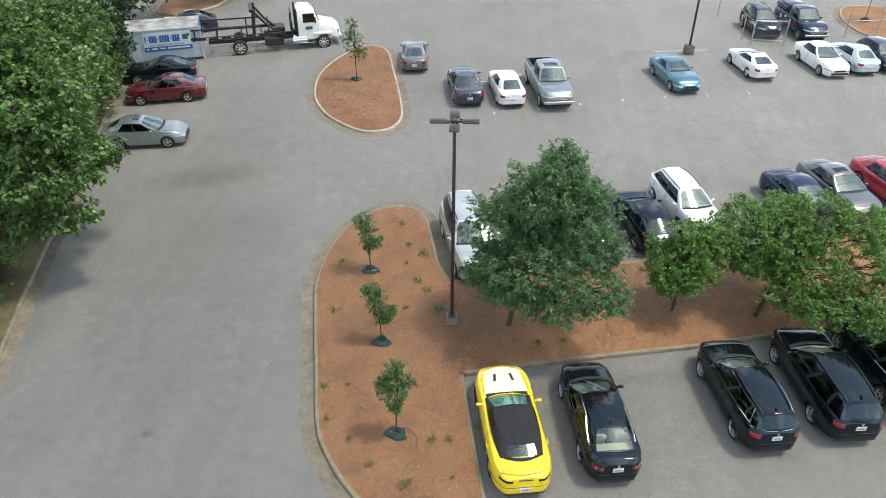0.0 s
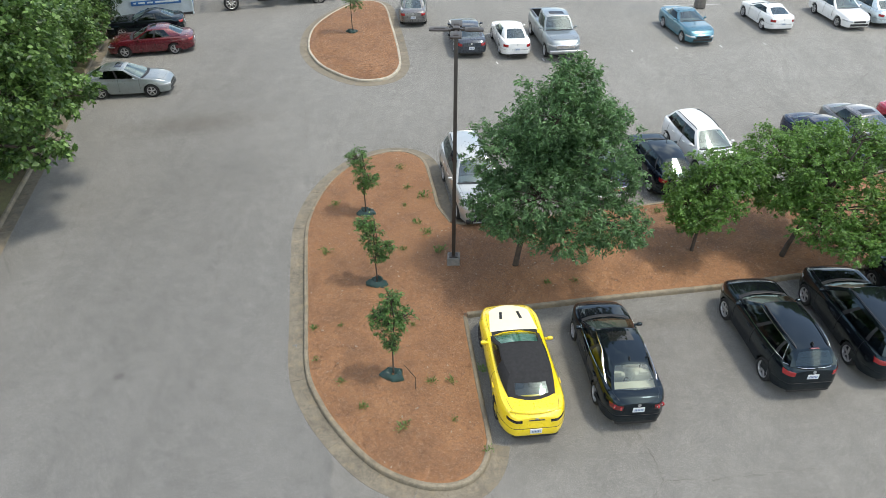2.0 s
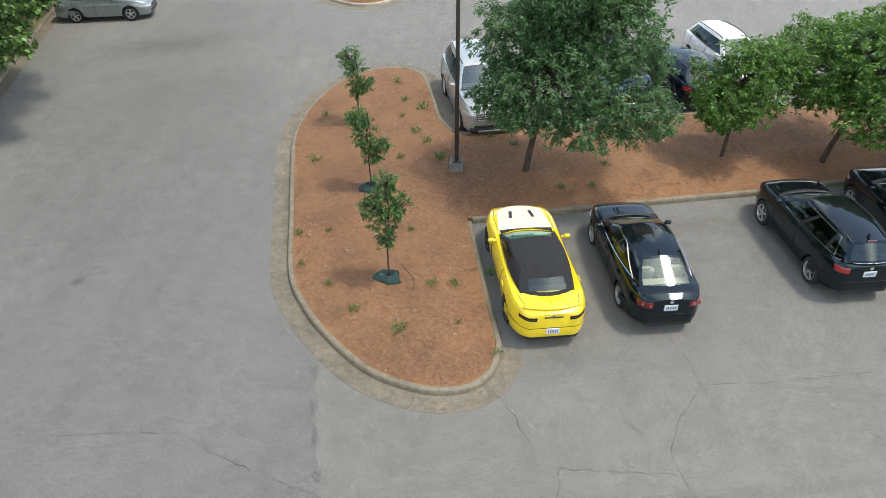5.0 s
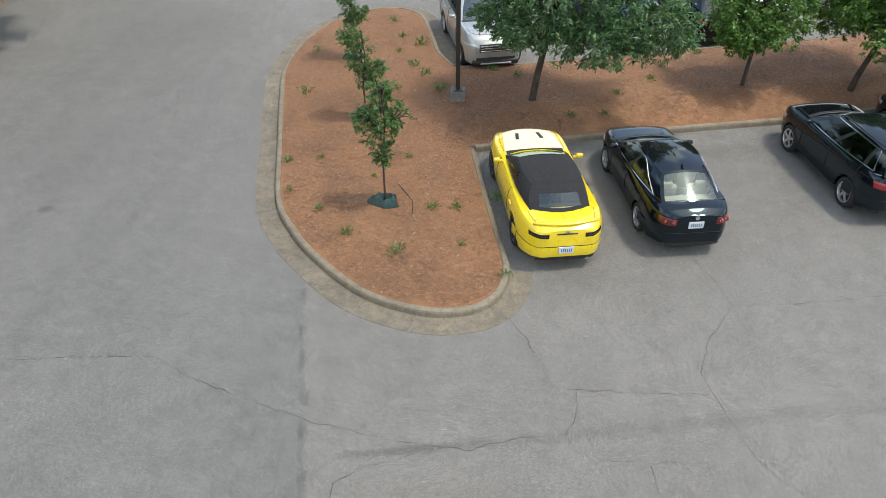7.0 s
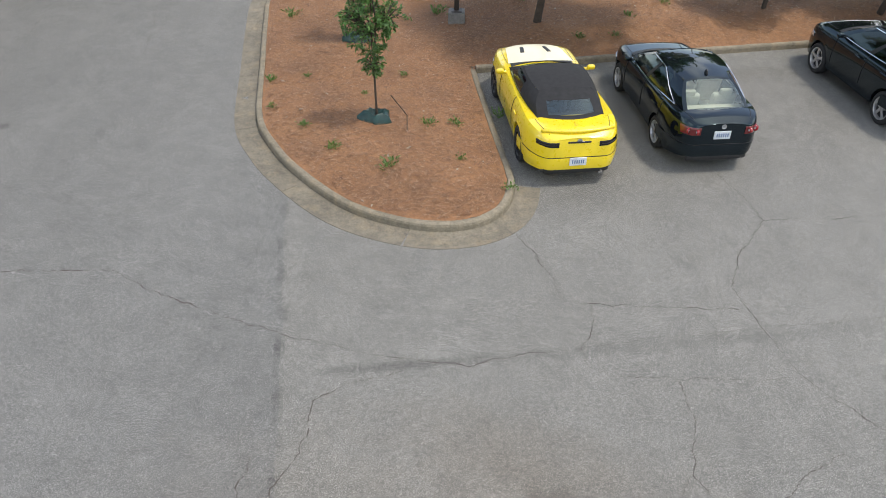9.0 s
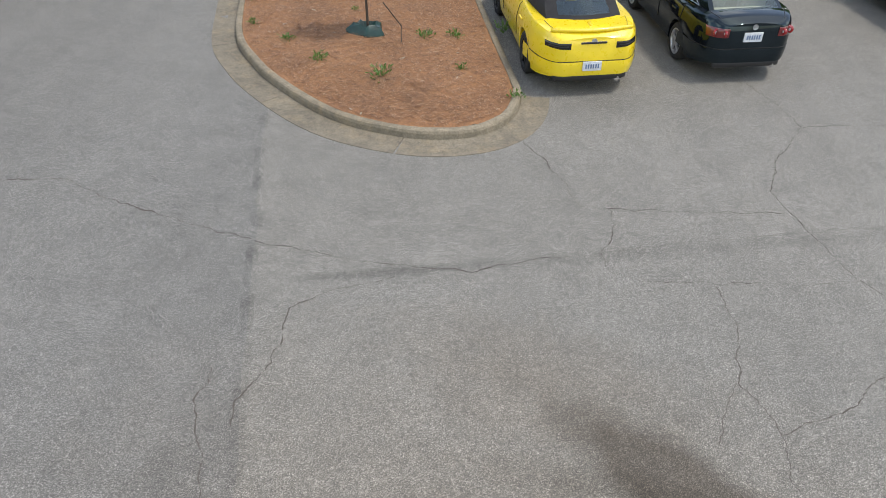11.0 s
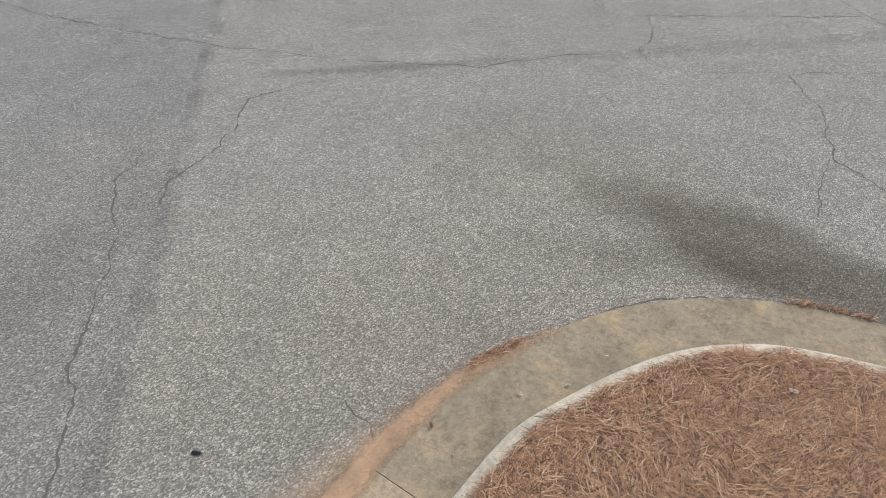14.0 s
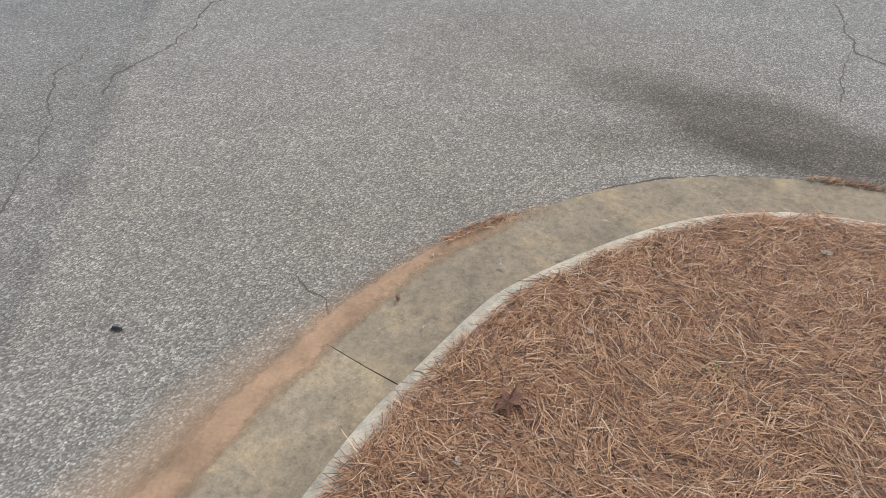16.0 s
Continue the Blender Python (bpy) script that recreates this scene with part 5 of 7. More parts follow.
def leaf_arrays(rng, pos, along, size, slim=0.42, fold=0.25):
    """Pointed leaves, folded along the midrib: six corners and four triangles each."""
    n = len(pos)
    along = along / np.linalg.norm(along, axis=1, keepdims=True)
    ref = rng.normal(size=(n, 3)) * 0.5 + (0, 0, 1.0)
    side = np.cross(along, ref)
    side /= np.linalg.norm(side, axis=1, keepdims=True) + 1e-9
    up = np.cross(side, along)
    s = (size * rng.uniform(0.65, 1.25, n))[:, None]
    w = s * slim * 0.5
    v = np.stack([pos, pos + along * s * 0.35 + side * w + up * w * fold, pos + along * s * 0.72 + side * w * 0.75 + up * w * fold,
                  pos + along * s - up * s * 0.12, pos + along * s * 0.72 - side * w * 0.75 + up * w * fold, pos + along * s * 0.35 - side * w + up * w * fold], 1)
    f = (np.arange(n) * 6)[:, None, None] + np.array([[0, 1, 2], [0, 2, 3], [0, 3, 4], [0, 4, 5]])[None]
    return v.reshape(-1, 3), f.reshape(-1, 3)


def crown_points(rng, lobes, n):
    """Twig tips spread through the outer part of a crown of overlapping lobes, with gaps."""
    vol = np.array([l[3] * l[4] * l[5] for l in lobes]) ** (2 / 3)
    pick = rng.choice(len(lobes), n, p=vol / vol.sum())
    d = rng.normal(size=(n, 3))
    d /= np.linalg.norm(d, axis=1, keepdims=True)
    r = rng.uniform(0.25, 1.0, n) ** 0.45
    L = np.array(lobes)[pick]
    bumpy = np.array([1 + 0.32 * noise.noise(Vector(q) * 2.2 + Vector((k * 3.1, 0, 0))) for q, k in zip(d, pick)])
    p = L[:, :3] + d * (r * bumpy)[:, None] * L[:, 3:6]
    keep = np.array([noise.noise(Vector(q) * 1.1) > -0.30 for q in p])
    return p[keep], d[keep], pick[keep]


def tree(name, label, base, lobes, twigs, leaves, size, leafmat, lean=(0, 0), trunk_r=0.14, seed=1, slim=0.42, droop=0.5, limbs=True, group="", bark=BARK):
    rng = np.random.default_rng(seed)
    bz = land(*base) + 0.1
    e = thing(name, Matrix.Translation((*base, bz)), label, "tree", group)
    o = np.array((*base, bz))
    L = [(l[0] - o[0], l[1] - o[1], l[2] - o[2], *l[3:]) for l in lobes]
    tips, d, pick = crown_points(rng, L, twigs)
    top = max(l[2] + l[5] * 0.5 for l in L)
    low = min(l[2] for l in L)
    # trunk with a slight bend, then limbs to each lobe and branches to some of the twigs
    bm = bmesh.new()
    hub = Vector((lean[0], lean[1], low * 0.9))
    trunk_pts = [Vector((0, 0, -0.15)), Vector((0, 0, 0.02)), Vector((lean[0] * 0.3, lean[1] * 0.3, hub.z * 0.4)), hub]
    add_tube(bm, trunk_pts, [trunk_r * 1.35, trunk_r * 1.1, trunk_r * 0.95, trunk_r * 0.8], 10)
    main = Vector((np.mean([l[0] for l in L]), np.mean([l[1] for l in L]), top))
    mids = [hub, hub.lerp(main, 0.5) + Vector((0.1, -0.08, 0.1)), main]
    add_tube(bm, mids, [trunk_r * 0.8, trunk_r * 0.5, 0.02], 8)
    part("trunk", bm, bark, e, "", True, 60)
    if limbs:
        for i, l in enumerate(L):
            bm = bmesh.new()
            c = Vector(l[:3])
            st = hub.lerp(main, min(0.8, max(0.0, (c.z - hub.z) / max(0.5, main.z - hub.z) * 0.7)))
            add_tube(bm, [st, st.lerp(c, 0.5) + Vector((0, 0, 0.15)), c], [trunk_r * 0.42, trunk_r * 0.3, trunk_r * 0.16], 6)
            mine = tips[pick == i]
            for q in mine[:: max(1, len(mine) // 14)]:
                add_tube(bm, [c.lerp(st, 0.2), Vector(q) * 0.55 + c * 0.45 + Vector((0, 0, 0.05)), Vector(q)], [0.018, 0.011, 0.004], 4, False)
            part("limb", bm, bark, e, "", True)
    n = len(tips)
    tw = rng.normal(size=(n, 3)) * 0.5 + d + (0, 0, 0.1)
    tw /= np.linalg.norm(tw, axis=1, keepdims=True)
    k = leaves
    t = rng.uniform(0, 1, (n, k, 1))
    pos = tips[:, None] - tw[:, None] * (0.16 * (1 - t)) * (size / 0.12) ** 0.5 + rng.normal(size=(n, k, 3)) * 0.035 * (size / 0.12)
    out = tw[:, None] * 0.55 + rng.normal(size=(n, k, 3)) * (0.75, 0.75, 0.35) + (0, 0, -droop * 0.6)
    v, f = leaf_arrays(rng, pos.reshape(-1, 3), out.reshape(-1, 3), np.full(n * k, size), slim)
    under(new("crown", quick_mesh("crown", v, f, leafmat)), e)
    return e


tree("shade_tree", "large leafy shade tree with dark green crown rising from mulch", (0.83, -1.40),
                [(1.75, -1.2, 6.0, 1.35, 1.3, 1.6), (0.5, -1.0, 4.4, 1.55, 1.5, 1.3), (2.95, -1.3, 4.6, 1.6, 1.6, 1.5), (1.6, -2.2, 3.6, 1.9, 1.6, 1.3), (1.6, 0.1, 4.5, 1.8, 1.5, 1.6),
                 (3.8, -2.6, 3.0, 1.1, 1.0, 0.8), (-0.05, -1.5, 3.1, 0.95, 1.0, 0.85), (2.2, -3.0, 2.75, 1.25, 0.8, 0.7), (3.8, -0.8, 3.5, 0.95, 1.1, 0.85), (0.6, -2.4, 2.8, 1.0, 0.8, 0.6), (1.7, -1.1, 4.4, 1.3, 1.3, 1.3), (2.2, -0.9, 6.75, 1.0, 1.0, 1.0), (3.1, -0.6, 5.4, 1.1, 1.1, 0.9)],
                5600, 14, 0.125, LEAF_OAK, (0.35, 0.05), 0.10, 3, 0.36, 0.55)
tree("ornamental_tree", "small multi-stemmed tree with bright green leaves", (6.89, -0.02),
                [(7.0, 0.3, 2.9, 1.1, 1.1, 0.85), (6.4, 0.1, 2.4, 0.9, 0.9, 0.7), (7.7, 0.2, 2.5, 0.9, 1.0, 0.7), (7.0, -0.5, 2.2, 1.0, 0.7, 0.6), (8.4, 1.0, 3.3, 1.1, 1.0, 0.6), (7.0, 0.6, 3.5, 0.9, 0.9, 0.6), (6.2, 0.6, 3.0, 0.7, 0.8, 0.6), (8.0, 0.7, 3.4, 0.8, 0.9, 0.6), (6.4, -0.4, 2.0, 0.7, 0.6, 0.5)],
                1750, 13, 0.105, LEAF_BRIGHT, (0.1, 0.1), 0.06, 5, 0.5, 0.35)
tree("ornamental_tree", "spreading low tree with bright green crown over the mulch", (9.97, 0.17),
                 [(10.5, 1.1, 3.7, 1.5, 1.5, 0.9), (12.0, 0.9, 3.7, 1.6, 1.5, 0.9), (11.2, -0.4, 2.7, 1.5, 1.0, 0.8), (9.3, 1.9, 3.6, 1.1, 1.2, 0.7), (13.1, 0.0, 2.9, 1.1, 1.1, 0.8), (12.0, -1.0, 2.2, 1.2, 0.7, 0.6), (10.9, 2.5, 3.6, 1.3, 1.2, 0.7),
                  (13.6, 1.6, 3.3, 1.3, 1.2, 0.8), (12.8, -1.6, 2.3, 1.2, 0.9, 0.7), (11.4, -1.5, 2.0, 1.0, 0.7, 0.6), (14.3, -0.6, 2.9, 1.2, 1.1, 0.9), (10.2, 0.4, 2.9, 1.0, 1.0, 0.7), (11.6, 1.5, 4.4, 1.2, 1.2, 0.6), (12.9, 1.2, 4.2, 1.2, 1.2, 0.6), (10.6, -0.8, 2.1, 1.1, 0.8, 0.6), (13.4, -1.9, 2.0, 1.1, 0.8, 0.6), (9.5, 0.4, 2.7, 0.8, 0.9, 0.5), (9.6, 1.1, 2.1, 0.9, 0.9, 0.6), (10.6, 0.9, 2.2, 1.0, 1.0, 0.7), (9.0, 1.3, 2.7, 0.8, 0.9, 0.6), (10.3, 2.0, 2.7, 1.1, 1.0, 0.7)],
                 5200, 13, 0.105, LEAF_BRIGHT, (0.4, 0.1), 0.085, 6, 0.5, 0.35)
tree("round_shrub", "dense rounded green shrub at the bed's edge", (17.0, 6.1), [(17.0, 6.1, 1.05, 0.95, 0.95, 0.75)], 420, 13, 0.09, LEAF_BRIGHT, (0, 0), 0.05, 8, 0.5, 0.2, False)


def sapling(base, h, seed, lobes, wrapped=True, label="young staked tree with a green watering bag at its foot"):
    x, y = base
    z = land(x, y) + 0.2
    t = tree("sapling", label, base, [(x + a, y + b, z + c * h, r * 1.02, r * 1.02, q) for a, b, c, r, q in lobes], 210, 13, 0.088, LEAF_SAP, (lobes[0][0] * 0.3, 0.0), 0.025, seed, 0.42, 0.5, True, "saplings")
    if wrapped:
        rng = np.random.default_rng(seed)
        bm = bmesh.new()
        rings = []
        for i, (rr, zz) in enumerate(((0.36, -0.03), (0.38, 0.05), (0.33, 0.13), (0.22, 0.17), (0.12, 0.12), (0.05, 0.10))):
            rr, zz = rr * 0.9, zz * 1.7
            rings.append([bm.verts.new((rr * (1 + 0.28 * math.sin(3 * a + seed) * (i < 4) + rng.uniform(-0.12, 0.12)) * math.cos(a), rr * (0.8 + rng.uniform(-0.12, 0.12)) * math.sin(a) - 0.06, zz + rng.uniform(-0.03, 0.05) * (i > 0))) for a in np.linspace(0, 2 * math.pi, 20, endpoint=False)])
        for r0, r1 in zip(rings, rings[1:]):
            for k in range(20):
                bm.faces.new((r0[k], r0[(k + 1) % 20], r1[(k + 1) % 20], r1[k]))
        part("watering_bag", bm, WRAP, t, "dark green plastic watering bag", True, 50)
    return t


sapling((-4.83, 1.45), 2.75, 21, [(-0.05, 0.1, 0.62, 0.42, 0.55), (-0.25, 0.15, 0.82, 0.42, 0.4), (0.25, 0.0, 0.52, 0.36, 0.32), (0.0, 0.0, 0.42, 0.3, 0.3)])
sapling((-3.65, -2.65), 2.6, 22, [(-0.1, 0.1, 0.66, 0.44, 0.5), (0.3, 0.05, 0.55, 0.34, 0.34), (-0.25, 0.1, 0.86, 0.36, 0.32), (0.05, 0.0, 0.42, 0.34, 0.3)])
sapling((-2.46, -6.68), 3.1, 23, [(0.0, 0.0, 0.60, 0.44, 0.6), (0.32, 0.0, 0.68, 0.34, 0.4), (-0.3, 0.05, 0.66, 0.36, 0.4), (0.0, 0.1, 0.86, 0.34, 0.4), (0.02, 0.0, 0.38, 0.28, 0.28)])
sapling((-9.55, 21.44), 4.2, 24, [(0.0, 0.0, 0.55, 0.6, 0.9), (0.4, 0.0, 0.45, 0.5, 0.5), (-0.4, 0.2, 0.62, 0.5, 0.6), (-0.1, 0.1, 0.85, 0.45, 0.6)])
sapling((27.86, 38.39), 3.4, 25, [(0.0, 0.0, 0.75, 0.7, 0.5), (0.6, 0.0, 0.65, 0.5, 0.4), (-0.6, 0.1, 0.68, 0.5, 0.4)])
stake = thing("tree_stake", Matrix.Translation((-1.75, -7.3, land(-1.75, -7.3) + 0.12)), "bent thin wooden stake leaning beside a sapling", "stake")
part("rod", tube([(0, 0, -0.05), (-0.03, 0.3, 0.35), (-0.35, 0.35, 0.75)], 0.011, 5), BARK, stake)

# weeds in the mulch
def weed(base, r, seed, n=46):
    r *= 0.9
    rng = np.random.default_rng(seed)
    z = (main_top if base[1] > -12 else nose_top)(*base) - 0.02
    pos = np.c_[rng.normal(0, r * 0.35, (n, 2)), rng.uniform(0.0, r * 0.7, n)]
    out = np.c_[pos[:, :2] / r + rng.normal(0, 0.4, (n, 2)), rng.uniform(0.3, 1.3, n)]
    v, f = leaf_arrays(rng, pos, out, np.full(n, r * 0.42), 0.34)
    v = np.vstack([v, ((-0.004, 0, -0.03), (0.004, 0.003, -0.03))])
    f = np.vstack([f, np.c_[np.full(n, 6 * n), np.full(n, 6 * n + 1), 6 * np.arange(n)]])
    ob = new("weed", quick_mesh("weed", v, f, WEED))
    ob.location = (*base, z)
    tagged(ob, "small green weed sprouting through the mulch", "weed", "weeds")


for i, (wx, wy, wr) in enumerate(((-3.1, -8, .2), (-1.9, -8.6, .24), (-1.35, -6.9, .2), (-0.8, -6.8, .2), (-0.6, -8.2, .14), (0.35, -9, .18), (0.05, -6.2, .22), (-5.72, -1.22, .25), (-4.08, 4.94, .22), (-3.55, 3.35, .24), (-2.83, 2.85, .32), (-3.44, 2.03, .16),
                                  (-2.81, 0.84, .24), (-2.39, 0.25, .26), (-1.81, -0.79, .3), (-3.08, -0.81, .22), (-4.4, -4.8, .14), (-5.2, -5, .2), (-3.9, -7.1, .16), (1.92, -2.19, .18), (3.26, -0.91, .2), (4.73, 1.06, .26), (4.3, 0.13, .22), (0.4, 0.24, .2), (-0.33, 0.87, .22), (6.11, 2.48, .24), (2.83, -1.99, .16), (-4.8, -6.3, .15), (-6.09, 1.85, .22), (-2.2, -4.6, .15), (-2.9, -5.6, .12), (1.1, -17.4, .07), (1, -17.75, .08), (0.62, -18.35, .07))):
    weed((wx, wy), wr, 100 + i)

# the wood along the west edge
WOODS = [
    ("large roadside tree with broad leaves hanging over the kerb", (-19.2, -0.6), [(-17.2, 0.8, 7.2, 2.6, 2.6, 2.2), (-16.6, 0.2, 4.9, 1.7, 2.2, 1.3), (-18.6, 3.2, 6.8, 2.6, 2.8, 2.3), (-19.0, 1.5, 9.6, 2.8, 2.8, 2.0), (-15.7, -0.3, 3.35, 0.95, 1.1, 0.55), (-18.2, 3.5, 3.9, 1.6, 2.0, 1.3), (-17.6, 0.0, 3.0, 1.1, 1.5, 0.8), (-16.4, 2.4, 4.2, 1.3, 1.6, 0.9)], 3000, 0.2, LEAF_WOOD, 31),
    ("roadside tree with dense green crown over the lane", (-21.6, 5.4), [(-20.3, 6.4, 5.8, 2.4, 2.5, 2.4), (-21.3, 8.8, 6.6, 2.6, 2.6, 2.6), (-22.0, 6.0, 9.0, 2.8, 3.0, 2.4), (-19.6, 5.0, 3.5, 1.2, 1.6, 0.9), (-21.2, 7.0, 2.6, 1.2, 2.2, 1.4)], 2300, 0.19, LEAF_WOOD, 32),
    ("tall tree at the wood's edge", (-24.2, 12.0), [(-22.6, 12.2, 4.6, 2.2, 2.4, 2.2), (-23.8, 14.5, 6.2, 2.6, 2.8, 3.0), (-24.4, 11.5, 8.5, 2.8, 3.0, 2.6), (-23.2, 10.2, 2.6, 1.2, 1.8, 1.4), (-24.2, 15.5, 2.8, 1.3, 2.0, 1.6), (-23.2, 14.6, 1.8, 1.1, 1.8, 1.3), (-24.2, 18.0, 1.9, 1.1, 1.8, 1.4)], 2500, 0.19, LEAF_WOOD, 33),
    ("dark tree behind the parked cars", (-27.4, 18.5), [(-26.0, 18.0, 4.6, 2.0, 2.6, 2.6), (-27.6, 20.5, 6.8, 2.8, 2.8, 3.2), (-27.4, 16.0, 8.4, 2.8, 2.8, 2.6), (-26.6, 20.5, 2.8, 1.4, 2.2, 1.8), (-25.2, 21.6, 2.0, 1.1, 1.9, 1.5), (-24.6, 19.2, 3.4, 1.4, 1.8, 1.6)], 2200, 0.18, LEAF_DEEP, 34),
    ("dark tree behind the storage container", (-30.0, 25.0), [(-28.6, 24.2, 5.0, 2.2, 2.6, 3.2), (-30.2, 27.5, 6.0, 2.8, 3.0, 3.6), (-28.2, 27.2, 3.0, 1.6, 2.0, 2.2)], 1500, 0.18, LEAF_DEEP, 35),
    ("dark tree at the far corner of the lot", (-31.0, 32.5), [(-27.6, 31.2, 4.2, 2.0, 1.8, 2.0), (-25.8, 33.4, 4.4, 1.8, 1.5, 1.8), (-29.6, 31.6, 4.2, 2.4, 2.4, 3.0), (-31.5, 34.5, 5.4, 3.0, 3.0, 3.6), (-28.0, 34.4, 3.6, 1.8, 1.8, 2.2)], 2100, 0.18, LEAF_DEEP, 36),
    ("tall tree deep in the wood", (-25.5, 2.0), [(-24.5, 1.5, 8.6, 3.2, 3.4, 3.2), (-25.0, 6.0, 10.5, 3.4, 3.6, 3.0), (-23.4, -2.4, 6.4, 2.8, 3.0, 2.8)], 1700, 0.2, LEAF_WOOD, 37),
    ("leafy tree beside the southern lane", (-19.8, -6.4), [(-18.7, -5.2, 3.6, 1.5, 2.0, 1.5), (-19.4, -4.0, 5.6, 2.0, 2.4, 1.8), (-20.0, -7.2, 5.0, 2.2, 2.4, 2.2), (-18.6, -2.4, 2.4, 1.0, 1.5, 0.9)], 1500, 0.2, LEAF_WOOD, 38),
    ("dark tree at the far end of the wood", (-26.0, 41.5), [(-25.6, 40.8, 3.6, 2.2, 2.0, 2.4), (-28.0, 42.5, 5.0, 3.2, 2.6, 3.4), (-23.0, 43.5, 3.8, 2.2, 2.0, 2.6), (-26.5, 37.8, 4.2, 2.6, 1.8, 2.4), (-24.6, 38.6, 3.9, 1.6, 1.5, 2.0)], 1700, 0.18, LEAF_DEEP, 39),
]
for lb, bs, lobes, tw, sz, mt, sd in WOODS:
    tree("woodland_tree", lb, bs, lobes, tw, 11, sz, mt, (0.3, 0.2), 0.2, sd, 0.72, 0.55, True, "woodland trees")

# undergrowth along the kerb, one uncountable tangle
rng = np.random.default_rng(51)
ux, uy = [], []
while len(ux) < 5200:
    i = rng.integers(0, len(WESTLINE) - 1)
    off = 0.45 + abs(rng.normal(0, 2.6))
    px, py = WESTLINE[i][0] - off, WESTLINE[i][1] + rng.uniform(-0.3, 0.3)
    if noise.noise((px * 0.5, py * 0.5, 4.0)) > -0.15 + (0.25 if py < -3 else 0):
        ux.append(px), uy.append(py)
ux, uy = np.array(ux), np.array(uy)
hh = np.array([0.22 + 0.03 * min(8, 3) + max(0.0, 0.9 * noise.noise((a * 0.45, b * 0.45, 9.0)) + 0.55) * min(1.0, 0.25 + k) for a, b, k in zip(ux, uy, rng.uniform(0, 1, len(ux)))])
tips = np.c_[ux, uy, hh + [land(a, b) for a, b in zip(ux, uy)]]
k = 7
pos = tips[:, None] + rng.normal(size=(len(tips), k, 3)) * (0.14, 0.14, 0.09)
out = rng.normal(size=(len(tips), k, 3)) + (0.35, -0.2, 0.25)
v, f = leaf_arrays(rng, pos.reshape(-1, 3), out.reshape(-1, 3), np.full(len(tips) * k, 0.15), 0.7)
tagged(new("undergrowth", quick_mesh("undergrowth", v, f, LEAF_WOOD)), "tangled ivy and shrubs under the trees", "undergrowth", kind="stuff")


# ---- pine straw: loose needles over the beds ----
def needles(name, n, region, zfun, length, width, seed, label, tilt=0.16, clump=1.0):
    rng = np.random.default_rng(seed)
    pts = []
    (x0, x1), (y0, y1), test = region
    while len(pts) < n:
        q = rng.uniform((x0, y0), (x1, y1), (20000, 2))
        pts += list(q[test(q)])
    p = np.array(pts[:n])
    k = np.arange(n) // 5 * 5
    tuft = p[k] + rng.normal(0, 0.16 * length, (n, 2))
    p = np.where(test(tuft)[:, None], tuft, p)
    z = zfun(p) + rng.uniform(0.0, 0.028, n) * clump
    sw = np.array([noise.noise((a * 2.3, b * 2.3, seed)) for a, b in p]) * 3.2
    ang = sw + rng.normal(0, 0.85, n)[k] + rng.normal(0, 0.22, n)
    ln = length * rng.uniform(0.5, 1.2, n)
    d = np.c_[np.cos(ang), np.sin(ang), rng.normal(0, tilt, n)]
    sd = np.c_[-np.sin(ang), np.cos(ang), np.zeros(n)]
    bend = rng.normal(0, 0.07, n)[:, None] * ln[:, None] * sd
    c = np.c_[p, z]
    w = (width * rng.uniform(0.7, 1.3, n))[:, None]
    a, m, b = c - d * ln[:, None] / 2, c + bend + np.c_[np.zeros((n, 2)), np.abs(d[:, 2]) * 0.01 + 0.006], c + d * ln[:, None] / 2
    up = np.array((0, 0, 1.0))
    v = np.stack([a - sd * w * 0.6, a + sd * w * 0.6, m - sd * w, m + up * w, m + sd * w, b], 1)
    f = (np.arange(n) * 6)[:, None, None] + np.array([[0, 3, 2], [0, 1, 3], [1, 4, 3], [2, 3, 5], [3, 4, 5]])[None]
    tagged(new(name, quick_mesh(name, v.reshape(-1, 3), f.reshape(-1, 3), NEEDLE)), label, "pine straw", kind="stuff")


def inset(line, o):
    tg = np.gradient(line, axis=0)
    tg /= np.linalg.norm(tg, axis=1, keepdims=True)
    return [(x - ty * o, y + tx * o) for (x, y), (tx, ty) in zip(line[::2], tg[::2])]


nose_poly = inset(NOSE, 0.105)
main_poly = inset(main_line, 0.2)
needles("pine_straw", 190000, ((-0.9, 3.0), (-19.9, -16.6), lambda q: inside_many(nose_poly, q)), nose_top.many, 0.13, 0.0012, 61, "thick loose layer of brown pine needles", 0.17, 1.5)
needles("pine_straw", 55000, ((-1.0, 3.7), (-23.3, -16.8), lambda q: inside_many(nose_poly, q) & ((q[:, 1] < -19.85) | (q[:, 0] > 2.95))), nose_top.many, 0.14, 0.0018, 67, "loose brown pine needles at the back of the bed")
needles("pine_straw", 150000, ((-7.1, 0.6), (-10.3, 6.8), lambda q: inside_many(main_poly, q)), main_top.many, 0.10, 0.0015, 62, "loose brown pine needles over the bed", 0.2)
needles("pine_straw", 45000, ((-1.5, 15.0), (-4.0, 6.0), lambda q: inside_many(main_poly, q)), main_top.many, 0.13, 0.0022, 63, "loose brown pine needles under the trees", 0.2)


isle_poly = inset(ISLE, 0.2)
needles("pine_straw", 26000, ((-13.5, -4.5), (12.0, 31.0), lambda q: inside_many(isle_poly, q)), bed_height(ISLE, 0.12, 2.0).many, 0.20, 0.0035, 68, "loose brown pine needles on the island", 0.2)


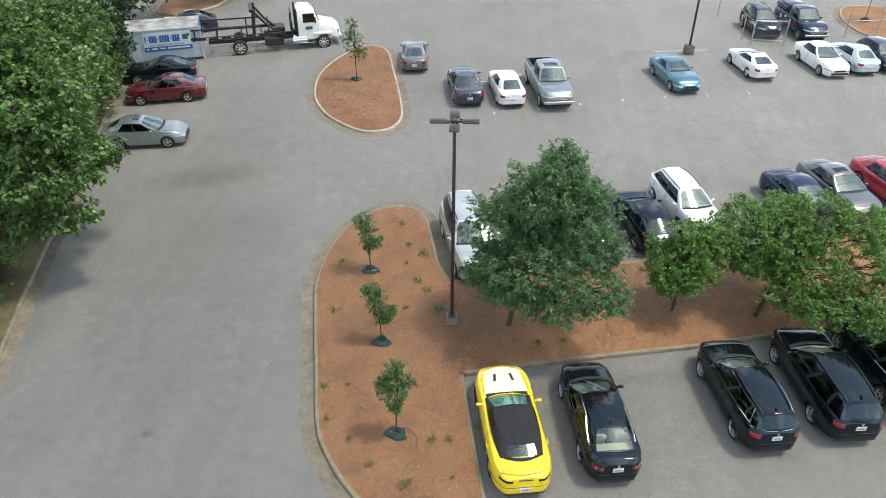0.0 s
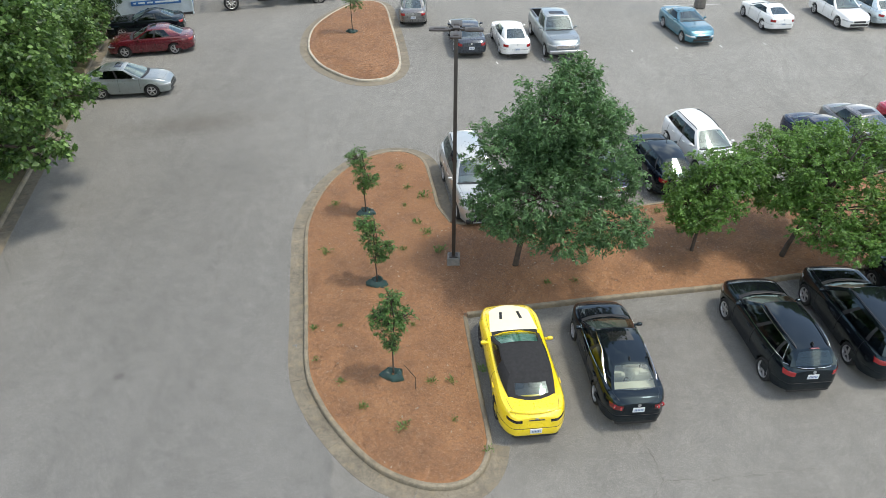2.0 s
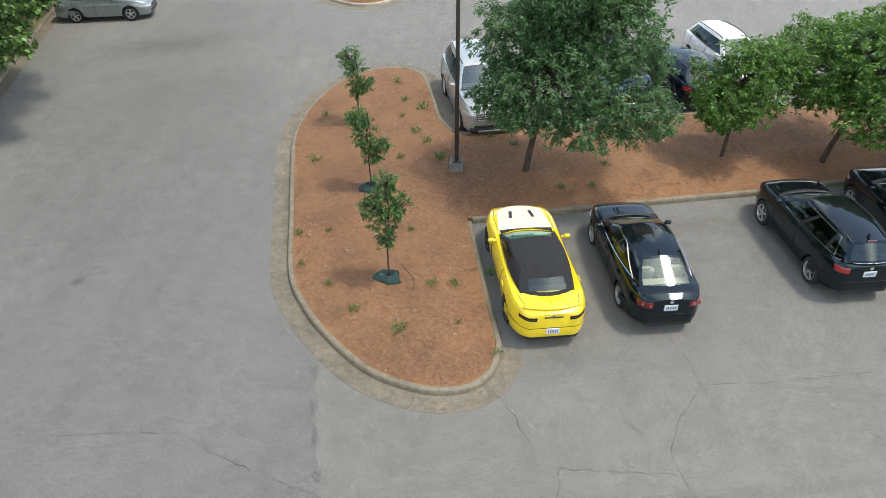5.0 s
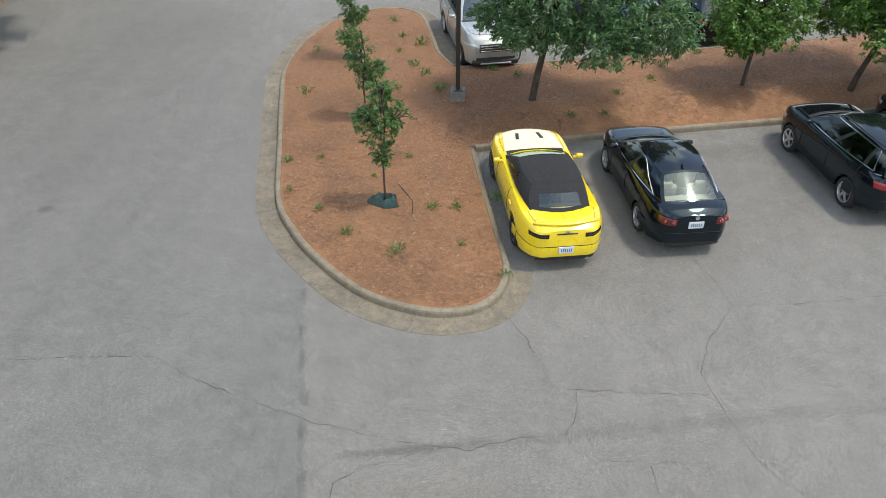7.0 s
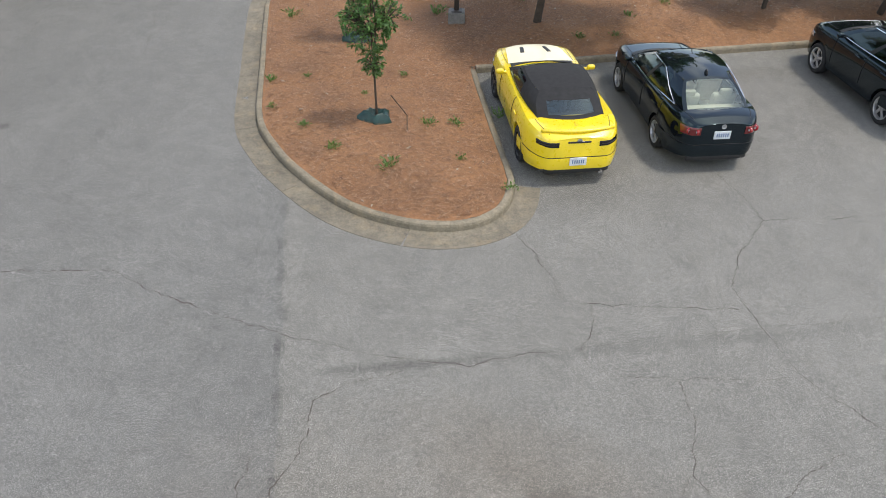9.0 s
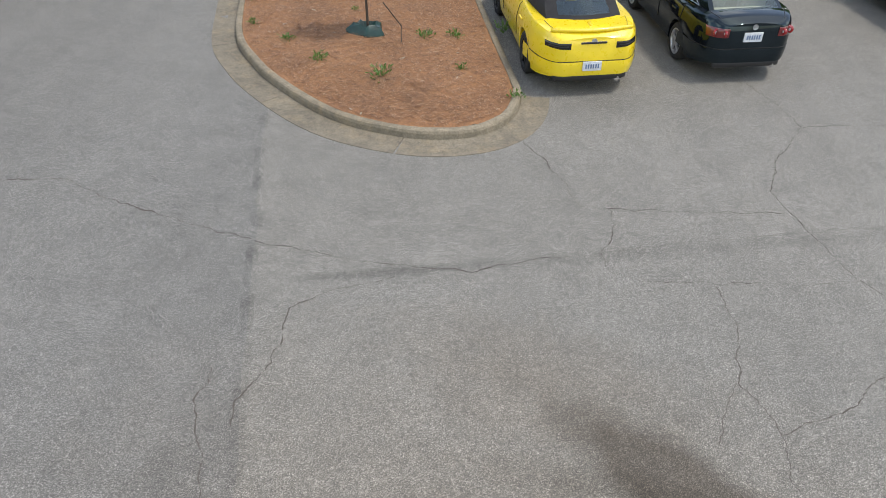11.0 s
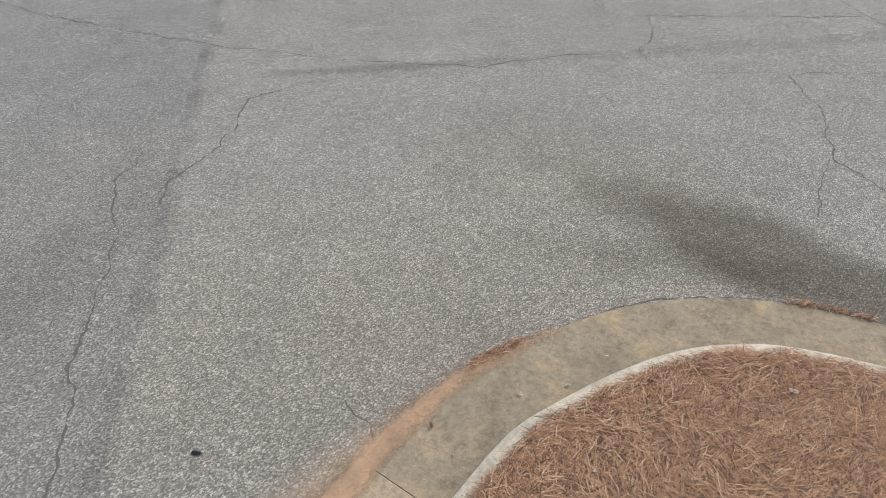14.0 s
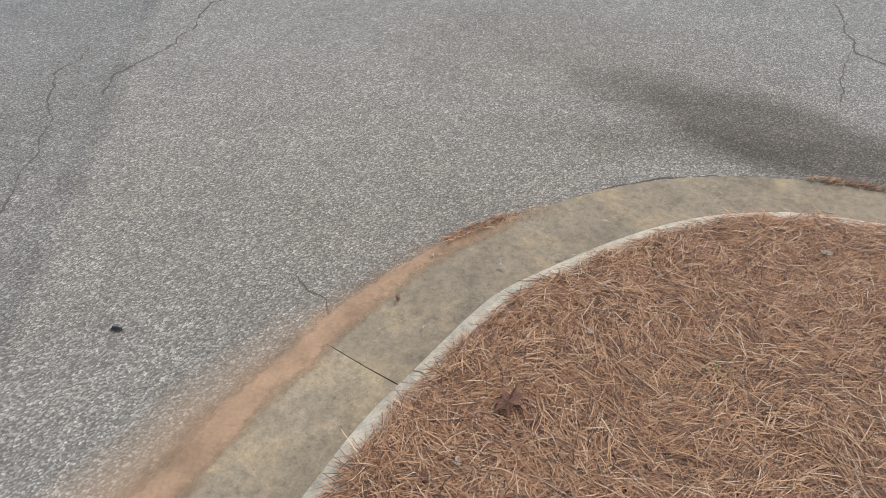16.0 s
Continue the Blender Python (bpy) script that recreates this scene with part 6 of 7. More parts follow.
def near_line(line, off, spread, n, seed):
    rng = np.random.default_rng(seed)
    tang = np.gradient(line, axis=0)
    tang /= np.linalg.norm(tang, axis=1, keepdims=True)
    i = rng.integers(0, len(line) - 1, n)
    fr = rng.uniform(0, 1, (n, 1))
    o = off + rng.normal(0, spread, n)
    p = line[i] * (1 - fr) + line[i + 1] * fr
    return np.c_[p[:, 0] - tang[i, 1] * o, p[:, 1] + tang[i, 0] * o]


needles("pine_straw", 500, ((2.2, 2.75), (-16.75, -16.3), lambda q: (q[:, 0] - 2.47) ** 2 + 2 * (q[:, 1] + 16.52) ** 2 < 0.035), lambda q: 0.02 + 0.3 * np.maximum(0, 0.2 - np.hypot(q[:, 0] - 2.47, q[:, 1] + 16.52)), 0.1, 0.0012, 66, "small heap of pine needles in the gutter")
# needles swept along the gutter's edge
edge = near_line(NOSE[: int(np.argmax(NOSE[:, 1] < -18.6))], -0.47, 0.014, 4000, 64)
edge = np.array([q for q in edge if q[1] > -17.6 and noise.noise((q[0] * 1.7, q[1] * 1.7, 2.0)) > 0.08])
v_all = []
rng = np.random.default_rng(65)
for (x, y) in edge[:800]:
    a, ln = rng.uniform(0, math.pi), rng.uniform(0.03, 0.09)
    dx, dy = math.cos(a) * ln / 2, math.sin(a) * ln / 2
    z = 0.012 + rng.uniform(0, 0.015)
    v_all += [(x - dx, y - dy, z), (x - dy * 0.03, y + dx * 0.03, z + 0.003), (x + dx, y + dy, z), (x + dy * 0.03, y - dx * 0.03, z + 0.001)]
va = np.array(v_all)
tagged(new("gutter_needles", quick_mesh("gutter_needles", va, np.arange(len(va)).reshape(-1, 4), NEEDLE)), "pine needles swept against the gutter's edge", "pine straw", kind="stuff")

# dry leaves and bits of bark on the southern bed and gutter
DRYLEAF = worn("dry_leaf", (0.20, 0.10, 0.065), 0.7, 20, 90, 0.4, 0.4, 0.003)
PALEBIT = worn("pale_wood_chip", (0.48, 0.42, 0.33), 0.8, 20, 90, 0.3)


def litter(name, at, z, size, mat, seed, label, lobed=False):
    rng = np.random.default_rng(seed)
    bm = bmesh.new()
    m = 14 if lobed else 7
    c = bm.verts.new((0, 0, 0.006))
    ring = [bm.verts.new((size * (0.55 + 0.45 * (i % 2) if lobed else rng.uniform(0.7, 1.1)) * math.cos(6.283 * i / m), size * (0.75 if lobed else 0.45) * (0.55 + 0.45 * (i % 2) if lobed else 1) * math.sin(6.283 * i / m), rng.uniform(0, size * 0.35))) for i in range(m)]
    for i in range(m):
        bm.faces.new((c, ring[i], ring[(i + 1) % m]))
    bmesh.ops.solidify(bm, geom=list(bm.faces), thickness=0.0015)
    ob = part(name, bm, mat, None)
    ob.location, ob.rotation_euler = (*at, z), (rng.uniform(-0.3, 0.3), rng.uniform(-0.3, 0.3), rng.uniform(0, 6))
    tagged(ob, label, name.replace("_", " "), name + "s")


litter("dry_leaf", (0.345, -17.93), 0.205, 0.065, DRYLEAF, 1, "curled reddish-brown dry leaf on pine straw", True)
for i, (x, y) in enumerate(((1.09, -17.42), (0.98, -17.6), (1.55, -17.1), (0.72, -16.95), (1.45, -17.9), (1.62, -18.1), (0.45, -18.3), (1.2, -18.25), (0.62, -17.6), (1.9, -17.4), (0.2, -18.15), (0.1, -18.45), (1.75, -18.0))):
    litter("wood_chip", (x, y), 0.20, 0.012 + 0.007 * (i % 3), PALEBIT, 10 + i, "pale scrap of bark lying on pine straw")
for i, (x, y, z) in enumerate(((0.012, -17.02, 0.03), (0.31, -17.07, 0.03), (0.55, -17.0, 0.03), (-0.1, -17.3, 0.03), (0.02, -17.45, 0.03))):
    litter("wood_chip", (x, y), z, 0.014 + 0.006 * (i % 2), PALEBIT if i != 3 else DRYLEAF, 40 + i, "tiny pale chip lying in the gutter")
litter("dark_spot", (-1.163, -17.53), 0.004, 0.032, BLACKTRIM, 60, "flat black tar spot on the asphalt")
for i in range(170):
    a, b = rng.uniform(-6.8, 0.4), rng.uniform(-10.0, 6.2)
    if inside(main_poly, a, b):
        litter("wood_chip", (a, b), main_top(a, b) + 0.005, rng.uniform(0.022, 0.055), PALEBIT, 200 + i, "pale scrap of bark lying on pine straw")
for i in range(150):
    a, b = rng.uniform(-0.5, 13.5), rng.uniform(-3.0, 3.5)
    if inside(main_poly, a, b):
        litter("wood_chip", (a, b), main_top(a, b) + 0.005, rng.uniform(0.022, 0.055), PALEBIT, 300 + i, "pale scrap of bark lying under the trees")

# ---- cracks in the asphalt ----
_t = np.gradient(NOSE, axis=0)
_t /= np.linalg.norm(_t, axis=1, keepdims=True)
GUTTER_EDGE = np.c_[NOSE[:, 0] + _t[:, 1] * 0.462, NOSE[:, 1] - _t[:, 0] * 0.462][: int(np.argmax(NOSE[:, 1] < -19.0))]
CRACKS = {
    "z": GUTTER_EDGE,
    "a": ((-8.3, -12.1), (-7.2, -11.9), (-5.79, -11.74), (-4.89, -12.2), (-4.11, -12.45), (-3.49, -12.66), (-2.54, -12.92), (-1.4, -13.14), (-0.6, -13.2), (-0.03, -13.2), (0.52, -12.97), (1.42, -12.76), (2.22, -12.49), (3.26, -12.26), (4.98, -11.88), (9.0, -11.0)),
    "b": ((0.47, -10.17), (0.79, -10.7), (1.05, -11.26), (1.22, -11.8), (1.89, -11.81), (2.75, -11.78), (3.81, -11.72)),
    "c": ((4.2, -7.9), (4.44, -8.44), (4.7, -9.37), (5.98, -9.2), (8.5, -8.6)),
    "d": ((4.7, -9.37), (4.05, -10.41), (3.76, -11.23), (3.95, -11.97), (4.2, -12.82), (4.47, -13.24), (5.2, -14.0)),
    "e": ((1.59, -11.84), (1.62, -12.3), (1.42, -12.76), (1.49, -13.07), (1.8, -13.21), (2.63, -13.18), (3.5, -13.12), (4.39, -13.0)),
    "f": ((2.63, -13.18), (2.76, -13.79), (2.58, -14.66), (2.7, -14.86), (2.83, -15.24), (2.8, -15.7), (2.85, -16.1)),
    "g": ((2.58, -14.66), (2.34, -15.09), (2.25, -15.41)),
    "h": ((2.83, -15.24), (3.21, -15.04), (3.63, -14.84), (3.84, -14.55), (4.4, -14.2)),
    "i": ((-0.96, -13.39), (-1.64, -13.69), (-2.04, -14.01), (-2.0, -14.39), (-2.0, -14.79), (-2.2, -15.3), (-2.15, -15.6)),
    "j": ((-2.54, -14.91), (-2.58, -15.28), (-2.46, -15.66), (-2.27, -15.97), (-2.19, -16.36), (-2.08, -16.84), (-2.02, -17.08), (-1.89, -17.26), (-1.75, -17.69), (-1.66, -18.3)),
    "k": ((-0.54, -17.16), (-0.42, -17.29), (-0.33, -17.42)),
    "l": ((0.55, -15.5), (1.1, -15.45), (1.5, -15.5)),
    "m": ((-0.2, -12.0), (0.1, -12.2), (0.35, -12.25)),
    "n": ((-18.75, 9.48), (-16.93, 3.76), (-15.51, -0.59), (-14.37, -4.11)),
    "v": ((-9.92, -0.34), (-9.35, -2.07), (-8.89, -3.60)),
    "w": ((-13.17, -0.28), (-12.79, -1.48), (-12.45, -2.58)),
    "x": ((-16.37, -0.13), (-14.96, 0.20), (-13.42, 0.43), (-10.99, -0.29), (-9.78, -0.32)),
    "y": ((-15.11, -2.85), (-13.95, -2.50), (-12.61, -2.24)),
    "o": ((7.0, -9.5), (8.2, -10.8), (8.6, -12.4)),
    "p": ((2.0, 9.0), (5.0, 11.0), (6.0, 14.0), (9.0, 16.0)),
    "q": ((9.0, 9.5), (12.0, 13.0), (17.0, 15.0), (20.0, 19.0)),
    "r": ((6.6, 16.9), (8.3, 16.8), (9.9, 17.0), (12.0, 17.7)),
    "s": ((11.8, 19.2), (11.8, 16.7), (12.3, 14.4), (12.9, 12.4)),
    "t": ((-10.9, 14.2), (-10.0, 11.7), (-8.9, 8.2), (-8.5, 5.6)),
}
cv, cf = [], []
rng = np.random.default_rng(71)
for key, way in CRACKS.items():
    fine = key not in "npqrstvwxy"
    line = resample(np.array(way, float), 0.035 if fine else 0.15)
    tang = np.gradient(line, axis=0)
    tang /= np.linalg.norm(tang, axis=1, keepdims=True)
    for i, ((x, y), (tx, ty)) in enumerate(zip(line, tang)):
        o = 0.045 * noise.noise((x * 5, y * 5, ord(key))) + 0.022 * noise.noise((x * 17, y * 17, ord(key)))
        w = (0.0046 if fine else 0.006) * (0.9 + 1.2 * noise.noise((x * 2.1, y * 2.1, 5.0 + ord(key))) + 0.7 * rng.uniform(-1, 1))
        w = max(0.0018, w * (0.35 if key == "a" and x > 1.0 else 1.35 if key == "a" and x < -3.4 else 1.0) * {"a": 1.25, "i": 1.4, "j": 1.5, "f": 0.8, "g": 0.7, "e": 0.8, "l": 0.5, "k": 0.5, "b": 1.2, "c": 1.3, "d": 1.2, "x": 0.6, "y": 0.6, "w": 0.7}.get(key, 1.0))
        px, py = x - ty * o, y + tx * o
        base = len(cv)
        cv += [(px - ty * s * w, py + tx * s * w, land(px, py) + 0.0025) for s in (1, -1)]
        if i:
            cf.append((base - 2, base - 1, base + 1, base))
tagged(mesh_object("crack", cv, cf, CRACK), "fine dark cracks wandering across the asphalt", "crack", kind="stuff")

# clay and grit along the southern gutter
gv, gf = [], []
seg = NOSE[(NOSE[:, 1] > -19.6) & (NOSE[:, 1] < -16.9) & (NOSE[:, 0] < 0.9)]
tang = np.gradient(seg, axis=0)
tang /= np.linalg.norm(tang, axis=1, keepdims=True)
for i, ((x, y), (tx, ty)) in enumerate(zip(seg, tang)):
    f = i / (len(seg) - 1)
    w = 0.1 * math.sin(math.pi * min(1, max(0, f))) ** 0.5
    for j, o in enumerate((-0.42 + w, -0.44 + w * 0.55, -0.462, -0.47 - w * 0.25, -0.48 - w * 1.1)):
        o += 0.03 * noise.noise((x * 6, y * 6, j))
        gv.append((x - ty * o, y + tx * o, (0.0125, 0.016, 0.017, 0.008, 0.0035)[j]))
    if i:
        b = len(gv) - 10
        gf += [(b + k, b + k + 1, b + k + 6, b + k + 5) for k in range(4)]
clay = mesh_object("washed_clay", gv, gf, CLAY, True)
clay.data.attributes.new("cover", "FLOAT", "POINT").data.foreach_set("value", np.tile((0.0, 0.7, 0.9, 0.5, 0.0), len(gv) // 5) * np.repeat(np.sin(np.linspace(0, math.pi, len(gv) // 5)) ** 0.4, 5))
tagged(clay, "orange clay washed along the gutter's edge", "clay", kind="stuff")

# ---- parking marks ----
for (x, y) in ((-0.55, 17.73), (2.03, 18.53), (4.57, 19.61), (7.18, 20.52), (9.84, 21.31), (15.2, 22.61), (12.52, 21.85)):
    z = land(x, y)
    ob = part("stall_mark", box((0, 0, 0), (0.08, 0.34, 0.006), 0), MARKING, None)
    ob.matrix_world = Matrix.Translation((x, y, z + 0.007)) @ Matrix.Rotation(radians(14), 4, "Z")
    tagged(ob, "short worn white stall mark on asphalt", "marking", "stall marks", "structure")
for (x, y, ln, a) in ((-1.8, 22.4, 1.2, 14), (12.3, 30.0, 4.0, 12)):
    ob = part("stall_line", box((0, 0, 0), (ln, 0.10, 0.006), 0), MARKING, None)
    ob.matrix_world = Matrix.Translation((x, y, land(x, y) + 0.007)) @ Matrix.Rotation(radians(a), 4, "Z")
    tagged(ob, "faded white line between the stalls", "marking", "stall lines", "structure")


# ---- lamp posts ----
def lamp_post(at, height, turn, label, wide=0.46, tall=0.5):
    z = land(*at) + 0.12
    e = thing("street_lamp", Matrix.Translation((*at, z)) @ Matrix.Rotation(radians(turn), 4, "Z"), label, "street lamp", "lamp posts")
    part("concrete_base", box((0, 0, tall / 2 - 0.08), (wide, wide, tall), 0.025, None, 0.92), BASECONC, e, "square weathered concrete base", True, 40)
    part("base_plate", box((0, 0, tall - 0.07), (0.28, 0.28, 0.03), 0.006), BRONZE, e)
    part("pole", box((0, 0, (height + tall) / 2 - 0.05), (0.125, 0.125, height - tall), 0.012, None, 0.86), BRONZE, e, "square dark bronze pole", True, 40)
    part("hub", box((0, 0, height + 0.02), (0.2, 0.2, 0.16), 0.02), BRONZE, e)
    for k in range(4):
        q = bmesh.new()
        add_box(q, (0.18, 0, height + 0.02), (0.18, 0.08, 0.06), 0.015)
        add_box(q, (0.2, 0.11, height + 0.03), (0.10, 0.05, 0.06), 0.01)
        add_box(q, (0.50, 0, height + 0.03), (0.52, 0.32, 0.06), 0.03)
        add_box(q, (0.47, 0, height + 0.062), (0.32, 0.15, 0.025), 0.012)
        q.transform(Matrix.Rotation(radians(90 * k), 4, "Z"))
        h = part("lamp_head", q, BRONZE, e, "flat dark lamp head", True, 40)
        p = box((0.48, 0, height - 0.006), (0.34, 0.18, 0.012), 0.004)
        p.transform(Matrix.Rotation(radians(90 * k), 4, "Z"))
        part("lens", p, CLEARLENS, h)


lamp_post((-1.25, -1.36), 8.1, 4, "dark bronze four-headed lamp post on a concrete base")
lamp_post((12.64, 29.4), 9.0, 12, "tall dark lamp post on a broad concrete base", 0.6, 0.6)


# ---- storage container, truck, skip ----
BOXWHITE = worn("white_corrugated_steel", (0.50, 0.56, 0.58), 0.5, 2, 40, 0.12, 0.1)
BOXBLUE = worn("blue_steel", (0.03, 0.16, 0.40), 0.45, 3, 40, 0.15)
SIGNBLUE = plain("sign_blue", (0.02, 0.10, 0.28), 0.5)
ROOFRUST = worn("rusty_white_roof", (0.20, 0.185, 0.165), 0.8, 0.9, 20, 0.55, 0.2, 0.003, 0, (0.48, 0.47, 0.44))
SKIPGREEN = worn("green_steel", (0.02, 0.16, 0.08), 0.55, 3, 40, 0.3)


def text_part(body, size, m, mat, parent):
    cu = bpy.data.curves.new("sign_lettering", "FONT")
    cu.body, cu.size, cu.extrude, cu.align_x = body, size, 0.004, "CENTER"
    tmp = new("tmp_text", cu)
    dg = bpy.context.evaluated_depsgraph_get()
    me = bpy.data.meshes.new_from_object(tmp.evaluated_get(dg))
    bpy.data.objects.remove(tmp)
    me.materials.clear()
    me.materials.append(mat)
    ob = under(new("sign_lettering", me), parent)
    ob.matrix_local = m
    return ob


def container(at, heading):
    L, W, Ht = 4.9, 2.45, 2.2
    e = thing("storage_container", Matrix.Translation((*at, land(*at))) @ Matrix.Rotation(radians(heading), 4, "Z"), "white ribbed portable storage container with blue end and signboard", "container")
    rib = bmesh.new()
    add_box(rib, (0, 0, Ht / 2 + 0.06), (L - 0.1, W - 0.1, Ht - 0.06), 0.01)
    n = 44
    for s in (-1, 1):
        for i in range(n):
            add_box(rib, (-0.0, s * (W / 2 - 0.045), 0.18 + (Ht - 0.25) * i / (n - 1)), (L - 0.16, 0.03, 0.03), 0.0)
    part("shell", rib, BOXWHITE, e)
    for x in (-L / 2, L / 2):
        for y in (-W / 2, W / 2):
            part("corner_post", box((x, y, Ht / 2 + 0.06), (0.1, 0.1, Ht + 0.04), 0.012), BOXWHITE, e)
    for y in (-W / 2, W / 2):
        part("bottom_rail", box((0, y, 0.10), (L, 0.09, 0.14), 0.01), BLACKTRIM, e, "dark bottom rail")
        part("top_rail", box((0, y, Ht + 0.06), (L, 0.09, 0.09), 0.01), BOXWHITE, e)
    part("roof_panel", box((0, 0, Ht + 0.09), (L - 0.04, W - 0.04, 0.05), 0.015), ROOFRUST, e, "rust-stained roof")
    d = bmesh.new()
    for i in range(9):
        add_box(d, (L / 2 + 0.02, 0, 0.3 + (Ht - 0.3) * (i + 0.5) / 9), (0.04, W - 0.12, (Ht - 0.3) / 9 - 0.02), 0.008)
    part("roll_door", d, BOXBLUE, e, "blue roll-up door")
    y = -W / 2 - 0.03
    sg = part("signboard", box((0.25, y, 1.44), (3.1, 0.02, 1.25), 0.004), BOXWHITE, e, "white printed signboard")
    part("sign_band", box((0.25, y - 0.013, 0.97), (3.1, 0.012, 0.30), 0.002), SIGNBLUE, sg)
    rot = Matrix.Rotation(radians(90), 4, "X")
    text_part("PORTABLE STORAGE + MOVING", 0.15, Matrix.Translation((0.2, y - 0.016, 1.17)) @ rot, SIGNBLUE, sg)
    for i, w in enumerate((0.10, 0.07, 0.2, 0.2, 0.2, 0.08, 0.2, 0.2, 0.2, 0.2, 0.08, 0.2, 0.2, 0.2)):
        part("sign_title", box((-1.16 + 0.165 * i, y - 0.014, 1.63), (w * 0.74, 0.008, 0.46 if w > 0.09 else 0.09), 0), SIGNBLUE, sg)
    for a, b in ((-1.1, -1.05), (-0.8, -0.5), (-0.25, 0.0), (0.25, 1.6)):
        part("sign_contact", box(((a + b) / 2, y - 0.022, 0.98), (b - a + 0.1, 0.006, 0.10), 0), BOXWHITE, sg)
    emb = bmesh.new()
    add_box(emb, (1.42, y - 0.014, 1.66), (0.34, 0.008, 0.34), 0.003)
    add_box(emb, (1.62, y - 0.014, 1.78), (0.2, 0.008, 0.2), 0.003)
    part("sign_emblem", emb, BLUEP, sg, "light blue emblem")
    return e


container((-23.9, 25.3), 23.0)


def truck(at, heading):
    e = thing("container_truck", Matrix.Translation((*at, land(*at))) @ Matrix.Rotation(radians(heading), 4, "Z"), "white bonneted cab truck with a long black container lifting frame", "truck")
    # x ahead; rear axle at 0, front axle at 5.85
    for s in (1, -1):
        part("frame_rail", box((2.2, s * 0.42, 0.85), (8.6, 0.1, 0.26), 0.02), STEEL, e)
        part("upper_rail", box((0.0, s * 1.05, 1.32), (6.4, 0.12, 0.2), 0.02), STEEL, e)
        part("guard_rail", box((-0.8, s * 1.1, 1.95), (4.6, 0.08, 0.1), 0.015), STEEL, e)
        for i in range(9):
            part("reflective_strip", box((-2.1 + 0.42 * i, s * 1.12, 1.33), (0.2, 0.012, 0.09), 0), REDLENS if i % 2 else CLEARLENS, e)
        for x in (-2.9, -1.4, 0.6, 2.1):
            part("stanchion", box((x, s * 1.08, 1.65), (0.09, 0.09, 0.62), 0.012), STEEL, e)
        part("fuel_tank", lathe_x(0.32, 1.0, (4.2, s * 0.85, 0.72)), CHROME if s < 0 else STEEL, e, "cylindrical fuel tank", True, 40)
        part("tool_box", box((2.4, s * 0.88, 0.75), (1.3, 0.45, 0.5), 0.03), STEEL, e)
        wheel(e, 5.85, s * 1.0, 0.5, 0.3, CHROME, 8, s)
        wheel(e, 0.0, s * 0.92, 0.5, 0.5, CHROME, 8, s)
        part("step", box((4.75, s * 1.0, 0.55), (0.9, 0.3, 0.06), 0.015), CHROME, e)
        part("mast", box((1.15, s * 0.85, 2.1), (0.22, 0.16, 1.9), 0.02, Matrix.Rotation(radians(6), 4, "Y")), STEEL, e, "upright lifting mast")
        part("lift_arm", tube([(2.9, s * 0.5, 1.1), (1.9, s * 0.6, 2.0), (1.2, s * 0.8, 2.9)], 0.09, 8), STEEL, e)
        part("exhaust_pipe", tube([(4.05, s * 0.9, 1.0), (4.05, s * 0.95, 2.9)], 0.06, 8), STEEL, e)
    for x in (-3.0, -1.5, 0.2, 1.6, 3.0):
        part("cross_member", box((x, 0, 1.2), (0.12, 2.1, 0.14), 0.015), STEEL, e)
    part("mast_head", box((1.05, 0, 2.95), (0.24, 1.8, 0.2), 0.02), STEEL, e)
    part("winch", box((2.9, 0, 1.35), (0.7, 1.1, 0.5), 0.06), STEEL, e)
    hr = bmesh.new()
    add_box(hr, (3.72, 0, 2.0), (0.12, 1.9, 0.1), 0.02)
    add_box(hr, (3.72, 0.8, 1.5), (0.12, 0.12, 1.1), 0.02)
    add_box(hr, (3.72, -0.8, 1.5), (0.12, 0.12, 1.1), 0.02)
    add_box(hr, (3.72, 0, 2.6), (0.1, 1.5, 0.08), 0.02)
    add_box(hr, (3.72, 0.0, 2.3), (0.1, 0.1, 0.7), 0.02)
    part("headache_rack", hr, STEEL, e)
    # cab: loft of a few sections
    bm = bmesh.new()
    rows = []
    for x, w, z0, z1 in ((4.15, 1.0, 0.85, 2.72), (4.4, 1.03, 0.75, 2.86), (5.05, 1.03, 0.75, 2.84), (5.38, 1.0, 0.8, 2.62), (5.62, 0.98, 0.85, 2.02)):
        r = 0.14
        rows.append([bm.verts.new((x, y, z)) for y, z in ((-w, z0), (-w, (z0 + z1) / 2), (-w * 0.97, z1 - r), (-w + r, z1), (0, z1 + 0.05), (w - r, z1), (w * 0.97, z1 - r), (w, (z0 + z1) / 2), (w, z0))])
    for a, b in zip(rows, rows[1:]):
        for i in range(8):
            bm.faces.new((a[i], a[i + 1], b[i + 1], b[i]))
    bm.faces.new(rows[0][::-1])
    bm.faces.new(rows[-1])
    bmesh.ops.recalc_face_normals(bm, faces=bm.faces)
    cab = part("cab", bm, WHITEP, e, "white painted cab", True, 40)
    bm = bmesh.new()
    rows = []
    for x, w, z0, z1 in ((5.55, 0.98, 1.0, 1.98), (6.1, 0.93, 1.0, 1.88), (6.7, 0.82, 0.75, 1.76), (7.0, 0.72, 0.65, 1.55), (7.1, 0.62, 0.62, 1.25)):
        rows.append([bm.verts.new((x, y, z)) for y, z in ((-w, z0), (-w, z1 - 0.35), (-w * 0.86, z1 - 0.06), (-w * 0.5, z1), (0, z1 + 0.04), (w * 0.5, z1), (w * 0.86, z1 - 0.06), (w, z1 - 0.35), (w, z0))])
    for a, b in zip(rows, rows[1:]):
        for i in range(8):
            bm.faces.new((a[i], a[i + 1], b[i + 1], b[i]))
    bm.faces.new(rows[0][::-1])
    bm.faces.new(rows[-1])
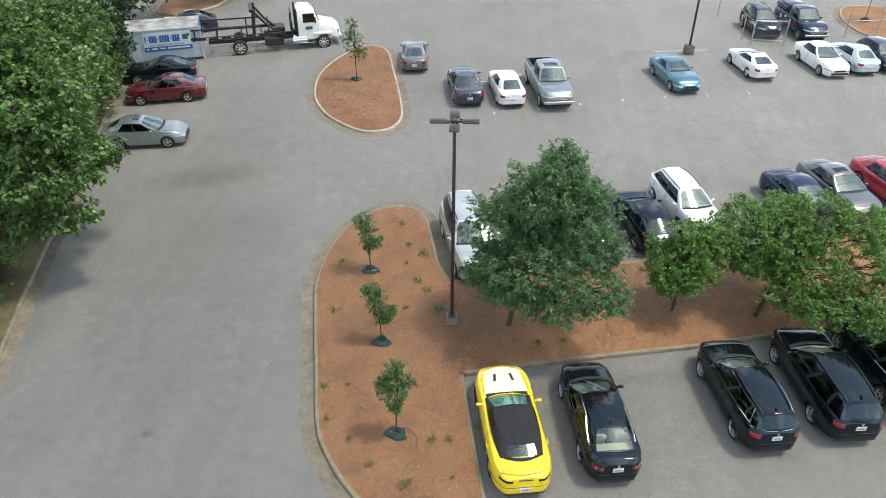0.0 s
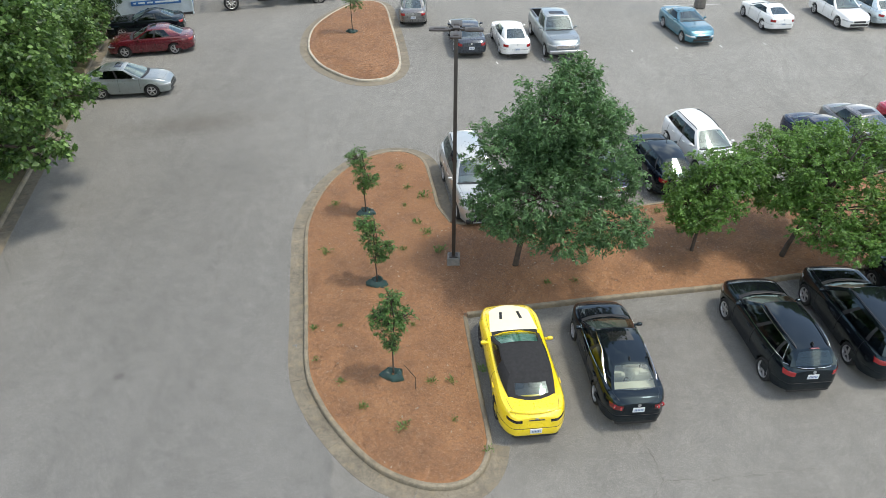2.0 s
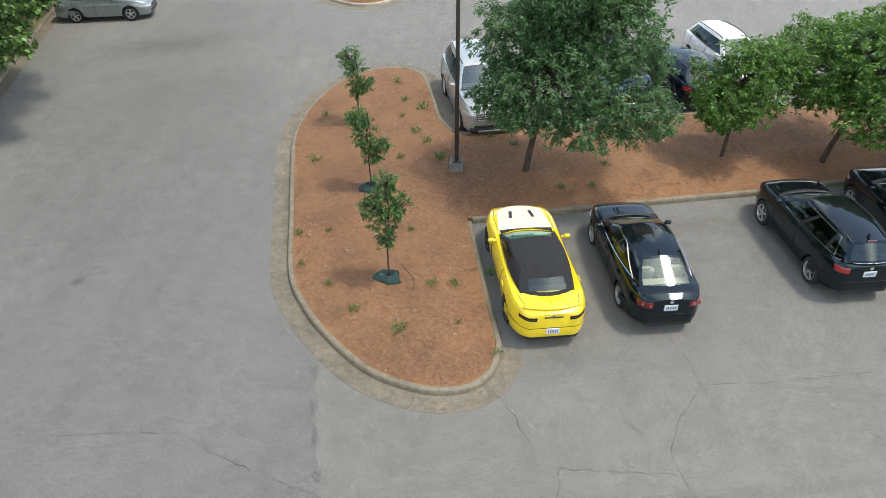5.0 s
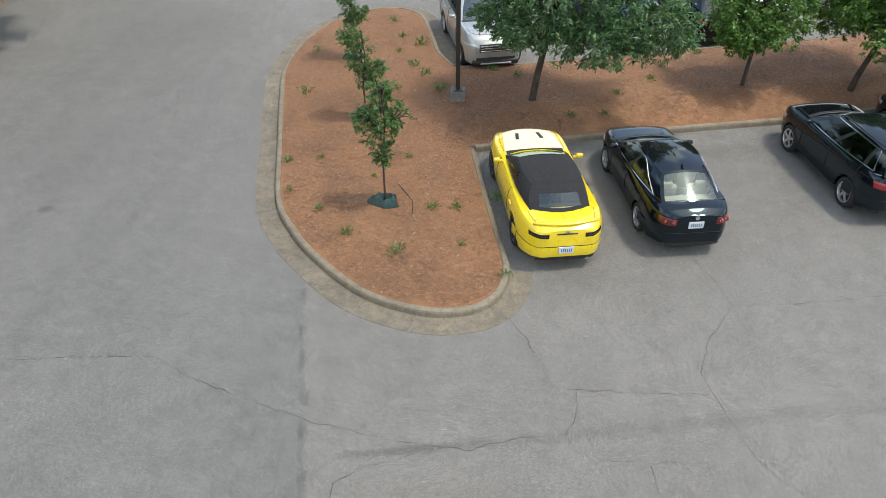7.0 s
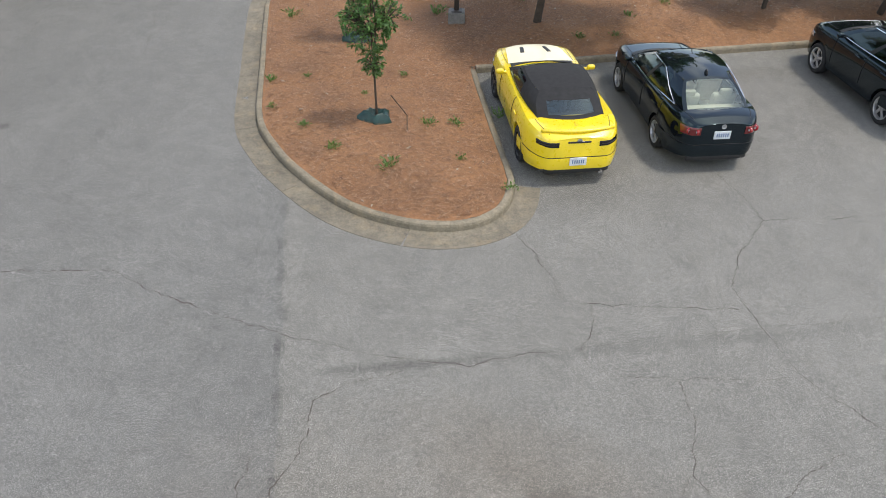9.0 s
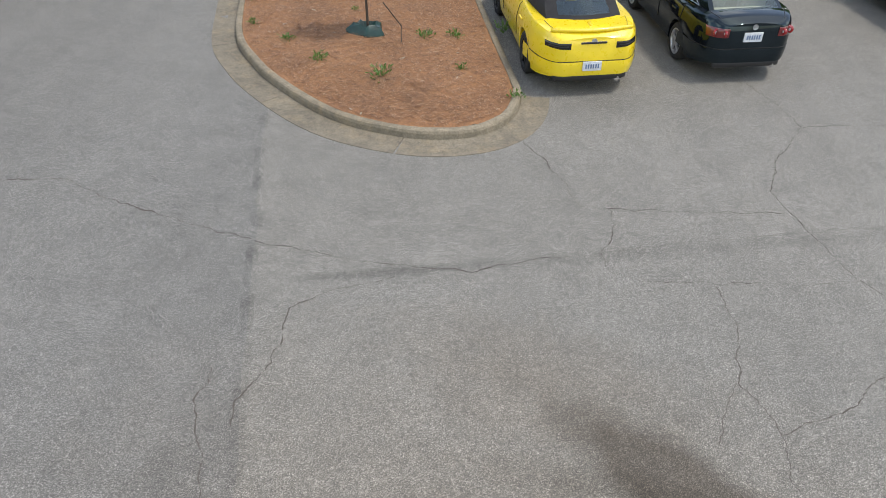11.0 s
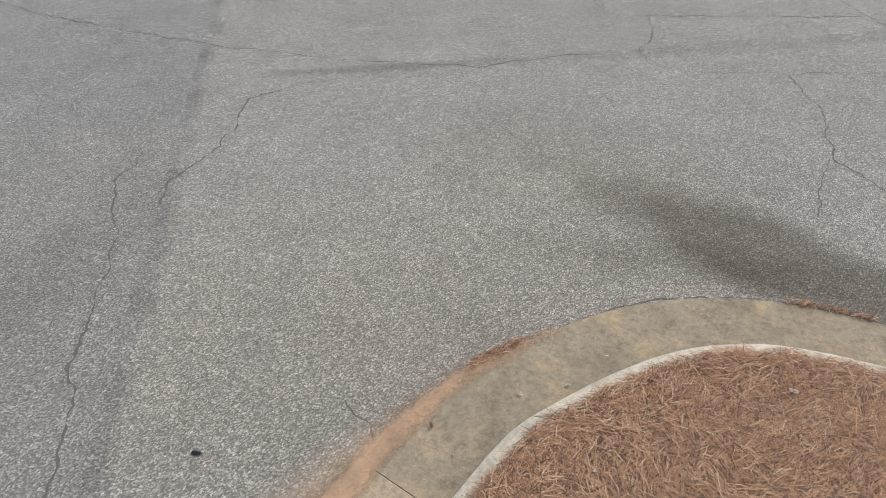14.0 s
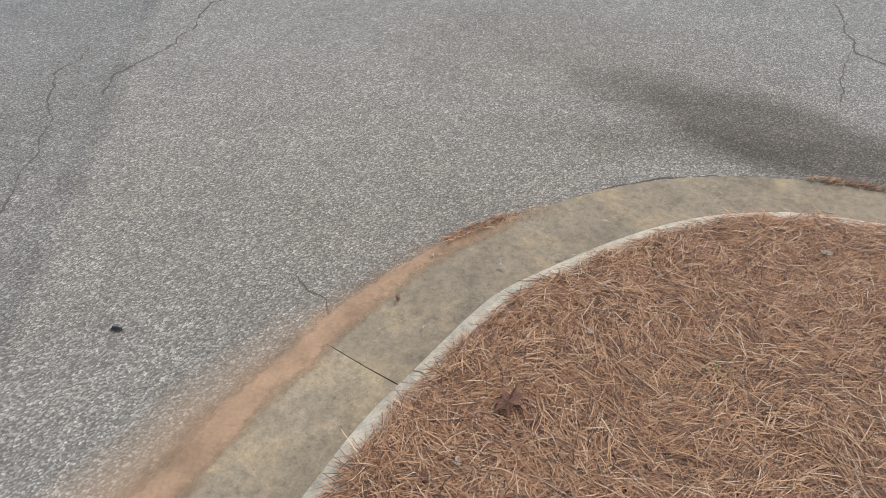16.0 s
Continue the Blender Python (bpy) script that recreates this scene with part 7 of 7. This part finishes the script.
    bmesh.ops.recalc_face_normals(bm, faces=bm.faces)
    part("hood", bm, WHITEP, e, "sloping white hood", True, 40)
    part("windshield", box((5.535, 0, 2.30), (0.04, 1.75, 0.70), 0.02, Matrix.Rotation(radians(-22), 4, "Y")), SMOKELENS, cab)
    for s in (1, -1):
        part("cab_window", box((4.92, s * 1.03, 2.25), (0.80, 0.03, 0.62), 0.02), SMOKELENS, cab)
        part("fender", box((5.85, s * 0.98, 1.12), (1.35, 0.3, 0.2), 0.08), WHITEP, e, "", True, 50)
        part("door_emblem", box((4.9, s * 1.045, 1.55), (0.5, 0.012, 0.22), 0.003), BLUEP, cab)
        part("truck_mirror", box((5.35, s * 1.3, 2.15), (0.1, 0.22, 0.42), 0.03), STEEL, e)
        part("headlight", box((6.98, s * 0.66, 1.15), (0.16, 0.24, 0.2), 0.04), CLEARLENS, e)
    part("bumper", box((7.12, 0, 0.72), (0.16, 2.1, 0.3), 0.05), CHROME, e)
    part("grille", box((7.06, 0, 1.15), (0.08, 0.8, 0.5), 0.03), CHROME, e)


def lathe_x(r, ln, c):
    b = lathe([(0.001, -ln / 2), (r, -ln / 2), (r, ln / 2), (0.001, ln / 2)], 18)
    b.transform(Matrix.Translation(c) @ Matrix.Rotation(radians(90), 4, "Z"))
    return b


truck((-19.17, 26.98), 20.5)

skip = thing("skip", Matrix.Translation((-22.6, 41.0, land(-22.6, 41.0))) @ Matrix.Rotation(radians(10), 4, "Z"), "dark green steel rubbish skip", "skip")
part("tub", box((0, 0, 0.85), (4.2, 2.0, 1.5), 0.03), SKIPGREEN, skip)
rb = bmesh.new()
for i in range(8):
    add_box(rb, (-1.95 + 0.55 * i, -1.03, 0.85), (0.09, 0.08, 1.4), 0.01)
part("ribs", rb, SKIPGREEN, skip)
part("rim", box((0, 0, 1.62), (4.3, 2.12, 0.1), 0.02), SKIPGREEN, skip)
part("skids", box((0, 0, 0.05), (3.8, 1.4, 0.1), 0.01), BLACKTRIM, skip)
car("blue_sedan", "blue sedan behind the storage container", dict(mat=SLATEP, L=4.5, W=1.78), (-24.83, 31.04), -160.0)
car("black_suv", "black utility vehicle beyond the far bed", {**SUV, **dict(mat=BLACKP)}, (32.44, 40.8), -80.0)

# ---- chain-link gate and fence on the north-east side ----
fence = thing("chain_link_fence", Matrix(), "low galvanised chain-link fence and gate frame", "fence")
posts = [(16.16, 44.01), (16.54, 38.62), (17.12, 33.01)]
gate_a, gate_b = (17.55, 31.97), (19.88, 32.07)
for x, y in posts + [(25.0, 34.5), (27.5, 35.15), (30.3, 35.8)]:
    z = land(x, y)
    part("post", tube([(x, y, z - 0.1), (x, y, z + 1.85)], 0.04, 8), GALV, fence)
for x, y in (gate_a, gate_b):
    part("gate_post", tube([(x, y, land(x, y) - 0.1), (x, y, land(x, y) + 1.9)], 0.05, 8), GALV, fence)
for z in (0.35, 1.75):
    part("gate_rail", tube([(*gate_a, land(*gate_a) + z), (*gate_b, land(*gate_b) + z)], 0.025, 6), GALV, fence)
part("top_rail", tube([(25.0, 34.5, land(25.0, 34.5) + 1.2), (30.3, 35.8, land(30.3, 35.8) + 1.2)], 0.025, 6), GALV, fence)
wires = bmesh.new()
for i in range(16):
    for d in (1, -1):
        a = i / 16
        x0, y0 = gate_a[0] + (gate_b[0] - gate_a[0]) * a, gate_a[1] + (gate_b[1] - gate_a[1]) * a
        b2 = min(1, max(0, a + d * 0.45))
        x1, y1 = gate_a[0] + (gate_b[0] - gate_a[0]) * b2, gate_a[1] + (gate_b[1] - gate_a[1]) * b2
        t = abs(b2 - a) / 0.45
        z = land(*gate_a)
        add_tube(wires, [(x0, y0, z + 0.35), (x1, y1, z + 0.35 + 1.4 * t)], [0.004, 0.004], 3, False)
part("mesh_wire", wires, GALV, fence)
sign = thing("small_sign", Matrix.Translation((29.3, 35.55, land(29.3, 35.55) + 0.85)) @ Matrix.Rotation(radians(10), 4, "Z"), "small pale notice fixed to the fence rail", "sign")
part("board", box((0, -0.04, 0.25), (0.4, 0.012, 0.55), 0.004), PLATE, sign)

FAR = closed_spline([(26.91, 34.92), (28.77, 34.16), (32.18, 35.03), (33.61, 38.4), (32.14, 42.27), (28.24, 42.84), (26.59, 40.32), (26.31, 36.94)])
far_kerb = thing("kerb_far_bed", Matrix(), "pale concrete kerb round a small far bed", "kerb", kind="structure")
kerb_run(FAR, far_kerb, 4.0)
bed("mulch_bed_far", FAR, "tan mulch in a small far bed", 0.05, 4.0, 0.8)
CORNER = closed_spline([(-27.6, 34.63), (-26.05, 35.77), (-24.81, 38.11), (-25.12, 41.99), (-28.22, 43.56), (-30.08, 39.65), (-29.46, 35.66)])
corner_kerb = thing("kerb_corner_bed", Matrix(), "concrete kerb round a shaded mulched corner", "kerb", kind="structure")
kerb_run(CORNER, corner_kerb, 4.0)
bed("mulch_bed_corner", CORNER, "brown mulch in a shaded corner bed", 0.05, 5.0, 0.8)
